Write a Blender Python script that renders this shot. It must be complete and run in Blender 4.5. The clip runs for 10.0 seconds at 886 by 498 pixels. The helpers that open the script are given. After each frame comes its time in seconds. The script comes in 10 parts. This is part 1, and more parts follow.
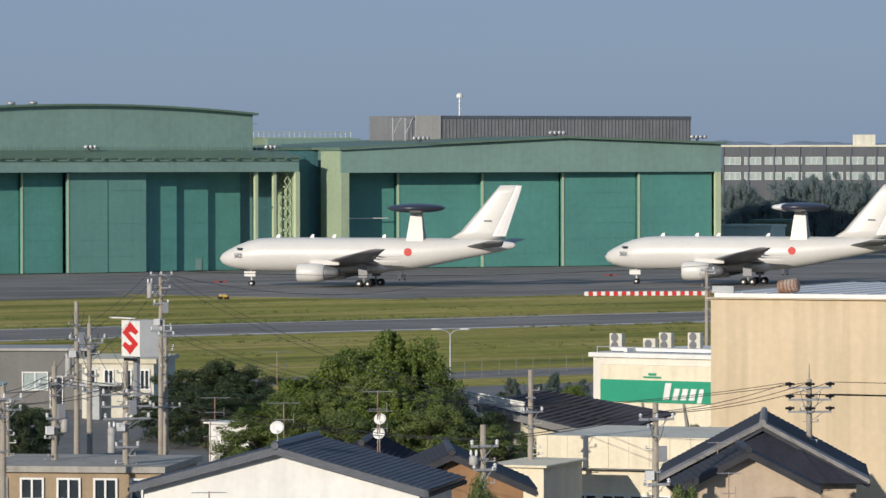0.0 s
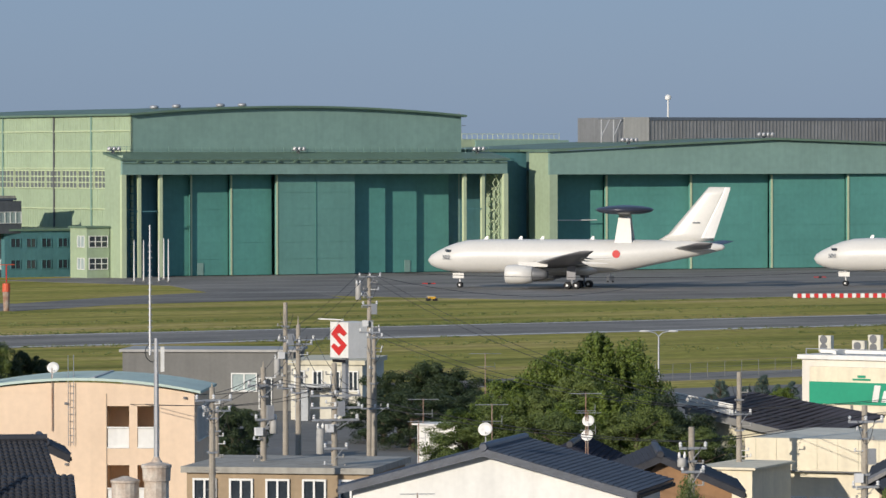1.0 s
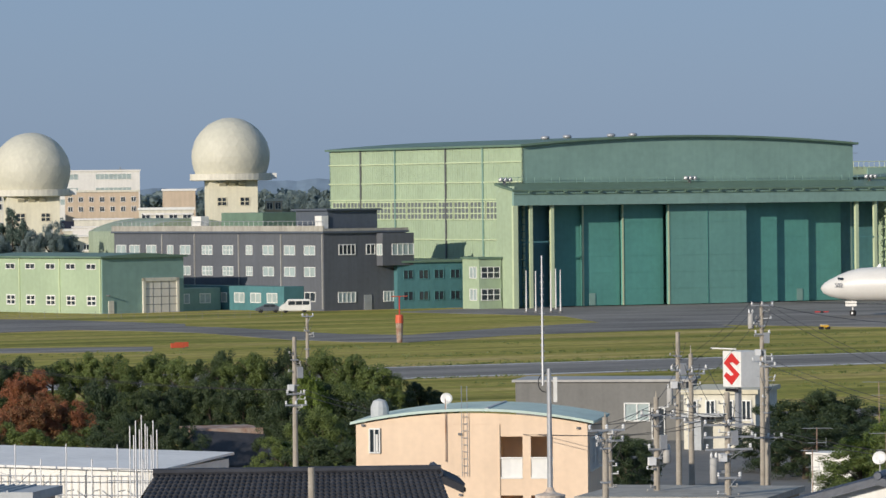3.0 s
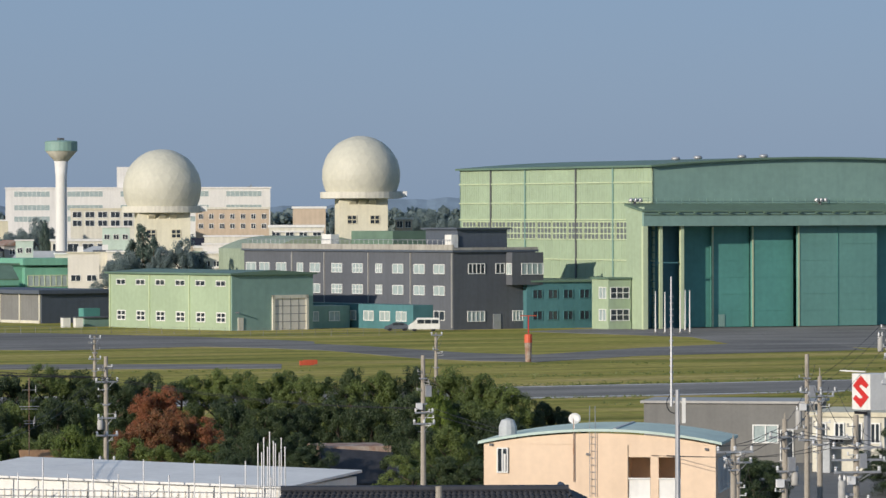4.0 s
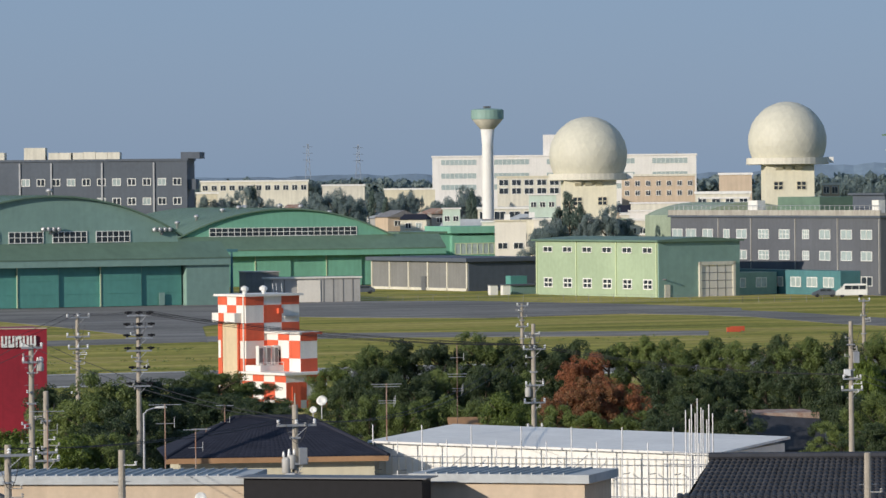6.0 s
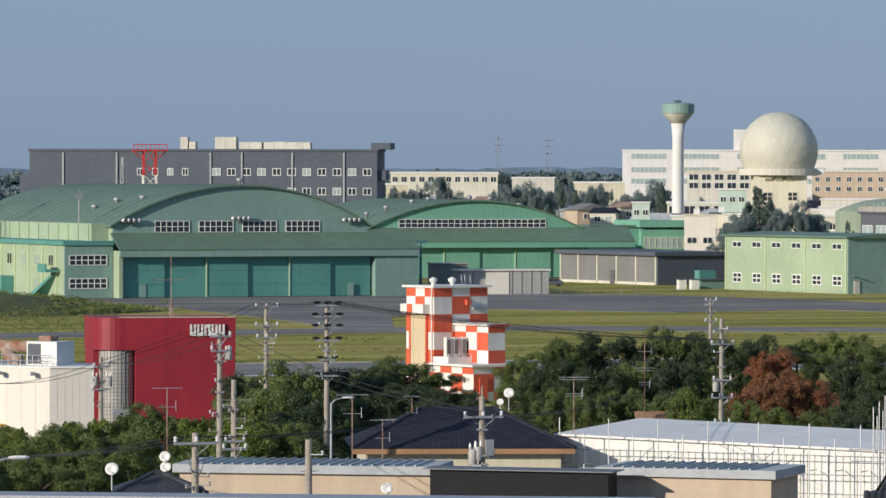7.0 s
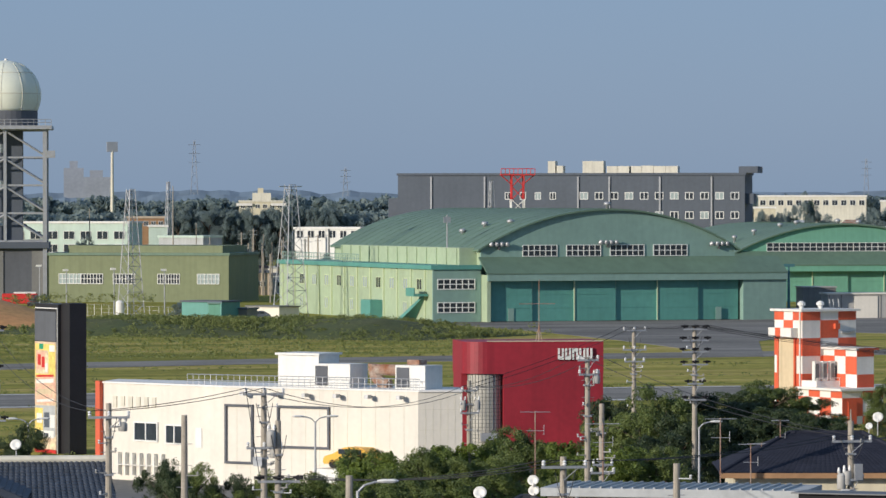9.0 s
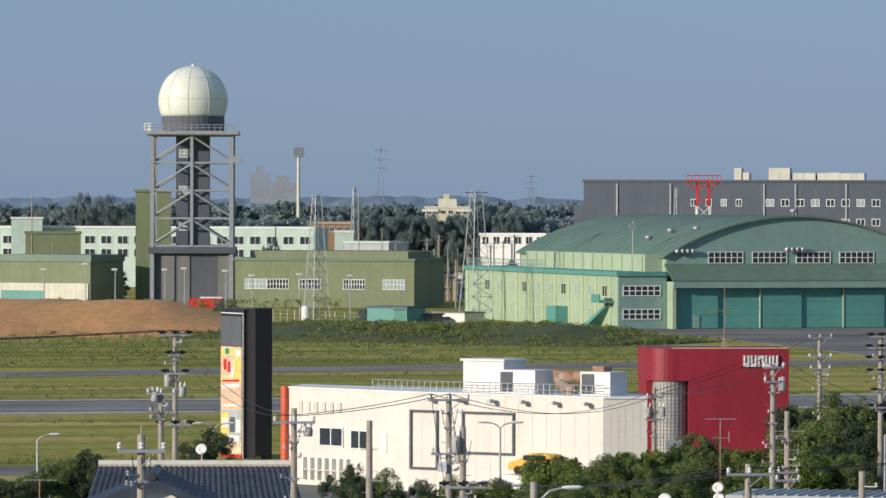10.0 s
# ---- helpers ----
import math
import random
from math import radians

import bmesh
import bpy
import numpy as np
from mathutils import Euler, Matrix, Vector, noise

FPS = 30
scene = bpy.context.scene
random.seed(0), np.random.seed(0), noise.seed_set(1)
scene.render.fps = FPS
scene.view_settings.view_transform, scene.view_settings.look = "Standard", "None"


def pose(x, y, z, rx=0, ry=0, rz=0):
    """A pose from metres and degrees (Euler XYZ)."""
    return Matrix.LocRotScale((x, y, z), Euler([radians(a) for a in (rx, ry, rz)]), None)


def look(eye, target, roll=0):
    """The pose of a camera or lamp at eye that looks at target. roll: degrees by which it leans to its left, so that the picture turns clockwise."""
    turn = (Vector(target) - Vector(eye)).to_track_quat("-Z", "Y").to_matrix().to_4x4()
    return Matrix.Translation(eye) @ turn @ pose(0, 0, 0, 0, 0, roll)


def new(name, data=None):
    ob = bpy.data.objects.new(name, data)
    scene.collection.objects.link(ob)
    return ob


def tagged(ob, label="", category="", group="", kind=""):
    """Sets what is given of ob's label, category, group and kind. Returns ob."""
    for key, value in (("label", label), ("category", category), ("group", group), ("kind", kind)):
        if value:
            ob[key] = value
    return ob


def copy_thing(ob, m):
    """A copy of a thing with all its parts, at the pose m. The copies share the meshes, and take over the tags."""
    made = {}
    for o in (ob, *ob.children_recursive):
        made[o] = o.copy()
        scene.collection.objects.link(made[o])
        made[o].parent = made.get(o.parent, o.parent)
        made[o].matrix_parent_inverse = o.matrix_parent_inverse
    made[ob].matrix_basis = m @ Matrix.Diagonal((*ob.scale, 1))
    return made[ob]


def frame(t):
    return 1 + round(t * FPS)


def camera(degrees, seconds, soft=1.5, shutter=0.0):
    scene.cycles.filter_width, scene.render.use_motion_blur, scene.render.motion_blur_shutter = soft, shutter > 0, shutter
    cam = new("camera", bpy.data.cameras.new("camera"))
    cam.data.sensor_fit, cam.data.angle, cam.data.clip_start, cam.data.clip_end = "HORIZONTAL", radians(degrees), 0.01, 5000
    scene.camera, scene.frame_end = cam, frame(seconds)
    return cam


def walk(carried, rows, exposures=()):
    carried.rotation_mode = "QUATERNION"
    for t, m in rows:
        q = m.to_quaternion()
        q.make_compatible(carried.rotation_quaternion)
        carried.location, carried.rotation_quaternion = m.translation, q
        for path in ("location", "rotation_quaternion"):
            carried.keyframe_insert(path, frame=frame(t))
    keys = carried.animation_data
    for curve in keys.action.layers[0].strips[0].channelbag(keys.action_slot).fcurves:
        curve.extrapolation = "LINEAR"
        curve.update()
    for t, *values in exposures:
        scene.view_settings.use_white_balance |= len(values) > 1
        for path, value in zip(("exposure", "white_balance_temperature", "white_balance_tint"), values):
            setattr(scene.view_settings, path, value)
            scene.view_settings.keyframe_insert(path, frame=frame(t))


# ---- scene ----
# camera: stands on a roof terrace and pans from right to left
EYE_Z = 20.0


def view(bearing, pitch, roll):
    return pose(0, 0, EYE_Z, 90 + pitch, 0, -bearing) @ pose(0, 0, 0, 0, 0, roll)


cam = camera(10.54, 10.0, soft=1.5)
walk(cam, [
    (0.0, view(35.886, -1.077, -0.081)),
    (0.5, view(34.724, -1.058, -0.160)),
    (1.0, view(33.401, -1.052, -0.094)),
    (1.5, view(31.702, -1.024, -0.131)),
    (2.0, view(30.718, -0.917, -0.106)),
    (2.5, view(30.093, -0.833, -0.092)),
    (2.7, view(29.503, -0.764, -0.390)),
    (4.0, view(27.188, -0.427, -0.142)),
    (4.5, view(26.220, -0.323, -0.178)),
    (5.0, view(24.654, -0.484, -0.231)),
    (5.5, view(23.132, -0.702, -0.224)),
    (5.7, view(22.657, -0.752, -0.470)),
    (6.8, view(20.478, -0.849, 0.116)),
    (7.0, view(19.847, -0.872, 0.114)),
    (7.5, view(18.642, -0.875, 0.077)),
    (8.0, view(17.313, -0.780, 0.055)),
    (8.5, view(16.384, -0.615, 0.010)),
    (9.0, view(15.463, -0.590, -0.038)),
    (9.5, view(14.292, -0.589, 0.025)),
    (10.0, view(13.250, -0.518, 0.147)),
], exposures=[(0.0, -0.19), (1.5, -0.12), (4.0, -0.10), (10.0, -0.04)])

# ---- world and sun ----
SUN_BEARING, SUN_HEIGHT = -112.0, 15.0
world = bpy.data.worlds.new("sky")
scene.world = world
world.use_nodes = True
wn = world.node_tree.nodes
wl = world.node_tree.links
sky = wn.new("ShaderNodeTexSky")
sky.sky_type = "NISHITA"
sky.sun_disc = False
sky.sun_elevation = radians(SUN_HEIGHT)
sky.sun_rotation = radians(SUN_BEARING)
sky.altitude = 50
sky.air_density, sky.dust_density, sky.ozone_density = 1.0, 0.6, 5.0
tint = wn.new("ShaderNodeMix")
tint.data_type, tint.blend_type = "RGBA", "MULTIPLY"
tint.inputs[0].default_value = 1.0
tint.inputs[7].default_value = (0.45, 0.39, 0.46, 1)
wl.new(sky.outputs[0], tint.inputs[6])
haze = wn.new("ShaderNodeMix")
haze.data_type, haze.blend_type = "RGBA", "ADD"
haze.inputs[0].default_value = 1.0
haze.inputs[7].default_value = (2.12, 3.24, 4.9, 1)
wl.new(tint.outputs[2], haze.inputs[6])
wl.new(haze.outputs[2], wn["Background"].inputs[0])
wn["Background"].inputs[1].default_value = 0.076
sun = new("sun", bpy.data.lights.new("sun", "SUN"))
sun.data.energy, sun.data.angle, sun.data.color = 4.6, radians(0.55), (0.97, 0.88, 0.77)
a, e = radians(SUN_BEARING), radians(SUN_HEIGHT)
sun.matrix_basis = look((math.sin(a) * math.cos(e) * 500, math.cos(a) * math.cos(e) * 500, math.sin(e) * 500), (0, 0, 0))


# ---- materials ----
def mat(name, col, rough=0.75, metal=0.0, var=0.16, scale=0.6, bump=0.15, streak=0.0, col2=None, detail=9.0, mixpos=0.5):
    m = bpy.data.materials.new(name)
    m.use_nodes = True
    n, l = m.node_tree.nodes, m.node_tree.links
    b = n["Principled BSDF"]
    tc = n.new("ShaderNodeTexCoord")
    big = n.new("ShaderNodeTexNoise")
    big.inputs["Scale"].default_value = scale
    big.inputs["Detail"].default_value = 4
    fine = n.new("ShaderNodeTexNoise")
    fine.inputs["Scale"].default_value = scale * detail
    fine.inputs["Detail"].default_value = 3
    l.new(tc.outputs["Object"], big.inputs["Vector"])
    l.new(tc.outputs["Object"], fine.inputs["Vector"])
    ramp = n.new("ShaderNodeValToRGB")
    dark = [c * (1 - var) for c in col] if col2 is None else list(col2)
    lite = [min(1, c * (1 + var)) for c in col] if col2 is None else list(col)
    ramp.color_ramp.elements[0].color = (*dark, 1)
    ramp.color_ramp.elements[1].color = (*lite, 1)
    ramp.color_ramp.elements[0].position = mixpos - 0.2
    ramp.color_ramp.elements[1].position = mixpos + 0.2
    l.new(big.outputs["Fac"], ramp.inputs[0])
    mul = n.new("ShaderNodeMix")
    mul.data_type, mul.blend_type = "RGBA", "MULTIPLY"
    mul.inputs[0].default_value = 1.0
    grain = n.new("ShaderNodeMapRange")
    grain.inputs["From Min"].default_value, grain.inputs["From Max"].default_value = 0.3, 0.7
    grain.inputs["To Min"].default_value, grain.inputs["To Max"].default_value = 1 - var * 0.9, 1 + var * 0.5
    l.new(fine.outputs["Fac"], grain.inputs[0])
    l.new(ramp.outputs[0], mul.inputs[6])
    l.new(grain.outputs[0], mul.inputs[7])
    out = mul.outputs[2]
    if streak:
        mp = n.new("ShaderNodeMapping")
        mp.inputs["Scale"].default_value = (1.6, 1.6, 0.07)
        st = n.new("ShaderNodeTexNoise")
        st.inputs["Scale"].default_value = 1.0
        st.inputs["Detail"].default_value = 6
        l.new(tc.outputs["Object"], mp.inputs[0])
        l.new(mp.outputs[0], st.inputs["Vector"])
        sr = n.new("ShaderNodeMapRange")
        sr.inputs["From Min"].default_value, sr.inputs["From Max"].default_value = 0.42, 0.72
        sr.inputs["To Min"].default_value, sr.inputs["To Max"].default_value = 1.0, 1 - streak
        l.new(st.outputs["Fac"], sr.inputs[0])
        m2 = n.new("ShaderNodeMix")
        m2.data_type, m2.blend_type = "RGBA", "MULTIPLY"
        m2.inputs[0].default_value = 1.0
        l.new(out, m2.inputs[6])
        l.new(sr.outputs[0], m2.inputs[7])
        out = m2.outputs[2]
    l.new(out, b.inputs["Base Color"])
    b.inputs["Roughness"].default_value = rough
    b.inputs["Metallic"].default_value = metal
    if bump:
        bp = n.new("ShaderNodeBump")
        bp.inputs["Strength"].default_value = bump
        bp.inputs["Distance"].default_value = 0.05
        l.new(fine.outputs["Fac"], bp.inputs["Height"])
        l.new(bp.outputs[0], b.inputs["Normal"])
    return m


def leaf_mat(name, col, col2, through_light=0.18):
    m = bpy.data.materials.new(name)
    m.use_nodes = True
    n, l = m.node_tree.nodes, m.node_tree.links
    b = n["Principled BSDF"]
    geo = n.new("ShaderNodeNewGeometry")
    info = n.new("ShaderNodeObjectInfo")
    ramp = n.new("ShaderNodeValToRGB")
    ramp.color_ramp.elements[0].color = (*col2, 1)
    ramp.color_ramp.elements[1].color = (*col, 1)
    add = n.new("ShaderNodeMath")
    add.operation = "MULTIPLY_ADD"
    add.inputs[1].default_value = 0.55
    l.new(geo.outputs["Random Per Island"], add.inputs[0])
    half = n.new("ShaderNodeMath")
    half.operation = "MULTIPLY"
    half.inputs[1].default_value = 0.45
    l.new(info.outputs["Random"], half.inputs[0])
    l.new(half.outputs[0], add.inputs[2])
    l.new(add.outputs[0], ramp.inputs[0])
    l.new(ramp.outputs[0], b.inputs["Base Color"])
    b.inputs["Roughness"].default_value = 0.6
    tr = n.new("ShaderNodeBsdfTranslucent")
    l.new(ramp.outputs[0], tr.inputs[0])
    mx = n.new("ShaderNodeMixShader")
    mx.inputs[0].default_value = through_light
    l.new(b.outputs[0], mx.inputs[1])
    l.new(tr.outputs[0], mx.inputs[2])
    l.new(mx.outputs[0], n["Material Output"].inputs[0])
    return m


def grass_mat(name):
    m = bpy.data.materials.new(name)
    m.use_nodes = True
    n, l = m.node_tree.nodes, m.node_tree.links
    b = n["Principled BSDF"]
    tc = n.new("ShaderNodeTexCoord")
    mp = n.new("ShaderNodeMapping")
    mp.inputs["Scale"].default_value = (0.008, 0.045, 1)
    l.new(tc.outputs["Object"], mp.inputs[0])
    big = n.new("ShaderNodeTexNoise")
    big.inputs["Scale"].default_value, big.inputs["Detail"].default_value = 1.6, 6
    big.inputs["Roughness"].default_value = 0.62
    l.new(mp.outputs[0], big.inputs["Vector"])
    ramp = n.new("ShaderNodeValToRGB")
    cr = ramp.color_ramp
    cr.elements[0].position, cr.elements[0].color = 0.36, (0.185, 0.188, 0.038, 1)
    cr.elements[1].position, cr.elements[1].color = 0.66, (0.50, 0.38, 0.155, 1)
    mid = cr.elements.new(0.47)
    mid.color = (0.305, 0.285, 0.06, 1)
    mid2 = cr.elements.new(0.57)
    mid2.color = (0.41, 0.34, 0.092, 1)
    l.new(big.outputs["Fac"], ramp.inputs[0])
    fine = n.new("ShaderNodeTexNoise")
    fine.inputs["Scale"].default_value, fine.inputs["Detail"].default_value = 0.7, 8
    l.new(tc.outputs["Object"], fine.inputs["Vector"])
    mr = n.new("ShaderNodeMapRange")
    mr.inputs["From Min"].default_value, mr.inputs["From Max"].default_value = 0.3, 0.7
    mr.inputs["To Min"].default_value, mr.inputs["To Max"].default_value = 0.72, 1.22
    l.new(fine.outputs["Fac"], mr.inputs[0])
    mul = n.new("ShaderNodeMix")
    mul.data_type, mul.blend_type = "RGBA", "MULTIPLY"
    mul.inputs[0].default_value = 1
    l.new(ramp.outputs[0], mul.inputs[6])
    l.new(mr.outputs[0], mul.inputs[7])
    # mowing rows and wheel tracks lying along the runway
    mp2 = n.new("ShaderNodeMapping")
    mp2.inputs["Scale"].default_value = (0.02, 0.22, 1)
    l.new(tc.outputs["Object"], mp2.inputs[0])
    rows = n.new("ShaderNodeTexNoise")
    rows.inputs["Scale"].default_value, rows.inputs["Detail"].default_value = 1.0, 5
    l.new(mp2.outputs[0], rows.inputs["Vector"])
    mr2 = n.new("ShaderNodeMapRange")
    mr2.inputs["From Min"].default_value, mr2.inputs["From Max"].default_value = 0.32, 0.66
    mr2.inputs["To Min"].default_value, mr2.inputs["To Max"].default_value = 0.80, 1.14
    l.new(rows.outputs["Fac"], mr2.inputs[0])
    mul2 = n.new("ShaderNodeMix")
    mul2.data_type, mul2.blend_type = "RGBA", "MULTIPLY"
    mul2.inputs[0].default_value = 1
    l.new(mul.outputs[2], mul2.inputs[6])
    l.new(mr2.outputs[0], mul2.inputs[7])
    l.new(mul2.outputs[2], b.inputs["Base Color"])
    b.inputs["Roughness"].default_value = 0.95
    b.inputs["Specular IOR Level"].default_value = 0.1
    bp = n.new("ShaderNodeBump")
    bp.inputs["Strength"].default_value, bp.inputs["Distance"].default_value = 0.3, 0.3
    l.new(fine.outputs["Fac"], bp.inputs["Height"])
    l.new(bp.outputs[0], b.inputs["Normal"])
    return m


M = {}
M["grass"] = grass_mat("mown_grass")
M["asphalt"] = mat("worn_asphalt", (0.27, 0.252, 0.222), 0.9, var=0.2, scale=0.06, detail=25, bump=0.2)
M["asphalt_dark"] = mat("weathered_asphalt", (0.245, 0.23, 0.205), 0.9, var=0.22, scale=0.05, detail=25, bump=0.2)
M["concrete_pad"] = mat("concrete_pad", (0.17, 0.165, 0.15), 0.9, var=0.15, scale=0.1)
for key in ("asphalt", "asphalt_dark"):
    # tyre marks and sealed joints drawn out along the pavement
    an, al = M[key].node_tree.nodes, M[key].node_tree.links
    amap, anoise, arange, amix = an.new("ShaderNodeMapping"), an.new("ShaderNodeTexNoise"), an.new("ShaderNodeMapRange"), an.new("ShaderNodeMix")
    amap.inputs["Scale"].default_value = (0.012, 0.16, 1)
    anoise.inputs["Scale"].default_value, anoise.inputs["Detail"].default_value = 1.0, 7
    anoise.inputs["Roughness"].default_value = 0.7
    arange.inputs["From Min"].default_value, arange.inputs["From Max"].default_value = 0.36, 0.62
    arange.inputs["To Min"].default_value, arange.inputs["To Max"].default_value = 0.66, 1.12
    amix.data_type, amix.blend_type = "RGBA", "MULTIPLY"
    amix.inputs[0].default_value = 1.0
    src = an["Principled BSDF"].inputs["Base Color"].links[0].from_socket
    al.new(an["Texture Coordinate"].outputs["Object"], amap.inputs[0])
    al.new(amap.outputs[0], anoise.inputs["Vector"])
    al.new(anoise.outputs["Fac"], arange.inputs[0])
    al.new(src, amix.inputs[6])
    al.new(arange.outputs[0], amix.inputs[7])
    al.new(amix.outputs[2], an["Principled BSDF"].inputs["Base Color"])
    M[key].node_tree.nodes["Principled BSDF"].inputs["Specular IOR Level"].default_value = 0.12
M["line"] = mat("white_road_paint", (0.62, 0.62, 0.60), 0.8, var=0.15, scale=0.4)
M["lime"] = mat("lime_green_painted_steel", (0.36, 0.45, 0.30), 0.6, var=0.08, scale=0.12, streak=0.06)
M["lime_pale"] = mat("pale_lime_trim", (0.51, 0.59, 0.375), 0.55, var=0.06, scale=0.3)
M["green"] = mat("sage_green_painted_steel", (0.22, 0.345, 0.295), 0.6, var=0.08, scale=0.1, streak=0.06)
M["green_roof"] = mat("green_roof_sheet", (0.13, 0.205, 0.145), 0.55, var=0.12, scale=0.08, streak=0.05)
# teal lifted and greyed: the haze before the hangars is in this colour
M["teal"] = mat("hazed_teal_paint", (0.10, 0.295, 0.25), 0.55, var=0.08, scale=0.12, streak=0.06)
M["teal_dark"] = mat("deep_and_shaded_teal", (0.075, 0.20, 0.215), 0.6, var=0.1, scale=0.12, streak=0.1)
M["arch2_green"] = mat("bright_sage_paint", (0.18, 0.42, 0.30), 0.6, var=0.07, scale=0.1, streak=0.1)
M["olive"] = mat("olive_green_paint", (0.195, 0.225, 0.12), 0.7, var=0.08, scale=0.1, streak=0.12)
M["charcoal"] = mat("charcoal_grey_render", (0.105, 0.113, 0.128), 0.8, var=0.08, scale=0.15, streak=0.1)
M["slate"] = mat("slate_grey_cladding", (0.088, 0.106, 0.132), 0.7, var=0.08, scale=0.15, streak=0.08)
M["greybrown"] = mat("grey_brown_panel", (0.20, 0.20, 0.19), 0.8, var=0.08, scale=0.2, streak=0.12)
M["cream"] = mat("cream_painted_concrete", (0.62, 0.57, 0.42), 0.8, var=0.06, scale=0.2, streak=0.12)
M["cream_pale"] = mat("pale_cream_render", (0.66, 0.63, 0.52), 0.8, var=0.07, scale=0.25, streak=0.15)
M["beige"] = mat("beige_render", (0.62, 0.50, 0.33), 0.85, var=0.06, scale=0.25, streak=0.16)
M["pink"] = mat("salmon_pink_render", (0.77, 0.59, 0.42), 0.85, var=0.05, scale=0.3, streak=0.06)
M["white"] = mat("white_paint", (0.76, 0.75, 0.70), 0.6, var=0.05, scale=0.4, streak=0.1)
M["white_wall"] = mat("off_white_wall", (0.72, 0.68, 0.59), 0.8, var=0.04, scale=0.3, streak=0.06)
M["plane_white"] = mat("light_grey_aircraft_paint", (0.64, 0.625, 0.58), 0.4, var=0.03, scale=0.3, bump=0.02)
M["plane_bright"] = mat("white_aircraft_paint", (0.78, 0.77, 0.74), 0.35, var=0.03, scale=0.3, bump=0.02)
M["plane_grey"] = mat("grey_aircraft_underside", (0.24, 0.24, 0.25), 0.45, var=0.06, scale=0.5, bump=0.02)
M["rotodome"] = mat("dark_blue_grey_radome", (0.035, 0.04, 0.06), 0.3, var=0.06, scale=0.3, bump=0.0)
M["steel"] = mat("galvanised_steel", (0.42, 0.43, 0.44), 0.5, metal=0.5, var=0.1, scale=1.0)
M["steel_dark"] = mat("dark_steel", (0.16, 0.165, 0.17), 0.55, metal=0.3, var=0.1, scale=1.0)
M["roof_brown"] = mat("dark_brown_sheet_roof", (0.075, 0.056, 0.050), 0.6, var=0.2, scale=0.5, streak=0.1)
M["roof_sage"] = mat("pale_sage_sheet_roof", (0.30, 0.36, 0.26), 0.7, var=0.12, scale=0.2, streak=0.12)
M["rubber"] = mat("tyre_rubber", (0.02, 0.02, 0.021), 0.85, var=0.1, scale=3)
M["teal_pale"] = mat("pale_teal_paint", (0.14, 0.31, 0.265), 0.6, var=0.07, scale=0.12, streak=0.06)
# tan plaster darkened to hold the shade on the low shop's walls
M["tan_shaded"] = mat("shaded_tan_plaster", (0.36, 0.27, 0.17), 0.85, var=0.1, scale=0.5, streak=0.15)
M["tank_paint"] = mat("rust_streaked_white_paint", (0.64, 0.60, 0.52), 0.7, var=0.2, scale=1.1, streak=0.25, col2=(0.30, 0.14, 0.06), mixpos=0.38)
M["zinc"] = mat("dull_zinc_sheet", (0.40, 0.39, 0.36), 0.6, var=0.08, scale=0.3, streak=0.14)
M["louvre"] = mat("grey_louvre_sheet", (0.20, 0.205, 0.21), 0.7, var=0.1, scale=0.3, streak=0.2)
M["concrete"] = mat("bare_concrete", (0.38, 0.36, 0.31), 0.9, var=0.12, scale=0.4, streak=0.25)
# white of the far buildings, dulled a little to put haze into it
M["white_hazed"] = mat("hazed_white_concrete", (0.72, 0.70, 0.66), 0.85, var=0.05, scale=0.2, streak=0.1)
M["cream_light"] = mat("pale_yellow_cream_paint", (0.72, 0.68, 0.52), 0.8, var=0.05, scale=0.3, streak=0.1)
M["cream_bright"] = mat("sunlit_cream_sheet", (0.78, 0.70, 0.52), 0.8, var=0.06, scale=0.4, streak=0.12)
M["tile_grey"] = mat("weathered_grey_tile", (0.22, 0.21, 0.20), 0.6, var=0.2, scale=1.5)
M["pole"] = mat("weathered_pole_concrete", (0.36, 0.32, 0.26), 0.9, var=0.16, scale=1.2, streak=0.2)
M["insulator"] = mat("white_porcelain", (0.72, 0.72, 0.70), 0.3, var=0.04, scale=4)
M["black"] = mat("black_rubber_cover", (0.018, 0.018, 0.02), 0.6, var=0.1, scale=3)
M["wire"] = mat("black_cable", (0.03, 0.03, 0.032), 0.7, var=0.05, scale=2)
M["glass"] = mat("dark_window_glass", (0.035, 0.045, 0.055), 0.08, var=0.2, scale=0.8, bump=0.0)
M["pane_grey"] = mat("dusty_wired_glass", (0.15, 0.17, 0.165), 0.35, var=0.2, scale=0.8, bump=0.0)
M["blind"] = mat("pale_blind_behind_glass", (0.36, 0.43, 0.42), 0.25, var=0.12, scale=0.7, bump=0.0)
M["frame_white"] = mat("white_window_frame", (0.74, 0.74, 0.70), 0.5, var=0.05, scale=1)
M["radome"] = mat("cream_radome_skin", (0.57, 0.55, 0.44), 0.6, var=0.05, scale=0.12, streak=0.06, bump=0.0)
M["radome_pale"] = mat("pale_ivory_radome_skin", (0.72, 0.74, 0.62), 0.5, var=0.04, scale=0.2, bump=0.0)
M["tile_black"] = mat("black_glazed_roof_tile", (0.036, 0.037, 0.043), 0.5, var=0.25, scale=1.5)
M["tile_blue"] = mat("blue_grey_roof_tile", (0.048, 0.06, 0.082), 0.4, var=0.22, scale=1.5)
M["tile_navy"] = mat("navy_slate_roof", (0.028, 0.030, 0.043), 0.75, var=0.18, scale=1.2)
M["roof_white"] = mat("white_coated_sheet_roof", (0.80, 0.78, 0.73), 0.85, var=0.06, scale=0.3, streak=0.06)
M["roof_blue"] = mat("pale_blue_sheet_roof", (0.44, 0.46, 0.46), 0.8, var=0.1, scale=0.4, streak=0.1)
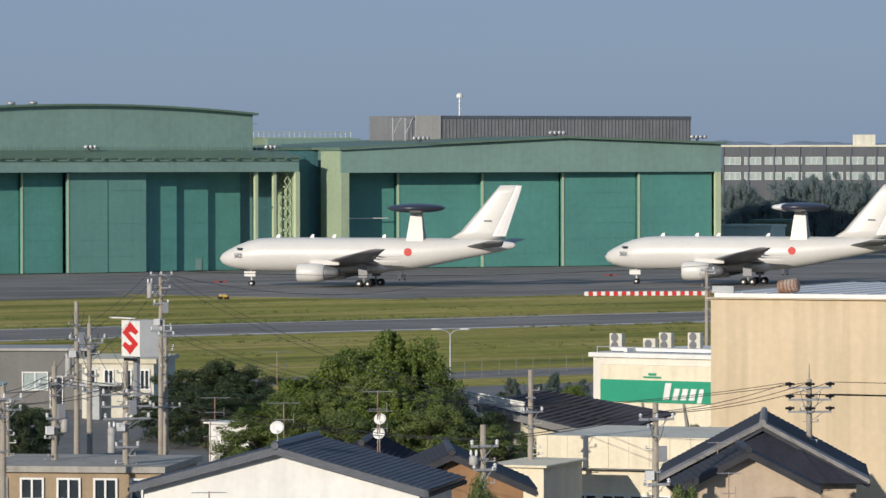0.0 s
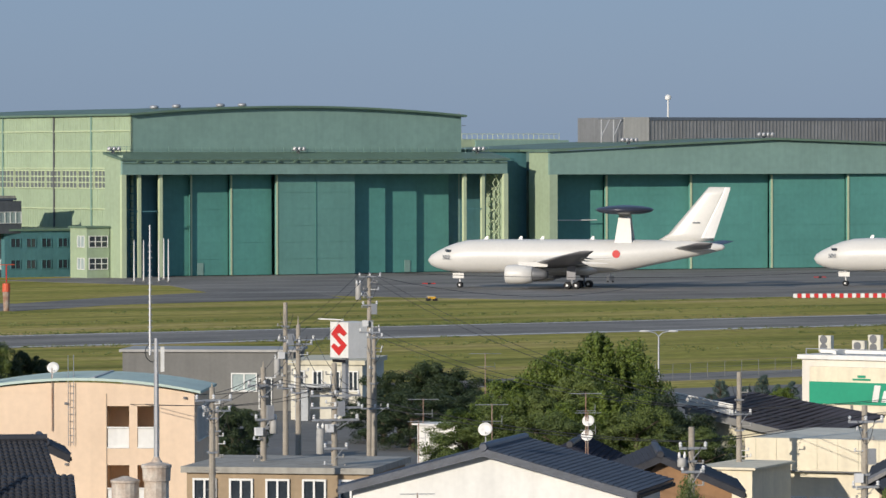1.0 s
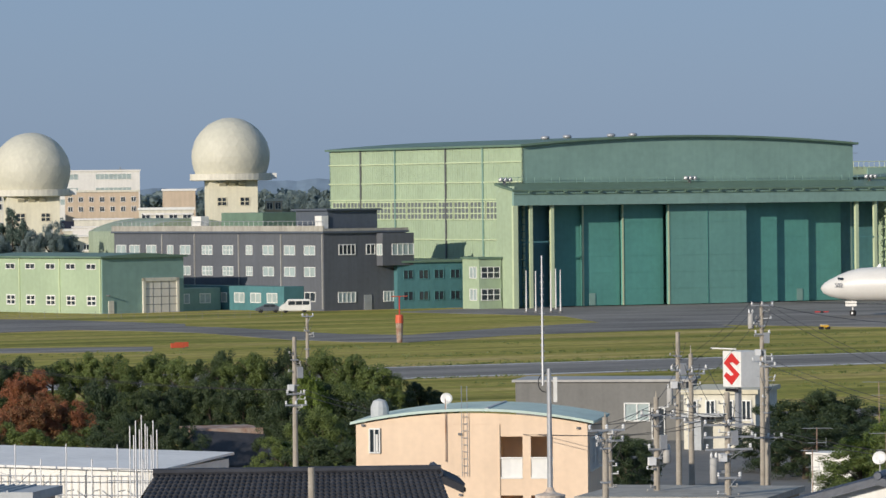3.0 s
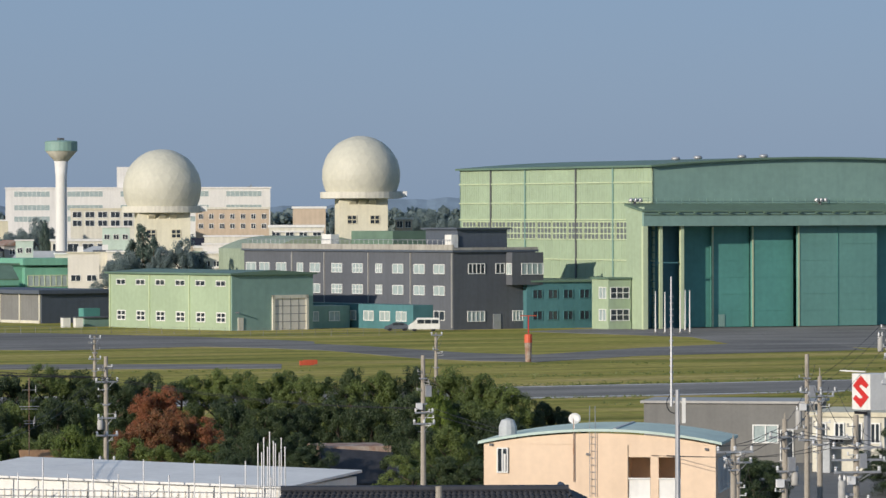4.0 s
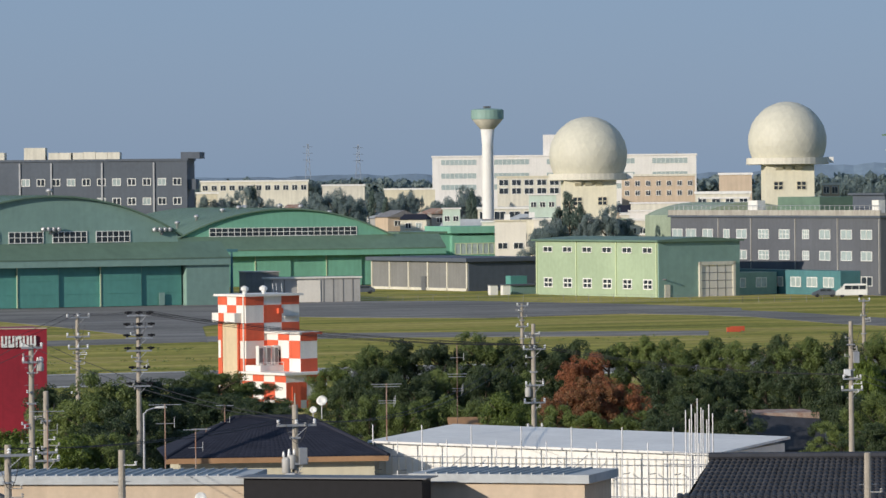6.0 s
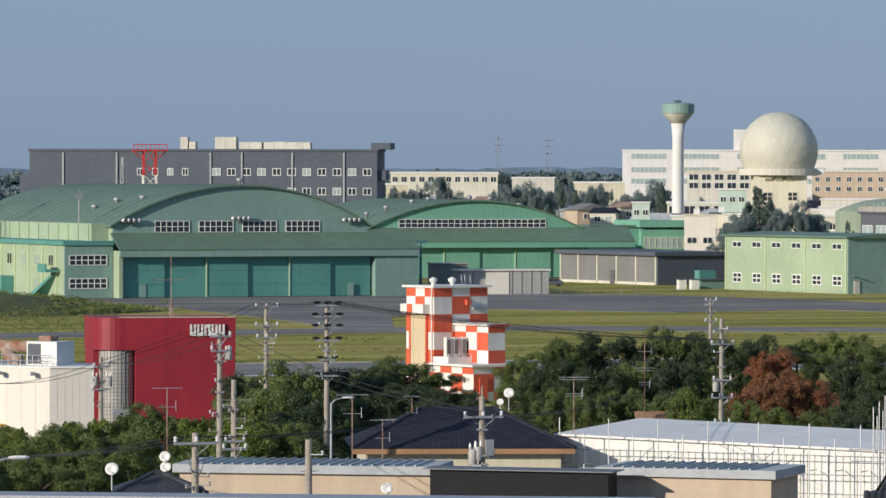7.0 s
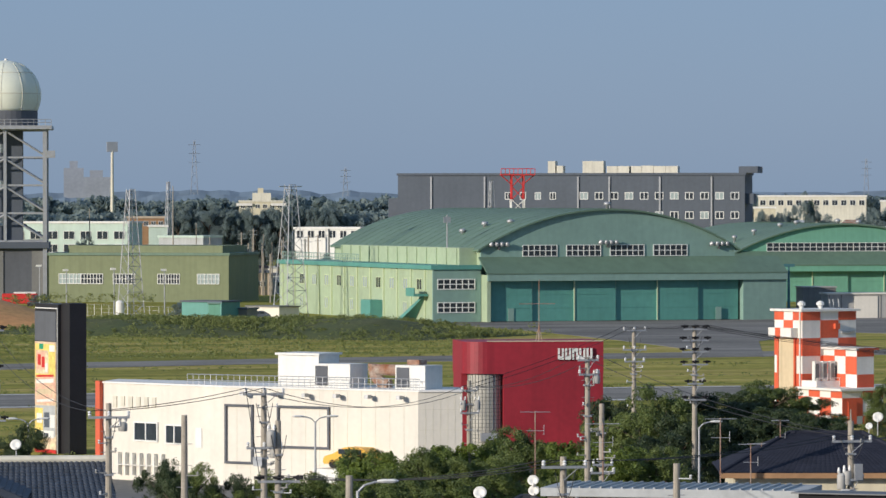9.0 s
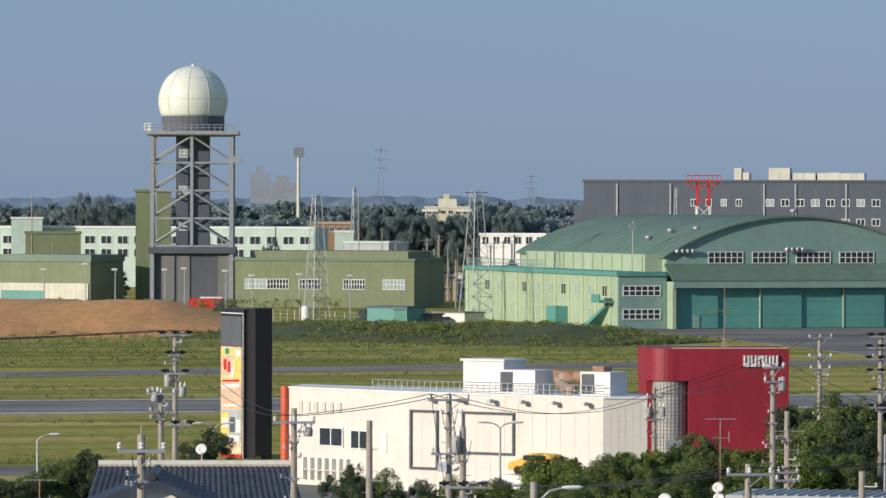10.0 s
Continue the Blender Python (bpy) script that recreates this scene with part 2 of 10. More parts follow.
M["roof_mint"] = mat("mint_sheet_roof", (0.51, 0.62, 0.54), 0.8, var=0.08, scale=0.3, streak=0.08)
M["grey_wall"] = mat("grey_corrugated_wall", (0.17, 0.168, 0.155), 0.7, var=0.08, scale=0.4, streak=0.12)
M["brown_wall"] = mat("brown_ochre_wall", (0.35, 0.20, 0.10), 0.8, var=0.1, scale=0.5, streak=0.15)
M["tan_wall"] = mat("tan_plaster_wall", (0.55, 0.44, 0.32), 0.85, var=0.07, scale=0.5, streak=0.12)
M["crimson"] = mat("crimson_wall_paint", (0.30, 0.018, 0.03), 0.55, var=0.12, scale=0.25, streak=0.15)
M["grey_tile"] = mat("grey_mosaic_tile", (0.44, 0.42, 0.36), 0.5, var=0.15, scale=1.5)
M["orange"] = mat("aviation_orange_paint", (0.66, 0.115, 0.05), 0.6, var=0.08, scale=0.5, streak=0.12)
M["tower_white"] = mat("aviation_white_paint", (0.78, 0.75, 0.70), 0.6, var=0.05, scale=0.5, streak=0.1)
M["red"] = mat("signal_red_paint", (0.58, 0.03, 0.025), 0.5, var=0.08, scale=0.6)
M["sign_green"] = mat("green_sign_panel", (0.02, 0.30, 0.17), 0.4, var=0.05, scale=0.4)
M["yellow"] = mat("yellow_paint", (0.75, 0.42, 0.04), 0.4, var=0.06, scale=0.6)
M["rust"] = mat("rusty_steel", (0.26, 0.10, 0.045), 0.9, var=0.3, scale=1.2, col2=(0.42, 0.36, 0.30))
M["soil"] = mat("bare_reddish_soil", (0.66, 0.31, 0.13), 0.95, var=0.2, scale=0.08, detail=12, bump=0.8, col2=(0.44, 0.26, 0.10))
M["weeds"] = mat("rough_weeds", (0.085, 0.095, 0.025), 0.95, var=0.3, scale=0.12, detail=10, bump=1.0, col2=(0.05, 0.075, 0.02))
M["far_wood"] = mat("distant_woodland", (0.07, 0.10, 0.085), 0.95, var=0.3, scale=0.02, detail=8, bump=0.5)
# blue haze of the distance is mixed into the next two base colours
M["far_hill"] = mat("hazed_hill", (0.16, 0.22, 0.28), 1.0, var=0.15, scale=0.01, bump=0.0)
M["haze_tower"] = mat("hazed_grey", (0.27, 0.30, 0.35), 1.0, var=0.1, scale=0.05, bump=0.0)
M["poster_yellow"] = mat("printed_yellow", (0.80, 0.62, 0.17), 0.4, var=0.2, scale=2.0, detail=4, bump=0.0)
M["poster_pink"] = mat("printed_pink", (0.74, 0.36, 0.30), 0.4, var=0.3, scale=2.5, detail=4, bump=0.0, col2=(0.80, 0.62, 0.40))
M["poster"] = mat("printed_poster", (0.78, 0.70, 0.45), 0.4, var=0.35, scale=0.9, detail=3, bump=0.0, col2=(0.70, 0.42, 0.30))
M["sign_black"] = mat("black_sign_cladding", (0.022, 0.020, 0.022), 0.45, var=0.15, scale=0.5)
M["bark"] = mat("tree_bark", (0.10, 0.075, 0.05), 0.95, var=0.25, scale=2, bump=0.6)
M["leaf_dark"] = leaf_mat("dark_evergreen_leaves", (0.068, 0.098, 0.030), (0.022, 0.042, 0.020))
M["leaf_weed"] = leaf_mat("rough_weed_leaves", (0.27, 0.29, 0.088), (0.13, 0.17, 0.052), 0.4)
M["leaf_mid"] = leaf_mat("mid_green_leaves", (0.17, 0.215, 0.048), (0.055, 0.088, 0.026))
M["leaf_bright"] = leaf_mat("bright_green_leaves", (0.21, 0.28, 0.036), (0.03, 0.058, 0.018))
M["leaf_red"] = leaf_mat("russet_autumn_leaves", (0.38, 0.105, 0.05), (0.12, 0.085, 0.03))
# far leaves are paled and blued to carry the haze in their colour
M["leaf_far"] = leaf_mat("hazed_tree_foliage", (0.25, 0.315, 0.305), (0.19, 0.25, 0.245), 0.5)
M["leaf_pine"] = leaf_mat("pine_needles", (0.12, 0.175, 0.14), (0.075, 0.115, 0.095), 0.35)

for key in ("black", "tile_navy"):
    M[key].node_tree.nodes["Principled BSDF"].inputs["Specular IOR Level"].default_value = 0.12


# ---- building blocks ----
def part(name, bm, material, parent, label=""):
    bmesh.ops.recalc_face_normals(bm, faces=bm.faces[:])
    me = bpy.data.meshes.new(name)
    bm.to_mesh(me)
    bm.free()
    me.materials.append(material)
    ob = new(name, me)
    ob.parent = parent
    if label:
        tagged(ob, label)
    return ob


def thing(name, label, category, loc=(0, 0, 0), rz=0.0, group="", kind=""):
    ob = new(name)
    ob.empty_display_size = 0.2
    ob.matrix_basis = pose(*loc, 0, 0, rz)
    return tagged(ob, label, category, group, kind)


def setting(name, bm, material, label, category="ground", kind="structure"):
    ob = part(name, bm, material, None)
    return tagged(ob, label, category, "", kind)


def hexa(bm, pts):
    v = [bm.verts.new(p) for p in pts]
    for f in ((0, 1, 2, 3), (7, 6, 5, 4), (0, 4, 5, 1), (1, 5, 6, 2), (2, 6, 7, 3), (3, 7, 4, 0)):
        bm.faces.new([v[i] for i in f])


def box(bm, x0, x1, y0, y1, z0, z1):
    hexa(bm, [(x0, y0, z0), (x1, y0, z0), (x1, y1, z0), (x0, y1, z0), (x0, y0, z1), (x1, y0, z1), (x1, y1, z1), (x0, y1, z1)])


def boxes(*rows):
    bm = bmesh.new()
    for r in rows:
        box(bm, *r)
    return bm


def prism(bm, prof, y0, y1):
    """Extrude a closed x-z outline from y0 to y1."""
    n = len(prof)
    a = [bm.verts.new((x, y0, z)) for x, z in prof]
    b = [bm.verts.new((x, y1, z)) for x, z in prof]
    bm.faces.new(a)
    bm.faces.new(b[::-1])
    for i in range(n):
        j = (i + 1) % n
        bm.faces.new((a[i], b[i], b[j], a[j]))
    return bm


def extrude_plan(bm, plan, z0, z1):
    n = len(plan)
    a = [bm.verts.new((x, y, z0)) for x, y in plan]
    b = [bm.verts.new((x, y, z1)) for x, y in plan]
    bm.faces.new(a[::-1])
    bm.faces.new(b)
    for i in range(n):
        j = (i + 1) % n
        bm.faces.new((a[i], a[j], b[j], b[i]))
    return bm


def lathe(bm, prof, seg=24, cx=0.0, cy=0.0, axis="z"):
    """Turn an outline of (radius, height) round the axis."""
    rings = []
    for r, h in prof:
        ring = []
        for i in range(seg):
            t = 2 * math.pi * i / seg
            p, q = r * math.cos(t), r * math.sin(t)
            ring.append(bm.verts.new((cx + p, cy + q, h) if axis == "z" else (h, cx + p, cy + q)))
        rings.append(ring)
    for a, b in zip(rings, rings[1:]):
        for i in range(seg):
            j = (i + 1) % seg
            bm.faces.new((a[i], a[j], b[j], b[i]))
    bm.faces.new(rings[0][::-1])
    bm.faces.new(rings[-1])
    return bm


def rod(bm, p, q, r, seg=6, r2=None):
    """A round bar from p to q."""
    p, q = Vector(p), Vector(q)
    d = (q - p).normalized()
    s = d.cross(Vector((0, 0, 1)) if abs(d.z) < 0.9 else Vector((1, 0, 0))).normalized()
    u = d.cross(s)
    r2 = r if r2 is None else r2
    a = [bm.verts.new(p + (s * math.cos(2 * math.pi * i / seg) + u * math.sin(2 * math.pi * i / seg)) * r) for i in range(seg)]
    b = [bm.verts.new(q + (s * math.cos(2 * math.pi * i / seg) + u * math.sin(2 * math.pi * i / seg)) * r2) for i in range(seg)]
    for i in range(seg):
        j = (i + 1) % seg
        bm.faces.new((a[i], a[j], b[j], b[i]))
    bm.faces.new(a[::-1])
    bm.faces.new(b)
    return bm


def rods(*rows, r=0.05, seg=6):
    bm = bmesh.new()
    for p, q in rows:
        rod(bm, p, q, r, seg)
    return bm


def smooth(ob):
    for p in ob.data.polygons:
        p.use_smooth = True
    return ob


def face_map(kind, length=0.0):
    """Maps (u along the face, d out of it, z) into a building's own axes."""
    if kind == "front":
        return lambda u, d, z: (u, -d, z)
    if kind == "left":
        return lambda u, d, z: (-d, u, z)
    return lambda u, d, z: (length + d, u, z)


def fbox(bm, F, u0, u1, d0, d1, z0, z1):
    hexa(bm, [F(u0, d0, z0), F(u1, d0, z0), F(u1, d1, z0), F(u0, d1, z0), F(u0, d0, z1), F(u1, d0, z1), F(u1, d1, z1), F(u0, d1, z1)])


def window(parent, F, u, z, w, h, cols=2, rows=1, pane="glass", bar=0.09, frame_mat="frame_white", d=0.0):
    """A framed window with its lower near corner at u, z of a face; the glass is set back behind its bars."""
    bm = bmesh.new()
    us, zs = [], []
    for i in range(cols + 1):
        us += [u + w * i / cols - bar / 2, u + w * i / cols + bar / 2]
    for j in range(rows + 1):
        zs += [z + h * j / rows - bar / 2, z + h * j / rows + bar / 2]
    fv = [[bm.verts.new(F(a, d + 0.12, b)) for b in zs] for a in us]
    bv = [[bm.verts.new(F(a, d - 0.01, b)) for b in zs] for a in us]
    nu, nz = len(us) - 1, len(zs) - 1

    def solid(i, j):
        return 0 <= i < nu and 0 <= j < nz and (i % 2 == 0 or j % 2 == 0)
    for i in range(nu):
        for j in range(nz):
            if not solid(i, j):
                continue
            bm.faces.new((fv[i][j], fv[i + 1][j], fv[i + 1][j + 1], fv[i][j + 1]))
            for ni, nj, e, g in ((i - 1, j, (i, j), (i, j + 1)), (i + 1, j, (i + 1, j), (i + 1, j + 1)), (i, j - 1, (i, j), (i + 1, j)), (i, j + 1, (i, j + 1), (i + 1, j + 1))):
                if not solid(ni, nj):
                    bm.faces.new((fv[e[0]][e[1]], fv[g[0]][g[1]], bv[g[0]][g[1]], bv[e[0]][e[1]]))
    for r in bv:
        for v in r:
            if not v.link_faces:
                bm.verts.remove(v)
    fr = part("window", bm, M[frame_mat], parent)
    bm = bmesh.new()
    fbox(bm, F, u, u + w, d + 0.005, d + 0.03, z, z + h)
    part("pane", bm, M[pane], fr)
    return fr


def site(A, B):
    """Place, turn, width and height of a building whose front's upper corners are A and B."""
    rz = math.degrees(math.atan2(B[1] - A[1], B[0] - A[0]))
    return (A[0], A[1], 0), rz, math.hypot(B[0] - A[0], B[1] - A[1]), (A[2] + B[2]) / 2


# ---- ground, runway and aprons ----
bm = bmesh.new()
hexa(bm, [(-3200, -400, -2), (4200, -400, -2), (4200, 4700, -2), (-3200, 4700, -2), (-3200, -400, 0), (4200, -400, 0), (4200, 4700, 0), (-3200, 4700, 0)])
setting("ground", bm, M["grass"], "mown yellow-green airfield grass reaching the horizon")


def sheet(name, plan, z, material, label, category="road"):
    bm = bmesh.new()
    n = len(plan)
    a = [bm.verts.new((x, y, -0.2)) for x, y in plan]
    b = [bm.verts.new((x, y, z)) for x, y in plan]
    bm.faces.new(b)
    for i in range(n):
        j = (i + 1) % n
        bm.faces.new((a[i], a[j], b[j], b[i]))
    return setting(name, bm, M[material], label, category)


RW0, RW1 = 455.0, 488.0
sheet("runway", [(-900, RW0), (1500, RW0), (1500, RW1), (-900, RW1)], 0.03, "asphalt", "long grey worn asphalt runway between grass strips")
setting("trim_runway_line", boxes((-900, 1500, RW0 + 1.2, RW0 + 2.6, 0.03, 0.05)), M["line"], "faded white runway edge line", "marking")
setting("trim_runway_far_line", boxes((-900, 1500, RW1 - 2.2, RW1 - 1.4, 0.03, 0.05)), M["line"], "faint white far runway edge line", "marking")
sheet("apron_east", [(371.9, 628.5), (382.3, 589.5), (395.1, 557.6), (429.0, 559.5), (453.2, 559.2), (800, 600), (800, 860), (420, 860), (400, 735), (404.8, 726.2), (381.8, 714.2), (388.1, 668.4)], 0.03, "asphalt", "wide grey asphalt apron in front of the hangars", "apron")
sheet("taxiway_link", [(316.7, 684.6), (320.2, 651.8), (316.9, 608.7), (321.2, 596.1), (349.9, 617.8), (393.8, 641.4), (373.1, 592.0), (330.5, 583.6), (305.3, 566.8), (300.6, 575.7), (299.3, 591.6), (304.9, 630.0), (302.0, 652.9)], 0.034, "asphalt_dark", "dark asphalt taxiway curving through the grass", "taxiway")
sheet("apron_west", [(291.4, 761.2), (307.6, 750.5), (321.1, 711.1), (324.7, 676.2), (305.8, 636.9), (297.9, 659.6), (271.6, 651.8), (255.9, 668.6), (249.1, 680.7), (223.2, 640.1), (201.4, 575.5), (201.0, 592.0), (205.6, 650.7), (207.3, 695.7), (205.7, 747.8), (200, 790), (300, 800)], 0.038, "asphalt_dark", "dark grey asphalt apron before the arched hangars", "apron")
sheet("service_strip", [(77.5, 552.6), (105.4, 559.5), (135.1, 568.6), (159.2, 571.4), (221.3, 580.2), (264.4, 560.5), (272.4, 577.3), (228.8, 599.9), (165.0, 592.0), (139.4, 586.8), (109.0, 578.9), (79.6, 567.5)], 0.036, "asphalt", "narrow weathered grey service strip in the grass", "road")
sheet("road", [(-500, 352), (900, 352), (900, 364), (-500, 364)], 0.03, "asphalt", "grey perimeter road outside the airfield fence", "road")
sheet("yard", [(-300, 60), (420, 60), (420, 340), (-300, 340)], 0.02, "concrete_pad", "pale grey paved ground between the town buildings", "yard")


# ---- mounds and weeds at the west side ----
def mound(name, plan_a, plan_b, height, width, material, label, steps=60):
    bm = bmesh.new()
    rows = []
    (ax, ay), (bx, by) = plan_a, plan_b
    L = math.hypot(bx - ax, by - ay)
    ux, uy = (bx - ax) / L, (by - ay) / L
    for i in range(steps + 1):
        t = i / steps
        row = []
        env = min(1.0, 7 * t * (1 - t))
        for j in range(15):
            s = j / 14
            w = (s - 0.5) * width * 2
            h = height * env * math.sin(math.pi * s) ** 0.8
            x, y = ax + ux * L * t - uy * w, ay + uy * L * t + ux * w
            h *= 0.8 + 0.45 * noise.noise(Vector((x * 0.06, y * 0.06, 3)))
            h += 0.25 * noise.noise(Vector((x * 0.4, y * 0.4, 1))) if 0 < j < 14 and env > 0.05 else 0
            row.append(bm.verts.new((x, y, max(-0.1, h - 0.02))))
        rows.append(row)
    for a, b in zip(rows, rows[1:]):
        for j in range(14):
            bm.faces.new((a[j], a[j + 1], b[j + 1], b[j]))
    ob = setting(name, bm, M[material], label, "mound")
    return smooth(ob)


mound("ground_bank_soil", (20, 742), (151, 738), 6.7, 24, "soil", "bare reddish earth bank with sparse grass")
mound("ground_bank_weeds", (135.7, 725.7), (191.3, 668.1), 2.6, 20, "weeds", "low bank overgrown with rough weeds")


# ---- large hangar with the flat canopy ----
def vents(parent, pts, material="steel", r=0.55):
    r *= 0.62
    for x, y, z in pts:
        bm = bmesh.new()
        lathe(bm, [(r * 0.6, z - 0.8), (r * 0.6, z + 0.1), (r * 1.25, z + 0.2), (r * 1.3, z + 0.5), (r * 0.9, z + 0.7), (0.1, z + 0.75)], 12, x, y)
        smooth(part("roof_vent", bm, M[material], parent, "grey turbine roof vent"))


def floodlights(parent, x, y, z, n=3):
    bm = bmesh.new()
    box(bm, x - 0.9 * n / 2, x + 0.9 * n / 2, y - 0.1, y + 0.1, z - 0.1, z + 0.05)
    box(bm, x - 0.1, x + 0.1, y, y + 0.8, z - 0.6, z)
    lamp = part("light_bracket", bm, M["steel_dark"], parent)
    for i in range(n):
        c = x + 0.9 * (i - (n - 1) / 2)
        bm = bmesh.new()
        lathe(bm, [(0.16, -0.25), (0.42, 0.12), (0.44, 0.2), (0.3, 0.22)], 10)
        bmesh.ops.rotate(bm, verts=bm.verts, matrix=Matrix.Rotation(radians(-125), 3, "X"))
        bmesh.ops.translate(bm, verts=bm.verts, vec=(c, y - 0.2, z + 0.35))
        part("floodlight", bm, M["steel"], lamp)


def arc_roof(x0, x1, eave, crown, n=24):
    """Points of a shallow arch from x0 to x1."""
    w, rise = (x1 - x0) / 2, crown - eave
    R = (w * w + rise * rise) / (2 * rise)
    pts = []
    for i in range(n + 1):
        x = x0 + (x1 - x0) * i / n
        pts.append((x, crown - R + math.sqrt(max(0, R * R - (x - x0 - w) ** 2))))
    return pts


def big_hangar():
    loc, rz, L, K = (*(406.18, 715.78), 0), -1.0, 78.6, 1.115
    T = thing("hangar", "huge pale and sage green steel hangar with tall teal doors", "hangar", loc, rz)
    x0, x1, y0, y1 = 5.2, 72.8, 6.0, 81.0
    top = arc_roof(x0, x1, 28.1, 29.5)
    bm = bmesh.new()
    prism(bm, [(x0, 18)] + top + [(x1, 18)], y0, y0 + 0.4)
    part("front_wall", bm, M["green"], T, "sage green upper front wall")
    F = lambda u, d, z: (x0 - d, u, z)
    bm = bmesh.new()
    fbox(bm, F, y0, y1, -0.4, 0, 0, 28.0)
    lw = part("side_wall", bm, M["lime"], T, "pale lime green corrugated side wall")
    bm = bmesh.new()
    u = y0 + 0.6
    while u < y1:
        fbox(bm, F, u, u + 0.18, 0.0, 0.035, 0.2, 27.9)
        u += 0.9
    part("cladding_rib", bm, M["lime"], lw)
    for z in (25.2, 21.7, 18.7, 11.6, 8.2):
        bm = bmesh.new()
        fbox(bm, F, y0, y1, 0.07, 0.22, z, z + 0.22)
        part("wall_rail", bm, M["lime_pale"], lw)
    for k, f in enumerate((0.19, 0.377, 0.64, 0.825)):
        bm = bmesh.new()
        c = y0 + (y1 - y0) * f
        fbox(bm, F, c - 0.16, c + 0.16, 0.07, 0.3, 0.3, 27.9)
        part("downpipe", bm, M["steel_dark"] if k in (1, 3) else M["green"], lw)
    n = 12
    for i in range(n):
        a = y0 + 1.5 + (y1 - y0 - 2.5) * i / n
        window(lw, F, a, 15.3, (y1 - y0 - 2.5) / n - 0.5, 3.1, 4, 3, "pane_grey", 0.2, "lime_pale", 0.08)
    part("back_wall", boxes((x0, x1, y1 - 0.4, y1, 0, 28)), M["green"], T)
    part("far_wall", boxes((x1 - 0.4, x1, y0 + 0.4, y1 - 0.4, 0, 28)), M["green"], T)
    bm = bmesh.new()
    up = arc_roof(x0 - 0.7, x1 + 0.7, 28.25, 29.75)
    prism(bm, up + [(x, z - 0.35) for x, z in up[::-1]], y0 - 0.9, y1 + 0.6)
    roof = part("roof", bm, M["green_roof"], T, "dark green curved sheet roof")
    vents(roof, [(x0 + 14.5, 24, 29.2), (x0 + 19, 24, 29.4), (x0 + 28, 24, 29.6), (x0 + 32.5, 24, 29.7)], r=1.0)
    # door pocket and canopy in front
    part("fascia", boxes((0, L, -0.3, 0.3, 17.7, 20.1)), M["green"], T, "long sage green door header")
    bm = bmesh.new()
    hexa(bm, [(-0.4, -0.6, 20.1), (L + 0.4, -0.6, 20.1), (L + 0.4, y0, 21.2), (-0.4, y0, 21.2), (-0.4, -0.6, 20.4), (L + 0.4, -0.6, 20.4), (L + 0.4, y0, 21.6), (-0.4, y0, 21.6)])
    can = part("canopy_roof", bm, M["green_roof"], T)
    bm = bmesh.new()
    box(bm, 0.5, L - 0.5, y0 - 0.9, y0 - 0.85, 22.5, 22.56)
    box(bm, 0.5, L - 0.5, y0 - 0.9, y0 - 0.85, 22.05, 22.1)
    for i in range(48):
        x = 0.5 + (L - 1) * i / 47
        box(bm, x - 0.03, x + 0.03, y0 - 0.92, y0 - 0.84, 21.4, 22.56)
    part("railing", bm, M["green"], can)
    bm = bmesh.new()
    for i in range(22):
        x = 3 + (L - 6) * i / 21
        box(bm, x - 0.25, x + 0.25, -0.9, -0.3, 19.9, 20.1)
    box(bm, 0, L, -0.42, -0.3, 19.55, 19.75)
    part("gutter", bm, M["green_roof"], can)
    for x in (1.0, 38.0, L - 3.0):
        floodlights(can, x, y0 - 1.5, 21.9, 3)
    bm = bmesh.new()
    prism(bm, [(0, 0), (0.5, 0), (0.5, 21), (0, 20)], 0.31, y0)
    part("pocket_wall", bm, M["lime"], T, "lime green end wall of the door pocket")
    part("pocket_wall", boxes((L - 0.5, L, 0.31, y0, 0, 20)), M["lime"], T)
    part("corner_post", boxes((-0.15, 0.75, -0.35, 0.3, 0, 17.69)), M["lime_pale"], T)
    part("corner_post", boxes((L - 0.75, L + 0.15, -0.35, 0.3, 0, 17.69)), M["lime_pale"], T)
    part("door_backing", boxes((0.5, L - 0.5, y0 + 0.41, y0 + 0.8, 0, 20)), M["teal_dark"], T)
    leaves = [(9.1, 14.9, 5.2), (14.3, 21.0, 4.3), (21.0, 28.4, 3.4), (28.4, 35.6, 1.7), (35.6, 42.8, 1.7), (42.8, 49.4, 3.4), (49.4, 55.8, 4.3), (55.8, 62.4, 5.2)]
    for a, b, y in [(p * K, q * K, r) for p, q, r in leaves]:
        bm = boxes((a, b, y, y + 0.55, 0.15, 17.6))
        leaf = part("sliding_door", bm, M["teal_pale" if y < 2 else "teal"], T, "paler green sliding door leaf" if y < 2 else "teal green sliding door leaf")
        bm = bmesh.new()
        z = 2.9
        while z < 17:
            box(bm, a + 0.1, b - 0.1, y - 0.05, y, z, z + 0.12)
            z += 2.9
        part("door_rail", bm, M["teal_pale" if y < 2 else "teal"], leaf)
        seam = 39 < a < 41
        # pale strips on the left half paint the sunlight on the leaf edges
        part("door_edge", boxes((a - 0.06, a + (0.04 if seam else 0.26), y - 0.12, y - 0.06, 0.15, 17.55)), M["lime_pale"] if a < 39 else M["teal"], leaf)
    for x in (3.8, 8.0, 70.1, 74.0):
        part("track_post", boxes((x - 0.3, x + 0.3, 0.5, 1.1, 0, 17.7)), M["lime_pale"], T, "pale green door track post")
    bm = bmesh.new()
    for k in range(9):
        z = 0.4 + k * 1.95
        rod(bm, (77.7, 1.2, z), (77.7, 5.2, z + 1.9), 0.07)
        rod(bm, (77.7, 5.2, z), (77.7, 1.2, z + 1.9), 0.07)
        rod(bm, (76.3, 1.0, z), (77.7, 1.0, z + 1.9), 0.08)
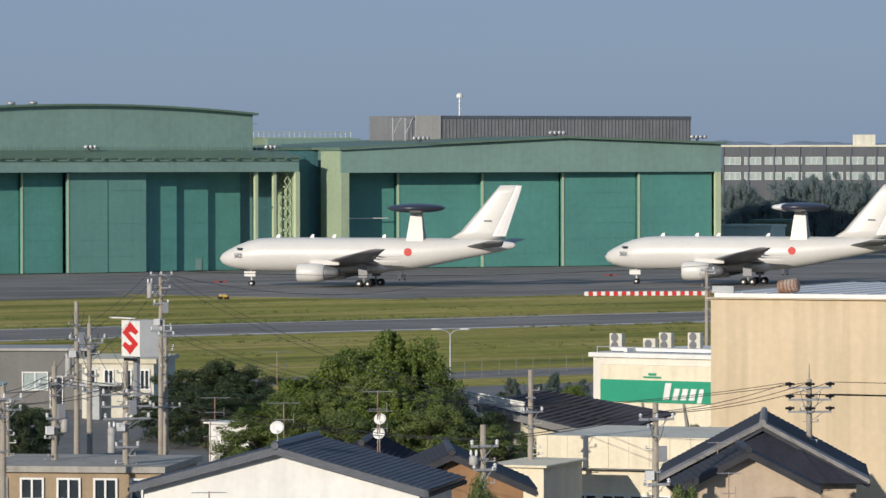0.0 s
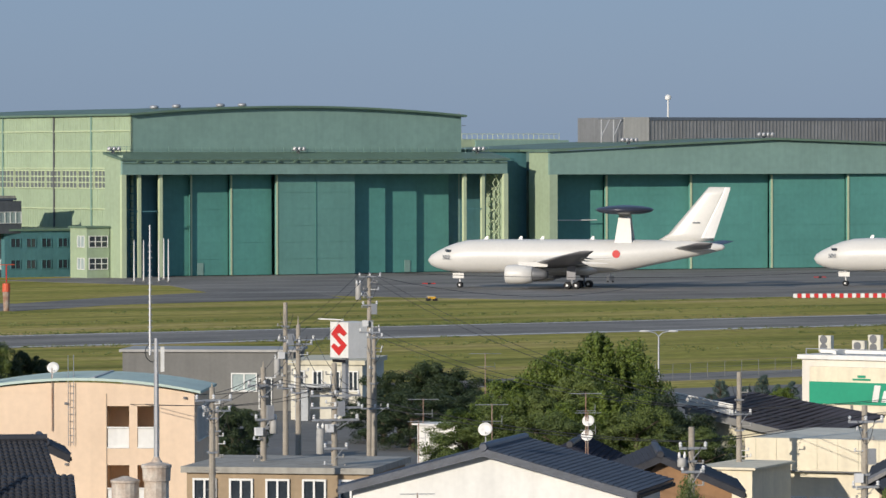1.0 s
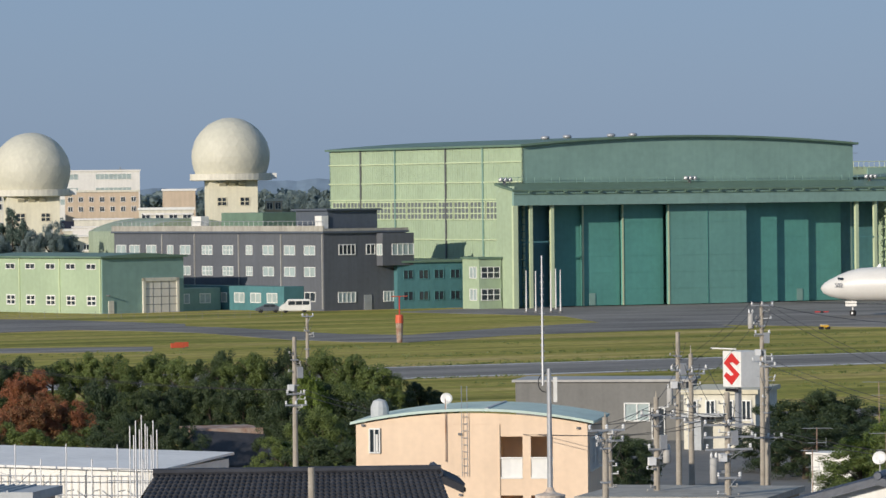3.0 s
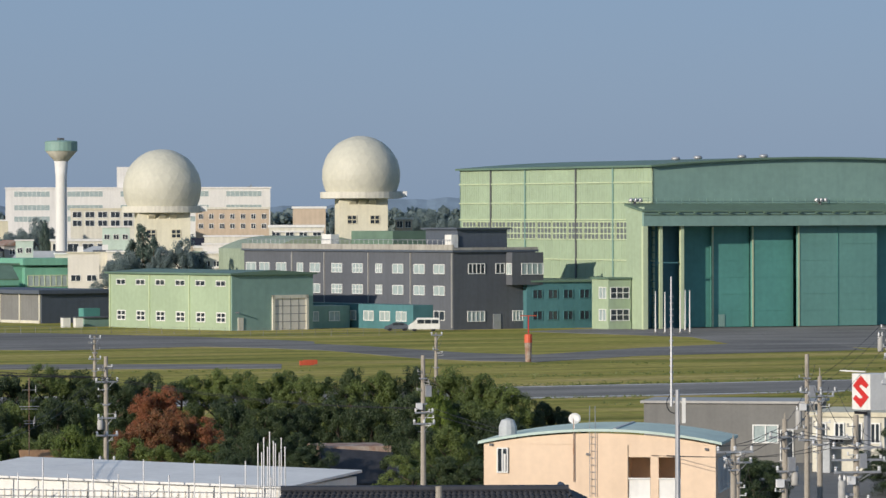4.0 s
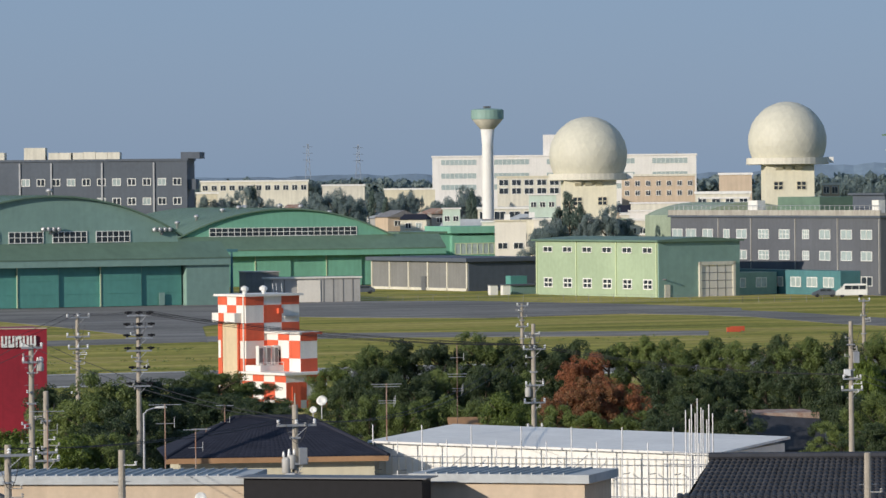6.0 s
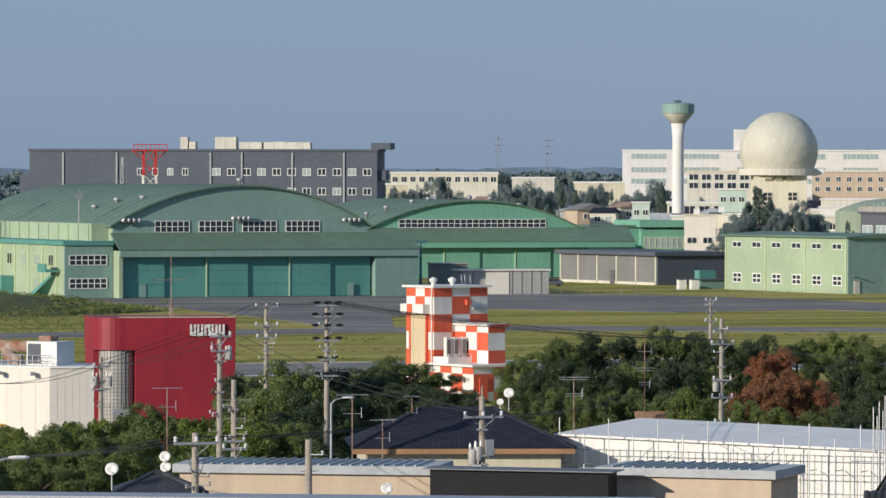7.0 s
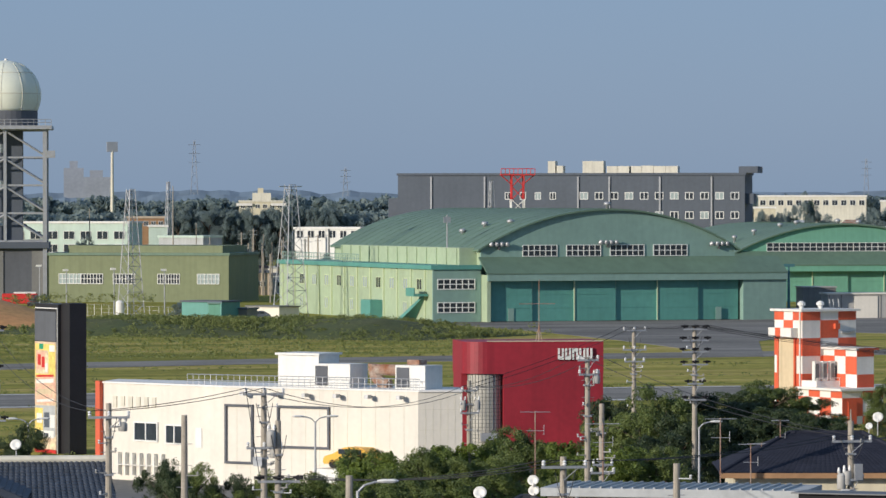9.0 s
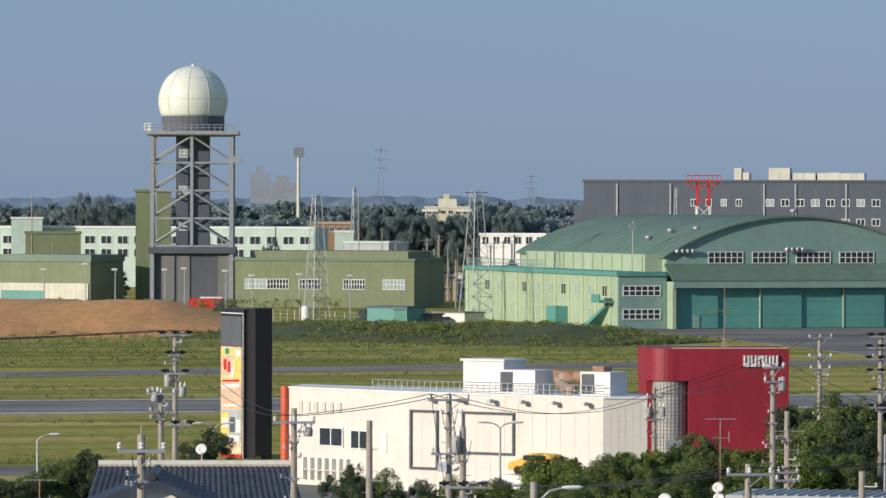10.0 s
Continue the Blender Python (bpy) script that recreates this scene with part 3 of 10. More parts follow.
        rod(bm, (77.7, 1.0, z), (76.3, 1.0, z + 1.9), 0.08)
    part("lattice_brace", bm, M["lime_pale"], T)
    for k in range(14):
        part("ladder_rail", boxes((1.0, 6.8, 5.4, 5.6, 0.6 + k * 1.25, 0.75 + k * 1.25)), M["teal_dark"], T)
    part("track_tie", boxes((0.6, 7.2, 0.6, 0.8, 11.3, 11.5)), M["teal_dark"], T)
    part("track_tie", boxes((69.8, 74.7, 0.6, 0.8, 11.3, 11.5)), M["teal_dark"], T)
    for x, y, s in ((17.8, 4.18, 1), (60.2, 4.18, 1)):
        part("wicket_door", boxes((x - 0.6, x + 0.6, y, y + 0.07, 0.2, 2.3)), M["green"], T)
    # two-storey stair annex at the corner
    for name, bxs, m in (("annex", (-4.6, -0.2, 4.0, 10.0, 0, 8.6), "lime"),):
        an = part(name, boxes(bxs), M[m], T, "small lime green two-storey annex")
        part("annex_roof", boxes((-4.9, -0.16, 3.7, 10.3, 8.6, 8.9)), M["green_roof"], an)
        Fa = lambda u, d, z: (u - 4.6, 4.0 - d, z)
        for z in (1.5, 5.3):
            window(an, Fa, 0.4, z, 3.6, 1.9, 3, 2, "glass", 0.12, "frame_white")
        Fl = lambda u, d, z: (-4.6 - d, 4.0 + u, z)
        for z in (1.5, 5.3):
            window(an, Fl, 0.8, z, 2.5, 1.9, 2, 1, "blind", 0.12, "frame_white")
    # long low teal side block
    blk = part("side_block", boxes((-14.2, 5.1, 16, 44, 0, 8.0)), M["teal_dark"], T, "low two-storey teal side block")
    part("block_roof", boxes((-14.6, 5.1, 15.6, 44.4, 8.0, 8.35)), M["green_roof"], blk)
    Fb = lambda u, d, z: (-14.2 + u, 16.0 - d, z)
    for z in (1.5, 5.2):
        for u in (1.2, 4.2, 7.2, 10.4):
            window(blk, Fb, u, z, 1.8, 1.5, 2, 1, "glass", 0.1, "teal_dark")


big_hangar()


def second_hangar():
    A = (492.09, 711.39)
    loc, rz, L, K = (*A, 0), -9.0, 79.0, 1.075
    T = thing("hangar", "wide sage green steel hangar with teal doors, low roof", "hangar", loc, rz)
    ridge = [(0, 21.6), (L * 0.58, 23.6), (L, 22.6)]
    bm = bmesh.new()
    prism(bm, [(0, 17.5), *ridge, (L, 17.5)], 0, 0.6)
    part("front_wall", bm, M["green"], T, "sage green header wall")
    part("pocket_wall", boxes((-0.0, 1.6, 0.61, 8.5, 0, 21.5)), M["lime"], T, "lime green end wall of the door pocket")
    part("corner_post", boxes((0.0, 1.6, 0.0, 0.6, 0, 17.49)), M["lime"], T)
    part("corner_post", boxes((L - 1.2, L, 0.0, 0.6, 0, 17.49)), M["lime_pale"], T)
    part("far_wall", boxes((L - 0.5, L, 0.61, 60, 0, 22)), M["green"], T)
    bm = bmesh.new()
    up = [(-0.8, 21.65), (L * 0.58, 23.75), (L + 0.8, 22.65)]
    prism(bm, up + [(x, z + 0.4) for x, z in up[::-1]], -0.8, 60)
    roof = part("roof", bm, M["green_roof"], T)
    for x, z in ((16.0, 22.6), (44, 23.6), (L - 5, 22.9)):
        floodlights(roof, x, -0.2, z + 0.9, 4)
    part("door_backing", boxes((1.6, L - 1.2, 7.6, 8.0, 0, 17.5)), M["teal_dark"], T)
    edges = [(2.0, 12.5, 5.6), (12.5, 28.5, 4.4), (28.0, 43.0, 3.2), (43.0, 57.5, 2.0), (57.5, 72.2, 1.1)]
    for a, b, y in [(p * K, q * K, r) for p, q, r in edges]:
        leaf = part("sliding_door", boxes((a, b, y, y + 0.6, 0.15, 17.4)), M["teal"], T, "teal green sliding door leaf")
        part("door_edge", boxes((a - 0.05, a + 0.35, y - 0.14, y - 0.06, 0.15, 17.3)), M["lime_pale"], leaf)
        bm = bmesh.new()
        for k in range(5):
            box(bm, a + 0.3, b - 0.1, y - 0.05, y, 2.8 * k + 2.5, 2.8 * k + 2.62)
        part("door_rail", bm, M["teal"], leaf)
    bm = bmesh.new()
    rod(bm, (1.8, 4.0, 9.2), (11.5, 4.2, 9.2), 0.1)
    box(bm, 1.7, 2.2, 3.4, 3.9, 9.0, 9.5)
    part("door_light", bm, M["white"], T)
    # plant room on the roof behind
    y0 = 34.0
    pr = part("plant_screen", boxes((32.0, 92.0, y0, y0 + 20, 22.6, 28.2)), M["louvre"], T, "weathered grey louvred plant screen on the roof")
    bm = bmesh.new()
    x = 37.4
    while x < 92:
        box(bm, x, x + 0.16, y0 - 0.12, y0 - 0.02, 23.3, 28.0)
        x += 0.75
    part("screen_louvre", bm, M["louvre"], pr)
    part("screen_frame", boxes((37.2, 92.0, y0 - 0.16, y0 - 0.13, 27.6, 28.2), (37.2, 92.0, y0 - 0.16, y0 - 0.13, 23.0, 23.3)), M["slate"], pr)
    part("screen_end", boxes((31.9, 37.2, y0 - 0.3, y0 - 0.02, 22.9, 28.2)), M["zinc"], pr, "pale grey end panel")
    bm = bmesh.new()
    for x in (27.2, 29.8):
        rod(bm, (x, y0, 22.6), (x, y0, 27.9), 0.14)
    rod(bm, (26.4, y0, 27.9), (32.0, y0, 27.9), 0.14)
    rod(bm, (27.2, y0, 24.5), (29.0, y0, 27.8), 0.1)
    rod(bm, (29.8, y0, 24.5), (31.4, y0, 27.8), 0.1)
    part("pipe_gantry", bm, M["steel"], pr)
    m = bmesh.new()
    rod(m, (43.4, y0 + 4, 28.2), (43.4, y0 + 4, 32.4), 0.16)
    lathe(m, [(0.5, 31.6), (0.6, 31.8), (0.6, 32.3), (0.1, 32.6)], 10, 43.4, y0 + 4)
    part("roof_mast", m, M["white"], pr)
    # linking block between the two hangars
    K = thing("link_block", "recessed deep teal steel block between two hangars", "building", (loc[0] - 9.5, loc[1] + 12, 0), rz + 4)
    part("wall", boxes((0, 12, 0, 30, 0, 21.6)), M["teal_dark"], K)
    part("roof_edge", boxes((-0.3, 12.3, -0.3, 30.3, 21.6, 22.1)), M["green_roof"], K)
    K2 = thing("roof_block", "pale lime roof block with railings behind the hangars", "building", (loc[0] + 34, loc[1] + 62, 0), rz)
    part("wall", boxes((-22, 10, 0, 12, 0, 24.2)), M["lime"], K2)
    part("wall_front", boxes((-8, 12, -0.6, -0.05, 18, 24.0)), M["green"], K2)
    bm = bmesh.new()
    for i in range(30):
        rod(bm, (-22 + i * 1.1, -0.6, 24.1), (-22 + i * 1.1, -0.6, 25.2), 0.05, 4)
    rod(bm, (-22, -0.6, 25.2), (10, -0.6, 25.2), 0.06, 4)
    part("railing", bm, M["lime_pale"], K2)


second_hangar()


# ---- arched hangars ----
def arched_hangar(loc, rz, L, D, eave, crown, door_h, front, doors, n_doors, label, win_groups, lean=True, right_ext=7.8):
    T = thing("hangar", label, "hangar", loc, rz)
    top = arc_roof(0, L, eave, crown, 32)
    bm = bmesh.new()
    prism(bm, [(0, door_h)] + top + [(L, door_h)], 0.0, 0.5)
    fw = part("front_wall", bm, M[front], T, "green arched gable wall")
    for a, b, z0, z1, c in win_groups:
        window(fw, lambda u, d, z: (u, -d, z), a, z0, b - a, z1 - z0, c, 2, "glass", 0.11, "frame_white", 0.02)
    up = arc_roof(-0.7, L + 0.7, eave - 0.2, crown + 0.3, 32)
    bm = bmesh.new()
    prism(bm, up + [(x, z - 0.3) for x, z in up[::-1]], -0.7, D)
    roof = part("roof", bm, M["green_roof"], T, "dark green arched sheet roof")
    bm = bmesh.new()
    k = 2.5
    while k < D:
        rib = arc_roof(-0.72, L + 0.72, eave - 0.16, crown + 0.345, 32)
        prism(bm, rib + [(x, z - 0.12) for x, z in rib[::-1]], k, k + 0.14)
        k += 4.0
    part("roof_seam", bm, M["green_roof"], roof)
    part("side_wall", boxes((0, 0.4, 0.51, D - 0.5, 0, eave - 0.3)), M["lime"], T)
    part("side_wall", boxes((L - 0.4, L, 0.51, D - 0.5, 0, eave - 0.3)), M["green"], T)
    bm = bmesh.new()
    prism(bm, [(0, 0)] + top + [(L, 0)], D - 0.9, D - 0.4)
    part("back_wall", bm, M["green"], T)
    # sloping door hood
    bm = bmesh.new()
    e = right_ext
    hexa(bm, [(-0.4, -4.2, door_h + 1.1), (L + e, -4.2, door_h + 1.1), (L + e, 0, door_h + 3.6), (-0.4, 0, door_h + 3.6), (-0.4, -4.2, door_h + 1.3), (L + e, -4.2, door_h + 1.3), (L + e, 0, door_h + 3.9), (-0.4, 0, door_h + 3.9)])
    part("door_hood", bm, M["green_roof"], T, "long sloping green sheet hood")
    part("fascia", boxes((-0.2, L + e, -4.1, -3.6, door_h, door_h + 1.1)), M[front], T)
    part("end_wall", boxes((L, L + e, -3.6, 0.4, 0, door_h + 1.0)), M[front], T, "sage green end wall")
    part("end_wall", boxes((-0.2, 0.4, -3.6, 0, 0, door_h + 1.0)), M["lime"], T)
    part("door_backing", boxes((0.4, L, 0.51, 0.9, 0, door_h)), M["teal_dark"], T)
    w = (L - 1.0) / n_doors
    for i in range(n_doors):
        a = 0.6 + w * i
        y = -2.6 + 0.35 * (i % 2)
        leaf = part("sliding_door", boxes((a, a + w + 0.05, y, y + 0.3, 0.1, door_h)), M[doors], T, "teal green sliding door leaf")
        part("door_edge", boxes((a - 0.02, a + 0.16, y - 0.14, y - 0.02, 0.1, door_h - 0.05)), M["lime_pale"], leaf)
        bm = bmesh.new()
        for q in (0.33, 0.66):
            box(bm, a + 0.3, a + w - 0.05, y - 0.05, y, door_h * q, door_h * q + 0.1)
        part("door_rail", bm, M[doors], leaf)
    for q in (0, n_doors - 1):
        a = 0.6 + w * (q + 0.5)
        part("wicket_door", boxes((a - 0.5, a + 0.5, -2.72, -2.61, 0.1, 2.2)), M["green"], T)
    return T, roof


A1 = (*(215.24, 754.91), 0)
T1, R1 = arched_hangar(A1, 4.0, 45.0, 77, 12.0, 18.2, 6.7, "green", "teal", 6, "broad sage green hangar with an arched roof and teal doors",
                       [(7.3, 13.3, 10.7, 12.5, 6), (15.0, 21.0, 10.7, 12.5, 6), (22.7, 28.7, 10.7, 12.5, 6), (30.4, 36.4, 10.7, 12.5, 6)])
for x, z in ((3.0, 12.4), (22.2, 12.7), (42.0, 12.4)):
    floodlights(T1, x, -0.6, z, 4)
vents(R1, [(4, 20, 14.4), (6.5, 16, 15.6), (8.5, 9, 16.0), (22.4, 0.5, 18.9)], r=0.75)
bm = bmesh.new()
rod(bm, (-3, 8, 12.0), (-3, 8, 17.5), 0.12)
box(bm, -3.6, -2.4, 7.9, 8.1, 16.2, 17.2)
part("roof_mast", bm, M["steel"], R1)
# side lean-to offices
LT = thing("hangar_annex", "long pale lime two-storey annex along the arched hangar", "building", A1, 4.0)
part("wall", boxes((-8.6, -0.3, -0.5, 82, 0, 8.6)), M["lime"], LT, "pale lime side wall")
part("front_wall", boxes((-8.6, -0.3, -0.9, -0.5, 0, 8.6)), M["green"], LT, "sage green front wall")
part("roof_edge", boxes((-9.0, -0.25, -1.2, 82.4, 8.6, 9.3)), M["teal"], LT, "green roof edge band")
part("clerestory_wall", boxes((-3.0, -0.02, 2, 64, 9.3, 12.1)), M["lime"], LT, "pale cream clerestory wall")
for i in range(13):
    part("clerestory_pier", boxes((-3.2, -3.0, 3 + i * 5, 3.3 + i * 5, 9.3, 12.0)), M["lime"], LT)
Ff = lambda u, d, z: (u - 8.6, -0.9 - d, z)
for z in (1.6, 5.4):
    window(LT, Ff, 0.8, z, 6.4, 1.6, 6, 2, "glass", 0.14, "frame_white")
Fl = lambda u, d, z: (-8.6 - d, u - 0.5, z)
for i in range(12):
    bm = bmesh.new()
    fbox(bm, Fl, 3 + i * 7, 3.4 + i * 7, 0, 0.25, 0, 8.5)
    part("downpipe", bm, M["lime_pale"], LT)
for i in range(11):
    window(LT, Fl, 5.0 + i * 7, 5.2, 2.4, 1.8, 2, 1, "blind" if i % 3 else "glass", 0.12, "lime_pale")
    if i % 2:
        window(LT, Fl, 5.4 + i * 7, 1.2, 2.0, 1.9, 2, 1, "blind", 0.12, "lime_pale")
bm = bmesh.new()
hexa(bm, [(-11.4, 8, 0), (-8.7, 8, 0), (-8.7, 9.2, 0), (-11.4, 9.2, 0), (-11.4, 8, 0.3), (-8.7, 2, 4.6), (-8.7, 3.2, 4.6), (-11.4, 9.2, 0.3)])
box(bm, -11.2, -8.7, 1.2, 5.2, 4.2, 4.6)
box(bm, -11.2, -11.0, 1.2, 5.2, 4.6, 5.6)
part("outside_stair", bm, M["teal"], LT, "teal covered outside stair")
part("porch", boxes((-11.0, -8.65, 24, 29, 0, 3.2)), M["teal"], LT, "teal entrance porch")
bm = bmesh.new()
for i in range(44):
    rod(bm, (-8.4, 38 + i, 9.3), (-8.4, 38 + i, 10.7), 0.05, 4)
rod(bm, (-8.4, 38, 10.7), (-8.4, 81, 10.7), 0.06, 4)
rod(bm, (-8.4, 38, 10.0), (-8.4, 81, 10.0), 0.06, 4)
part("railing", bm, M["green"], LT)

A2 = (*(303.11, 884.50), 0)
T2, R2 = arched_hangar(A2, -2.0, 45.0, 60, 9.4, 15.0, 6.0, "arch2_green", "arch2_green", 6, "low bright green hangar with an arched roof and long window band",
                       [(6.9, 37.2, 9.9, 11.5, 24)], right_ext=9.5)
vents(R2, [(4, 12, 12.2), (8, 12, 13.4), (22, 2, 15.4), (27, 4, 15.2), (33, 4, 14.0), (14, 14, 14.6), (18, 16, 15.1)], r=0.7)
# green annex behind with windows
G1 = thing("green_annex", "low green office annex with a window band", "building", (*(353.20, 892.66), 0), -2.0)
part("wall", boxes((0, 24, 0, 14, 0, 9.8)), M["arch2_green"], G1)
part("roof_edge", boxes((-0.4, 10.5, -0.4, 14.4, 9.8, 10.2)), M["green_roof"], G1)
part("upper_wall", boxes((10.6, 21.5, -1.5, -0.02, 4, 9.3)), M["arch2_green"], G1)
part("upper_roof", boxes((10.0, 22.0, -2.2, 13, 9.82, 11.2)), M["arch2_green"], G1)
window(G1, lambda u, d, z: (u, -1.5 - d, z), 11.2, 5.6, 9.6, 2.2, 8, 1, "blind", 0.15, "lime_pale")


# ---- aircraft ----
def ring_loft(bm, rings):
    """Join rings of points into a closed skin."""
    vs = [[bm.verts.new(p) for p in r] for r in rings]
    n = len(vs[0])
    for a, b in zip(vs, vs[1:]):
        for i in range(n):
            j = (i + 1) % n
            bm.faces.new((a[i], a[j], b[j], b[i]))
    bm.faces.new(vs[0][::-1])
    bm.faces.new(vs[-1])
    return bm


def aerofoil(le, te, thick, z, y):
    """An upright section: leading edge le, trailing edge te along x."""
    c = te - le
    out = []
    for f, h in ((0, 0), (0.08, 0.6), (0.3, 1.0), (0.65, 0.6), (1.0, 0.06), (0.65, -0.45), (0.3, -0.75), (0.08, -0.5)):
        out.append((le + c * f, y, z + h * thick * c * 0.5))
    return out


def fuselage_rings():
    st = [(0.0, 4.35, 0.08, 0.08), (0.5, 4.35, 0.85, 0.80), (1.5, 4.42, 1.42, 1.35), (3.0, 4.60, 1.95, 1.90), (4.5, 4.80, 2.28, 2.28), (6.5, 4.95, 2.50, 2.58), (9, 5.0, 2.52, 2.68),
          (26, 5.0, 2.52, 2.68), (30, 5.1, 2.5, 2.55), (34, 5.45, 2.3, 2.2), (38, 5.85, 1.9, 1.75), (42, 6.2, 1.35, 1.3), (45, 6.4, 0.85, 0.85), (47, 6.5, 0.45, 0.45), (47.4, 6.5, 0.2, 0.2)]
    return [[(x, w * math.cos(2 * math.pi * i / 28), zc + h * math.sin(2 * math.pi * i / 28)) for i in range(28)] for x, zc, w, h in st]


def wheel(parent, x, y, r, w):
    bm = bmesh.new()
    lathe(bm, [(r * 0.55, -w / 2), (r * 0.9, -w / 2), (r, -w / 4), (r, w / 4), (r * 0.9, w / 2), (r * 0.55, w / 2)], 18)
    bmesh.ops.rotate(bm, verts=bm.verts, matrix=Matrix.Rotation(radians(90), 3, "X"))
    bmesh.ops.translate(bm, verts=bm.verts, vec=(x, y, r))
    ty = part("tyre", bm, M["rubber"], parent)
    bm = bmesh.new()
    lathe(bm, [(r * 0.15, -w / 2 - 0.03), (r * 0.5, -w / 2 + 0.02), (r * 0.5, w / 2 - 0.02), (r * 0.15, w / 2 + 0.03)], 14)
    bmesh.ops.rotate(bm, verts=bm.verts, matrix=Matrix.Rotation(radians(90), 3, "X"))
    bmesh.ops.translate(bm, verts=bm.verts, vec=(x, y, r))
    part("wheel_rim", bm, M["plane_bright"], ty)


def letters(text, size, parent, m, material, name="lettering"):
    cu = bpy.data.curves.new(name, "FONT")
    cu.body, cu.size, cu.extrude = text, size, 0.004
    cu.materials.append(material)
    ob = new(name, cu)
    ob.parent = parent
    ob.matrix_basis = m
    return ob


def airliner(number, loc, rz, white_sector=False):
    T = thing("radar_aircraft", "white twin-engined radar aircraft with a dark rotodome parked on the apron", "aircraft", loc, rz, "parked aircraft")
    bm = bmesh.new()
    ring_loft(bm, fuselage_rings())
    body = smooth(part("fuselage", bm, M["plane_white"], T, "light grey-white fuselage"))
    bm = bmesh.new()
    for s in (-1, 1):
        hexa(bm, [(2.35, s * 0.25, 5.75), (3.0, s * 1.3, 5.6), (3.3, s * 1.35, 6.05), (2.95, s * 0.25, 6.3), (2.25, s * 0.25, 5.82), (2.9, s * 1.42, 5.7), (3.2, s * 1.5, 6.1), (2.85, s * 0.25, 6.36)])
        hexa(bm, [(3.1, s * 1.45, 5.65), (4.1, s * 1.95, 5.6), (4.2, s * 1.85, 6.05), (3.35, s * 1.45, 6.05), (3.05, s * 1.55, 5.68), (4.05, s * 2.12, 5.65), (4.15, s * 2.05, 6.05), (3.3, s * 1.6, 6.08)])
    part("cockpit_window", bm, M["glass"], body)
    for s in (-1, 1):
        bm = bmesh.new()
        ring_loft(bm, [aerofoil(15.0, 26.3, 0.13, 3.55, s * 2.2), aerofoil(19.3, 26.4, 0.11, 4.25, s * 8.0), aerofoil(25.5, 29.6, 0.10, 5.5, s * 18.0), aerofoil(29.6, 31.6, 0.09, 6.3, s * 23.8)])
        w = smooth(part("wing", bm, M["plane_grey"], T, "swept wing with grey underside"))
        bm = bmesh.new()
        ring_loft(bm, [aerofoil(14.9, 18.0, 0.22, 3.58, s * 2.2), aerofoil(19.2, 21.0, 0.2, 4.28, s * 8.0), aerofoil(25.4, 26.3, 0.2, 5.53, s * 18.0), aerofoil(29.5, 30.0, 0.2, 6.33, s * 23.8)])
        part("slat", bm, M["plane_bright"], w)
        for yy in (5.0, 11.5, 15.0):
            bm = bmesh.new()
            ring_loft(bm, [[(x, s * yy + 0.22 * q * math.cos(k), 3.45 + yy * 0.11 + 0.3 * q * math.sin(k)) for k in (0, 1.05, 2.1, 3.14, 4.2, 5.2)] for x, q in ((22.5 + yy * 0.35, 0.3), (24 + yy * 0.35, 1), (27 + yy * 0.3, 0.7), (28.6 + yy * 0.28, 0.1))])
            part("flap_fairing", bm, M["plane_white"], w)
        # engine
        bm = bmesh.new()
        lathe(bm, [(0.9, 14.80), (1.28, 14.35), (1.42, 14.60), (1.52, 15.60), (1.5, 17.00), (1.32, 18.60), (1.0, 18.70)], 24, s * 7.9, 2.35, "x")
        en = smooth(part("engine_cowl", bm, M["plane_white"], T, "large white engine cowl"))
        bm = bmesh.new()
        lathe(bm, [(1.1, 18.50), (1.08, 19.00), (0.8, 20.40), (0.6, 21.00), (0.35, 21.00)], 20, s * 7.9, 2.35, "x")
        smooth(part("exhaust_nozzle", bm, M["steel_dark"], en, "bare metal exhaust nozzle"))
        bm = bmesh.new()
        lathe(bm, [(0.05, 15.00), (0.4, 15.40), (0.95, 15.50), (0.95, 15.60)], 16, s * 7.9, 2.35, "x")
        part("fan", bm, M["steel_dark"], en)
        part("pylon", boxes((16.4, 21.0, s * 7.9 - 0.2, s * 7.9 + 0.2, 3.55, 4.3)), M["plane_white"], en)
        # tailplane
        bm = bmesh.new()
        ring_loft(bm, [aerofoil(39.6, 45.4, 0.1, 6.3, s * 1.2), aerofoil(44.6, 47.2, 0.09, 7.3, s * 9.3)])
        smooth(part("tailplane", bm, M["plane_grey"], T, "grey-bottomed swept tailplane"))
    bm = bmesh.new()

    def fin(le, te, z, th):
        c = te - le
        return [(le + c * f, h * th * c, z) for f, h in ((0, 0), (0.1, 0.5), (0.35, 1), (0.7, 0.6), (1, 0.05), (0.7, -0.6), (0.35, -1), (0.1, -0.5))]
    ring_loft(bm, [fin(36.6, 45.6, 7.4, 0.05), fin(38.6, 45.9, 8.6, 0.05), fin(43.8, 47.8, 14.6, 0.05), fin(44.9, 48.3, 15.85, 0.045)])
    f = smooth(part("tail_fin", bm, M["plane_white"], T, "tall swept white tail fin"))
    bm = bmesh.new()
    ring_loft(bm, [fin(43.1, 45.75, 7.9, 0.1), fin(46.8, 48.0, 14.6, 0.1), fin(47.25, 48.35, 15.8, 0.09)])
    part("rudder", bm, M["plane_bright"], f, "brighter white rudder")
    bm = bmesh.new()
    lathe(bm, [(0.28, -0.02), (0.36, 0.0), (0.36, 0.03), (0.28, 0.03)], 16)
    bmesh.ops.rotate(bm, verts=bm.verts, matrix=Matrix.Rotation(radians(90), 3, "X"))
    bmesh.ops.translate(bm, verts=bm.verts, vec=(44.0, -0.19, 12.2))
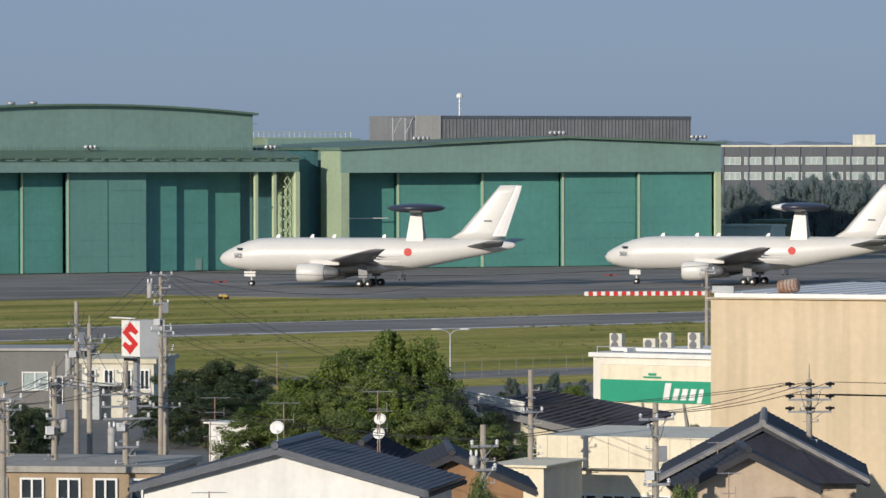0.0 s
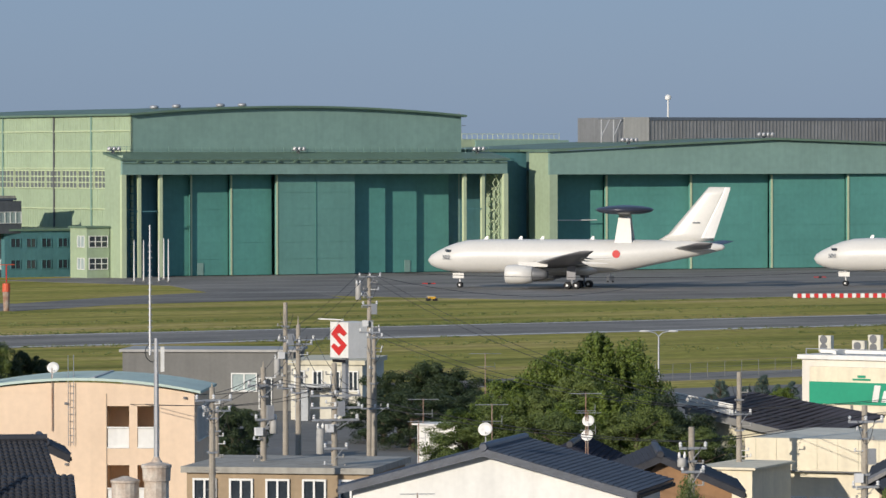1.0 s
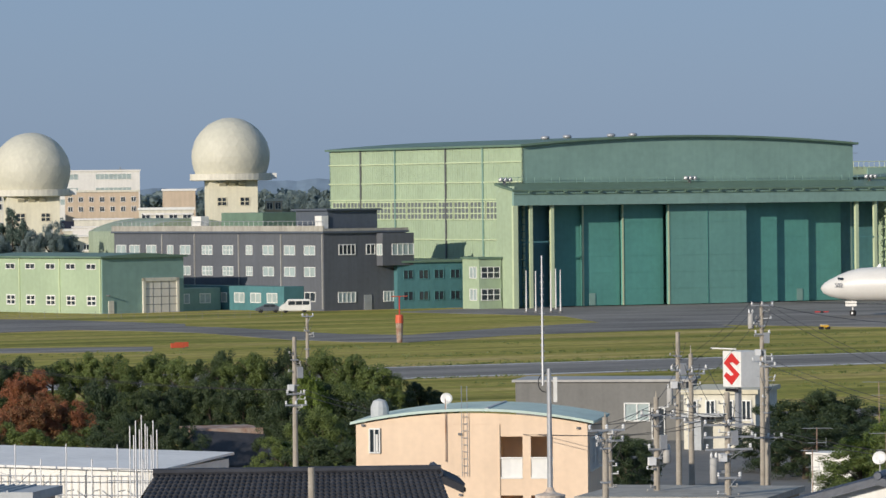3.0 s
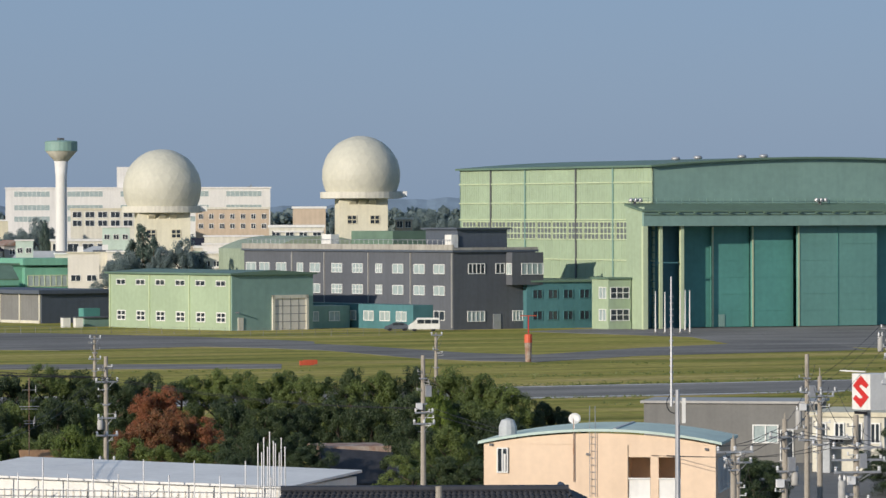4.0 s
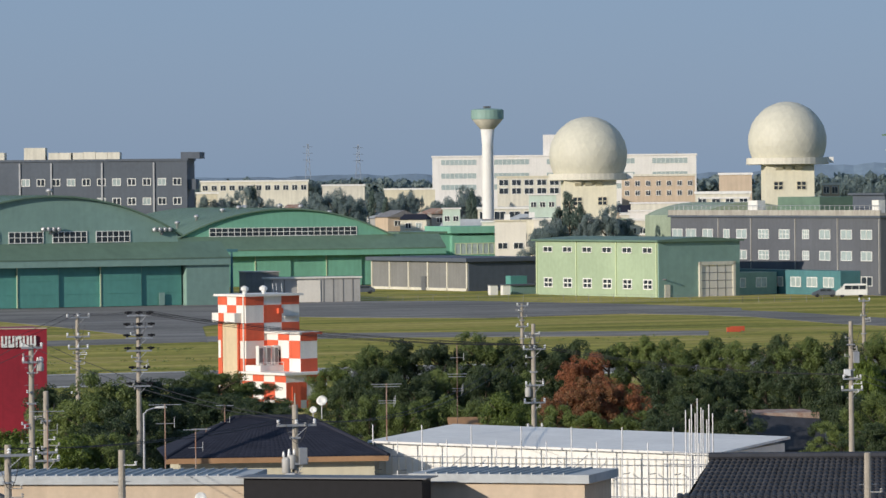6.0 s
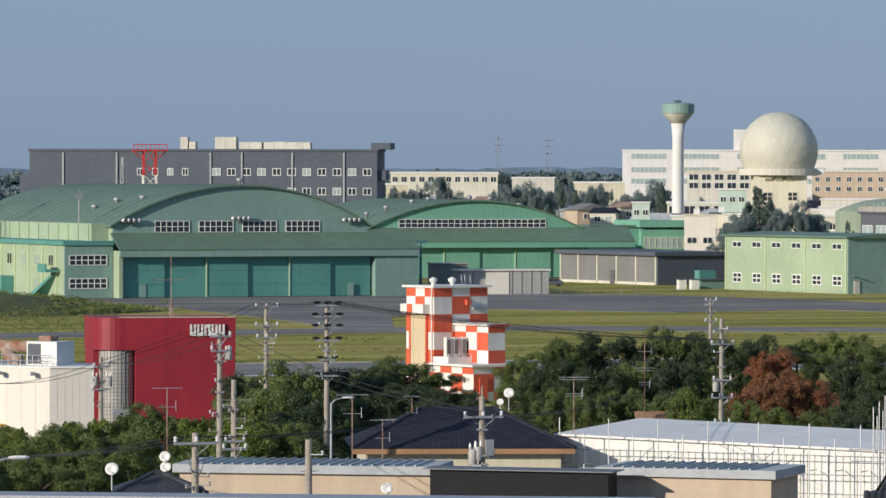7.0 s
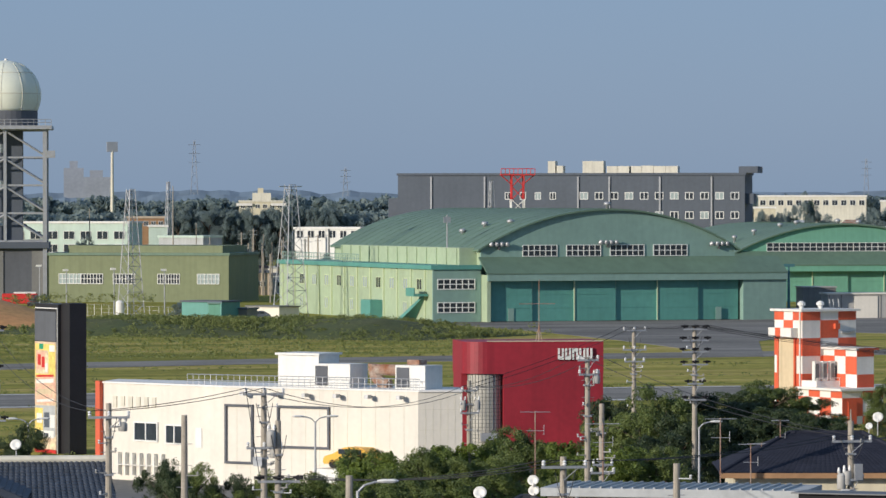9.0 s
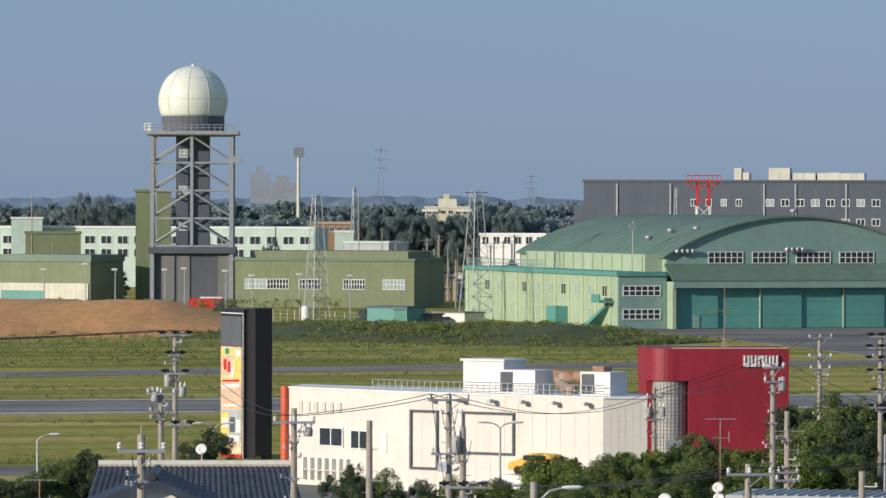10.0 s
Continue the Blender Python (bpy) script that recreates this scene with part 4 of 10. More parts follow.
    part("fin_badge", bm, M["slate"], f)
    part("fin_number", boxes((42.4, 43.6, -0.36, -0.3, 10.2, 10.4)), M["slate"], f, "dark serial number strip")
    # rotodome on two struts
    bm = bmesh.new()
    lathe(bm, [(0.4, 11.55), (2.6, 11.65), (4.1, 11.95), (4.57, 12.3), (4.2, 12.62), (2.6, 12.9), (0.4, 13.05)], 40, 31.6, 0)
    dome = smooth(part("rotodome", bm, M["rotodome"], T, "dark blue-grey saucer-shaped rotodome"))
    if white_sector:
        bm = bmesh.new()
        lathe(bm, [(0.4, 11.53), (2.6, 11.63), (4.12, 11.94), (4.6, 12.3), (4.22, 12.64), (2.6, 12.92), (0.4, 13.07)], 40, 31.6, 0)
        bmesh.ops.bisect_plane(bm, geom=bm.verts[:] + bm.edges[:] + bm.faces[:], plane_co=(30.2, 0, 12), plane_no=(1, -0.25, 0), clear_outer=True)
        smooth(part("dome_sector", bm, M["plane_bright"], dome, "white sector of the rotodome"))
    bm = bmesh.new()
    for s in (-1, 1):
        hexa(bm, [(30.2, s * 1.5, 7.0), (33.0, s * 1.5, 7.0), (33.0, s * 1.1, 7.0), (30.2, s * 1.1, 7.0), (30.8, s * 0.5, 11.7), (32.5, s * 0.5, 11.7), (32.5, s * 0.15, 11.7), (30.8, s * 0.15, 11.7)])
    part("rotodome_strut", bm, M["plane_white"], T, "white rotodome struts")
    for x, z in ((9, 7.72), (14.5, 7.72), (18, 7.72), (26, 7.72)):
        bm = bmesh.new()
        hexa(bm, [(x, -0.05, z - 0.1), (x + 0.7, -0.05, z - 0.1), (x + 0.7, 0.05, z - 0.1), (x, 0.05, z - 0.1), (x + 0.4, -0.04, z + 0.45), (x + 0.75, -0.04, z + 0.45), (x + 0.75, 0.04, z + 0.45), (x + 0.4, 0.04, z + 0.45)])
        part("blade_antenna", bm, M["plane_bright"], body)
    # roundel: a red disc
    bm = bmesh.new()
    for k, (r, o) in enumerate(((0.62, 0.02),)):
        lathe(bm, [(r, 0), (r, 0.03)], 24)
    bmesh.ops.rotate(bm, verts=bm.verts, matrix=Matrix.Rotation(radians(90), 3, "X"))
    bmesh.ops.translate(bm, verts=bm.verts, vec=(30.7, -2.46, 5.45))
    part("roundel", bm, M["red"], body, "red painted disc")
    letters(number, 0.95, body, pose(2.75, -2.02, 4.55, 90, 0, -18), M["slate"], "nose_number")
    # undercarriage
    bm = bmesh.new()
    rod(bm, (5.2, 0, 0.45), (5.0, 0, 2.9), 0.12)
    rod(bm, (5.1, -0.35, 0.46), (5.1, 0.35, 0.46), 0.08)
    ng = part("nose_gear", bm, M["plane_bright"], T, "white nose gear leg")
    part("gear_door", boxes((4.1, 5.9, -0.62, -0.56, 1.55, 2.35)), M["plane_white"], ng)
    for s in (-1, 1):
        wheel(ng, 5.15, s * 0.3, 0.47, 0.32)
    for s in (-1, 1):
        bm = bmesh.new()
        rod(bm, (24.2, s * 4.65, 0.6), (24.0, s * 4.4, 3.9), 0.2)
        rod(bm, (23.5, s * 4.65, 0.58), (24.9, s * 4.65, 0.58), 0.12)
        rod(bm, (24.2, s * 4.6, 1.6), (24.0, s * 2.4, 3.2), 0.1)
        mg = part("main_gear", bm, M["steel"], T, "main landing gear leg")
        part("gear_door", boxes((23.4, 24.8, s * 5.05 - 0.03, s * 5.05 + 0.03, 1.5, 3.6)), M["plane_grey"], mg)
        for x in (23.5, 24.9):
            for q in (-0.52, 0.52):
                wheel(mg, x, s * 4.65 + q, 0.58, 0.4)
    bm = bmesh.new()
    ring_loft(bm, [[(x, 2.6 * q * math.cos(2 * math.pi * i / 16), 3.0 + 0.95 * q * math.sin(2 * math.pi * i / 16)) for i in range(16)] for x, q in ((13.5, 0.1), (16, 0.8), (20, 1.0), (26, 1.0), (28.5, 0.2))])
    smooth(part("belly_fairing", bm, M["plane_white"], body))
    return T


airliner("502", (*(414.78, 633.25), 0), -47.0)
airliner("503", (*(469.70, 605.09), 0), -51.0, True)
for k, p in enumerate(((456.4, 642.3), (527.0, 628.9))):
    T = thing("fire_extinguisher_cart", "small dark wheeled service cart beside the aircraft", "cart", (*p, 0), 0, "service carts")
    part("tank", boxes((-0.5, 0.5, -0.4, 0.4, 0.3, 1.1)), M["steel_dark"], T)
    part("handle", boxes((-0.1, 0.1, -0.1, 0.1, 1.1, 1.6)), M["steel_dark"], T)
    for q in (-0.6, 0.45):
        part("wheel", boxes((q, q + 0.15, -0.15, 0.15, 0, 0.3)), M["rubber"], T)
for p in ((425.3, 649.1), (501.6, 644.6)):
    T = thing("tow_bar", "small red tow bar lying on the apron", "tow bar", (*p, 0), -25, "tow bars")
    part("bar", boxes((-1.1, 1.1, -0.08, 0.08, 0.12, 0.26)), M["red"], T)
    part("wheel", boxes((-0.2, 0.2, -0.3, 0.3, 0, 0.3)), M["rubber"], T)
T = thing("apron_cart", "small yellow ground cart on the grass edge", "cart", (*(375.9, 573.0), 0), -15)
part("body", boxes((-0.5, 0.5, -0.4, 0.4, 0.3, 0.62)), M["yellow"], T)
part("tray", boxes((-0.55, 0.3, -0.45, 0.45, 0.62, 0.7)), M["cream"], T)
part("wheel", boxes((-0.7, -0.3, -0.55, 0.55, 0, 0.4)), M["rubber"], T)
part("wheel", boxes((0.3, 0.7, -0.55, 0.55, 0, 0.4)), M["rubber"], T)
# red and white barrier at the apron edge
b0, b1 = (426.4, 554.2), (442.4, 545.0)
T = thing("barrier", "long row of red and white plastic barrier blocks", "barrier", (*b0, 0), math.degrees(math.atan2(b1[1] - b0[1], b1[0] - b0[0])))
bl = math.hypot(b1[0] - b0[0], b1[1] - b0[1])
nb = 30
for i in range(nb):
    a = bl * i / nb
    bm = bmesh.new()
    hexa(bm, [(a, 0, 0), (a + bl / nb - 0.04, 0, 0), (a + bl / nb - 0.04, 0.5, 0), (a, 0.5, 0), (a, 0.12, 0.62), (a + bl / nb - 0.04, 0.12, 0.62), (a + bl / nb - 0.04, 0.38, 0.62), (a, 0.38, 0.62)])
    part("barrier_block", bm, M["red"] if i % 2 else M["white"], T)


# ---- airfield buildings in the middle ----
def win_row(parent, F, us, z, w, h, cols=2, rows=1, pane="blind", bar=0.1, alt=None):
    for i, u in enumerate(us):
        window(parent, F, u, z, w, h, cols, rows, pane if not alt or i % alt else "glass", bar)


def operations_building():
    C = (377.58, 731.28)
    # own axes: x runs along the shaded front, y back along the lit side
    T = thing("operations_building", "three-storey charcoal grey operations building with rows of white windows", "building", (*C, 0), 8.0)
    h = 13.3
    part("wall", boxes((0, 17.5, 0, 66, 0, h)), M["charcoal"], T, "charcoal grey rendered wall")
    part("roof", boxes((-0.4, 17.9, -0.4, 66.4, h, h + 0.35)), M["slate"], T)
    F = face_map("left")
    zs = (1.6, 5.9, 9.6)
    us = [2.5, 8.5, 15, 21.5, 27.5, 34, 41, 46.5, 52, 57.5, 62]
    for k, z in enumerate(zs):
        for i, u in enumerate(us):
            if k == 0 and i in (3, 6, 8):
                continue
            window(T, F, u, z, 3.2 if i not in (3, 7) else 1.9, 1.55, 3 if i in (3, 4, 5) else 2, 1 + (i in (3, 4, 5)), "blind" if (i * 3 + k) % 3 else "glass", 0.11)
    for u in (0.2, 12.6, 25.6, 39.5, 50):
        bm = bmesh.new()
        fbox(bm, F, u, u + 0.18, 0, 0.2, 0.3, h - 0.2)
        part("downpipe", bm, M["zinc"], T)
    Ff = face_map("front")
    for x, z, w, c in ((3.0, 1.4, 3.6, 4), (12.6, 1.4, 2.8, 4), (3.2, 9.6, 3.4, 4), (9.0, 9.6, 1.8, 2)):
        window(T, Ff, x, z, w, 1.7, c, 1, "blind" if z < 3 else "glass", 0.14)
    part("door", boxes((8.4, 10.0, -0.12, 0, 0, 2.6)), M["steel"], T)
    bay = part("bay", boxes((11.2, 17.9, -1.8, -0.02, 7.6, h - 0.1)), M["charcoal"], T, "projecting upper bay with glazing")
    window(bay, lambda u, d, z: (u, -1.8 - d, z), 13.2, 9.4, 4.6, 1.9, 4, 1, "blind", 0.12)
    window(bay, lambda u, d, z: (11.2 - d, u, z), -1.7, 9.4, 1.5, 1.9, 2, 1, "blind", 0.12)
    hs = part("roof_house", boxes((2.0, 12.5, 1.5, 11, h + 0.35, h + 3.9)), M["slate"], T, "dark roof penthouse")
    part("roof_house_cap", boxes((1.4, 13.1, 0.9, 11.6, h + 3.9, h + 4.2)), M["slate"], hs)
    part("stair_head", boxes((0.5, 1.9, 1.2, 3.2, h + 0.35, h + 3.0)), M["white"], T, "small white stair head")
    part("stair_head", boxes((0.3, 2.0, 38, 41, h + 0.35, h + 3.0)), M["white"], T)
    part("roof_house", boxes((4.0, 14, 24, 37, h + 0.35, h + 3.6)), M["green_roof"], T, "dark green roof plant house")
    bm = bmesh.new()
    for i in range(44):
        rod(bm, (-0.1, 1.5 * i, h + 1.3), (-0.1, 1.5 * i, h + 2.1), 0.04, 4)
    rod(bm, (-0.1, 0, h + 2.1), (-0.1, 66, h + 2.1), 0.04, 4)
    part("railing", bm, M["steel"], T)
    part("parapet", boxes((-0.35, 0.0, -0.3, 66.3, h + 0.36, h + 1.3), (0.01, 17.8, -0.3, 0.0, h + 0.36, h + 0.8)), M["concrete"], T, "weathered concrete roof parapet")
    # low front block; the shadow over it is put into its dark teal walls
    lb = part("low_block", boxes((-4.2, -0.05, 6, 42, 0, 4.2)), M["teal_dark"], T, "low single-storey block in teal darkened for shade")
    win_row(lb, lambda u, d, z: (-4.2 - d, u, z), (8, 13, 18, 23.5, 31, 37), 1.4, 3.0, 1.6, 2, 1, "blind", 0.14)
    return T


operations_building()


def green_store():
    C = (342.54, 746.13)
    T = thing("store_building", "pale green two-storey store building with a roller door", "building", (*C, 0), 10.0)
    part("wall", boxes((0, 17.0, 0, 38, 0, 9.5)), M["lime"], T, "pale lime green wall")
    # slab over the end away from the sun; its darker green paints the shade
    part("front_wall", boxes((0.02, 17.05, -0.25, -0.02, 0, 9.5)), M["green"], T, "end wall in green darkened for shade")
    bm = bmesh.new()
    prism(bm, [(-0.6, 9.5), (17.6, 9.5), (17.6, 9.8), (8.5, 10.3), (-0.6, 9.8)], -0.8, 38.6)
    part("roof", bm, M["green_roof"], T)
    F = face_map("left")
    for i in range(6):
        u = 1.6 + i * 6.2
        window(T, F, u, 1.4, 2.6, 1.6, 2, 2, "glass", 0.2)
        window(T, F, u, 7.6, 2.8, 0.9, 2, 1, "glass", 0.14)
    for u in (0.1, 12.4, 24.8, 37.4):
        bm = bmesh.new()
        fbox(bm, F, u, u + 0.3, 0, 0.2, 0, 9.4)
        part("downpipe", bm, M["lime_pale"], T)
    door = part("roller_door", boxes((8.8, 15.4, -0.4, -0.26, 0, 5.4)), M["white_wall"], T, "pale roller door")
    bm = bmesh.new()
    for z in (1.35, 2.7, 4.05):
        box(bm, 8.8, 15.4, -0.44, -0.4, z, z + 0.1)
    for x in (10.4, 12.1, 13.8):
        box(bm, x, x + 0.1, -0.44, -0.4, 0, 5.4)
    part("door_seam", bm, M["greybrown"], door)
    part("door_frame", boxes((8.3, 8.8, -0.6, -0.26, 0, 6), (15.4, 15.9, -0.6, -0.26, 0, 6), (8.3, 15.9, -0.6, -0.26, 5.4, 6)), M["cream_pale"], T)
    part("door", boxes((1.2, 2.3, -0.4, -0.26, 0, 2.2)), M["cream_pale"], T)
    part("lamp_arm", boxes((0.8, 1.0, -1.2, -0.26, 3.0, 3.2)), M["steel_dark"], T)
    part("side_shed", boxes((17.2, 28.0, 4, 10, 0, 3.9)), M["green"], T, "low teal side building")
    for u in (19.0, 23.5):
        window(T, lambda a, d, z: (a, 4 - d, z), u, 1.3, 2.2, 1.6, 2, 1, "blind", 0.12)


green_store()


def grey_store():
    C = (336.03, 815.48)
    T = thing("store_building", "low grey-brown panelled store with a flat roof", "building", (*C, 0), 10.0)
    part("wall", boxes((0, 16, 0, 34, 0, 5.4)), M["greybrown"], T, "grey-brown panelled wall")
    part("front_wall", boxes((0.05, 16.05, -0.3, -0.02, 0, 5.4)), M["slate"], T, "dark slate end wall")
    part("roof", boxes((-0.9, 16.6, -0.9, 34.8, 5.4, 6.1)), M["slate"], T)
    F = face_map("left")
    for u in (0.0, 6.8, 13.6, 20.4, 27.2, 33.6):
        bm = bmesh.new()
        fbox(bm, F, u, u + 0.35, 0, 0.2, 0, 5.3)
        part("wall_post", bm, M["cream_pale"], T)
    bm = bmesh.new()
    fbox(bm, F, 0, 34, 0.0, 0.2, 0.0, 0.5)
    part("plinth", bm, M["cream_pale"], T)
    bm = bmesh.new()
    fbox(bm, F, 14.2, 15.8, 0.0, 0.3, 0, 2.6)
    part("door", bm, M["steel_dark"], T)


grey_store()
# tan sheds by the apron
T = thing("shed", "low tan corrugated shed beside the apron", "shed", (*(277.6, 760.6), 0), -6.0)
part("wall", boxes((0, 15.5, 0, 5, 0, 4.0)), M["zinc"], T)
part("roof", boxes((-0.3, 15.8, -0.3, 5.3, 4.0, 4.25)), M["white_wall"], T)
part("door", boxes((4.5, 8.5, -0.15, 0, 0, 3.7)), M["white_wall"], T)
for x in (0.1, 2.2, 9.0, 10.7, 12.4, 14.1):
    part("wall_rib", boxes((x, x + 0.12, -0.08, 0, 0, 3.9)), M["greybrown"], T)
T = thing("dark_shed", "low grey flat-roofed shed behind the tan shed", "shed", (*(287.21, 800.01), 0), -6.0)
part("wall", boxes((0, 6, 0, 5, 0, 4.4)), M["greybrown"], T)
part("roof", boxes((-0.2, 6.2, -0.2, 5.2, 4.4, 4.6)), M["zinc"], T)
for k, (p, w) in enumerate((((327.53, 784.36), 1.4), ((329.56, 783.51), 1.4))):
    T = thing("switch_cabinet", "small white equipment cabinet on the grass", "cabinet", (*p, 0), 0, "white cabinets")
    part("body", boxes((0, w, 0, 1.2, 0, 1.7)), M["white"], T)
    part("cap", boxes((-0.1, w + 0.1, -0.1, 1.3, 1.7, 1.85)), M["charcoal"], T)
T = thing("dark_shed", "low open-sided shelter with a dark roof", "shed", (*(332.89, 787.53), 0), 5.0)
part("wall", boxes((0, 5.5, 0, 3, 0, 1.5)), M["green"], T)
part("roof", boxes((-0.3, 5.8, -0.3, 3.3, 1.5, 1.75)), M["charcoal"], T)
part("tank", boxes((1.5, 4.8, 3.1, 5.0, 0, 3.2)), M["teal"], T)


def panel_van(loc, rz, body="white"):
    T = thing("van", "white high-roofed van parked by the building", "van", loc, rz)
    bm = bmesh.new()
    prism(bm, [(0, 0.35), (5.3, 0.35), (5.35, 1.2), (5.2, 2.2), (4.9, 2.3), (1.5, 2.3), (0.55, 1.25), (0.02, 1.05)], 0, 1.9)
    bmesh.ops.bevel(bm, geom=bm.edges[:], offset=0.09, segments=2, affect="EDGES")
    b = part("body", bm, M[body], T)
    part("side_window", boxes((1.45, 2.6, -0.03, 0.01, 1.35, 2.0), (2.7, 3.8, -0.03, 0.01, 1.35, 2.0), (3.9, 5.0, -0.03, 0.01, 1.35, 2.0)), M["glass"], b)
    bm = bmesh.new()
    hexa(bm, [(0.62, 0.2, 1.33), (0.62, 1.7, 1.33), (1.38, 1.6, 2.15), (1.38, 0.3, 2.15), (0.57, 0.2, 1.36), (0.57, 1.7, 1.36), (1.33, 1.6, 2.18), (1.33, 0.3, 2.18)])
    part("windscreen", bm, M["glass"], b)
    part("headlight", boxes((-0.03, 0.1, 0.1, 0.5, 0.75, 1.0), (-0.03, 0.1, 1.4, 1.8, 0.75, 1.0)), M["steel"], b)
    for x in (1.0, 4.2):
        for y in (0.02, 1.68):
            bm = bmesh.new()
            lathe(bm, [(0.2, -0.1), (0.34, -0.1), (0.36, 0), (0.34, 0.1), (0.2, 0.1)], 14)
            bmesh.ops.rotate(bm, verts=bm.verts, matrix=Matrix.Rotation(radians(90), 3, "X"))
            bmesh.ops.translate(bm, verts=bm.verts, vec=(x, y + 0.1, 0.36))
            part("wheel", bm, M["rubber"], T)
    return T


def car(loc, rz, paint, label):
    T = thing("car", label, "car", loc, rz)
    bm = bmesh.new()
    prism(bm, [(0, 0.3), (4.2, 0.3), (4.25, 0.85), (3.9, 0.95), (3.2, 1.45), (1.7, 1.48), (0.95, 0.98), (0.05, 0.8)], 0, 1.7)
    bmesh.ops.bevel(bm, geom=bm.edges[:], offset=0.08, segments=2, affect="EDGES")
    b = part("body", bm, M[paint], T)
    part("side_window", boxes((1.35, 2.3, -0.03, 0.01, 1.0, 1.36), (2.4, 3.2, -0.03, 0.01, 1.0, 1.36)), M["glass"], b)
    for x in (0.85, 3.4):
        for y in (0.1, 1.6):
            bm = bmesh.new()
            lathe(bm, [(0.18, -0.1), (0.3, -0.1), (0.32, 0), (0.3, 0.1), (0.18, 0.1)], 14)
            bmesh.ops.rotate(bm, verts=bm.verts, matrix=Matrix.Rotation(radians(90), 3, "X"))
            bmesh.ops.translate(bm, verts=bm.verts, vec=(x, y, 0.32))
            part("wheel", bm, M["rubber"], T)
    return T


panel_van((*(365.84, 724.92), 0), -22)
car((*(363.60, 729.40), 0), -20, "slate", "dark car parked beside the charcoal building")
car((*(181.38, 779.17), 0), -12, "slate", "dark car parked by the green sheds")
car((*(163.74, 935.78), 0), -12, "white", "white car parked by the olive buildings")
car((*(311.97, 812.14), 0), -12, "slate", "dark car parked behind the tan shed")

# windsock post, flagpoles, markers
T = thing("marker_post", "orange and cream marker post in the grass", "marker", (*(304.7, 568.2), 0))
bm = bmesh.new()
lathe(bm, [(0.55, 2.6), (0.5, 3.7), (0.3, 3.75)], 12)
part("drum", bm, M["orange"], T)
bm = bmesh.new()
lathe(bm, [(0.38, 0), (0.5, 2.6)], 12)
part("stand", bm, M["rust"], T)
T = thing("marker_light", "slim red obstruction light post by the taxiway", "marker", (*(376.0, 701.1), 0))
part("post", rods(((0, 0, 0), (0, 0, 3.0)), r=0.1), M["red"], T)
part("arm", boxes((-1.5, 1.5, -0.08, 0.08, 2.9, 3.05)), M["orange"], T)
for px, tall in (((394.8, 691.6), 7.0), ((396.1, 690.7), 6.9), ((398.2, 689.3), 7.0), ((399.5, 688.4), 7.1), ((406.5, 702.0), 7.0)):
    T = thing("flagpole", "slender bare white flagpole", "flagpole", (*px, 0), 0, "flagpoles")
    bm = bmesh.new()
    rod(bm, (0, 0, 0), (0, 0, tall), 0.14, 8, 0.08)
    part("pole", bm, M["white"], T)
    bm = bmesh.new()
    lathe(bm, [(0.35, 0), (0.3, 0.25)], 10)
    part("foot", bm, M["concrete_pad"], T)
for p in ((271.1, 567.1), (273.3, 570.6)):
    T = thing("runway_sign", "low orange airfield marker board", "sign", (*p, 0))
    part("board", boxes((-0.9, 1.1, -0.1, 0.1, 0.15, 0.75)), M["orange"], T)
    part("leg", boxes((-0.8, -0.7, -0.05, 0.05, 0, 0.15), (0.9, 1.0, -0.05, 0.05, 0, 0.15)), M["steel_dark"], T)


# ---- radomes and water tower ----
def radome(loc, r, zc, base_z, label, seed, tower_w):
    rnd = random.Random(seed)
    T = thing("radome", label, "radome", loc, -20.0)
    bm = bmesh.new()
    bmesh.ops.create_icosphere(bm, subdivisions=4, radius=r)
    for v in bm.verts:
        d = 1 + rnd.uniform(-0.005, 0.005)
        v.co = v.co * d + Vector((0, 0, zc))
    geom = bm.verts[:] + bm.edges[:] + bm.faces[:]
    bmesh.ops.bisect_plane(bm, geom=geom, plane_co=(0, 0, base_z), plane_no=(0, 0, -1), clear_outer=True)
    part("dome", bm, M["radome"], T, "cream faceted radome skin")
    bm = bmesh.new()
    rr = math.sqrt(max(1, r * r - (zc - base_z) ** 2))
    lathe(bm, [(rr + 0.4, base_z - 1.4), (rr + 1.2, base_z - 1.3), (rr + 1.2, base_z), (rr - 0.2, base_z + 0.05)], 40)
    part("gallery", bm, M["cream_pale"], T, "cream ring gallery")
    w = tower_w / 2
    tw = part("tower", boxes((-w, w, -w, w, 0, base_z - 1.4)), M["cream_light"], T, "cream concrete tower")
    F = lambda u, d, z: (u, -w - d, z)
    for u in (-w * 0.5, w * 0.45):
        window(tw, F, u - 0.9, base_z - 6.6, 1.9, 1.7, 2, 2, "glass", 0.16, "cream")
    for u in (-0.5, -0.1, 0.3):
        bm = bmesh.new()
        hexa(bm, [(w * u - 0.5, -w - 0.02, base_z - 2.6), (w * u + 0.9, -w - 0.02, base_z - 2.6), (w * u + 0.9, -w - 0.9, base_z - 1.9), (w * u - 0.5, -w - 0.9, base_z - 1.9), (w * u - 0.5, -w - 0.02, base_z - 1.5), (w * u + 0.9, -w - 0.02, base_z - 1.5), (w * u + 0.9, -w - 0.9, base_z - 1.5), (w * u - 0.5, -w - 0.9, base_z - 1.5)])
        part("bracket", bm, M["cream"], tw)
    part("balcony", boxes((rr * 0.7, rr + 1.9, -w * 0.6, w * 0.2, base_z - 1.1, base_z + 0.1)), M["white"], T)
    return T


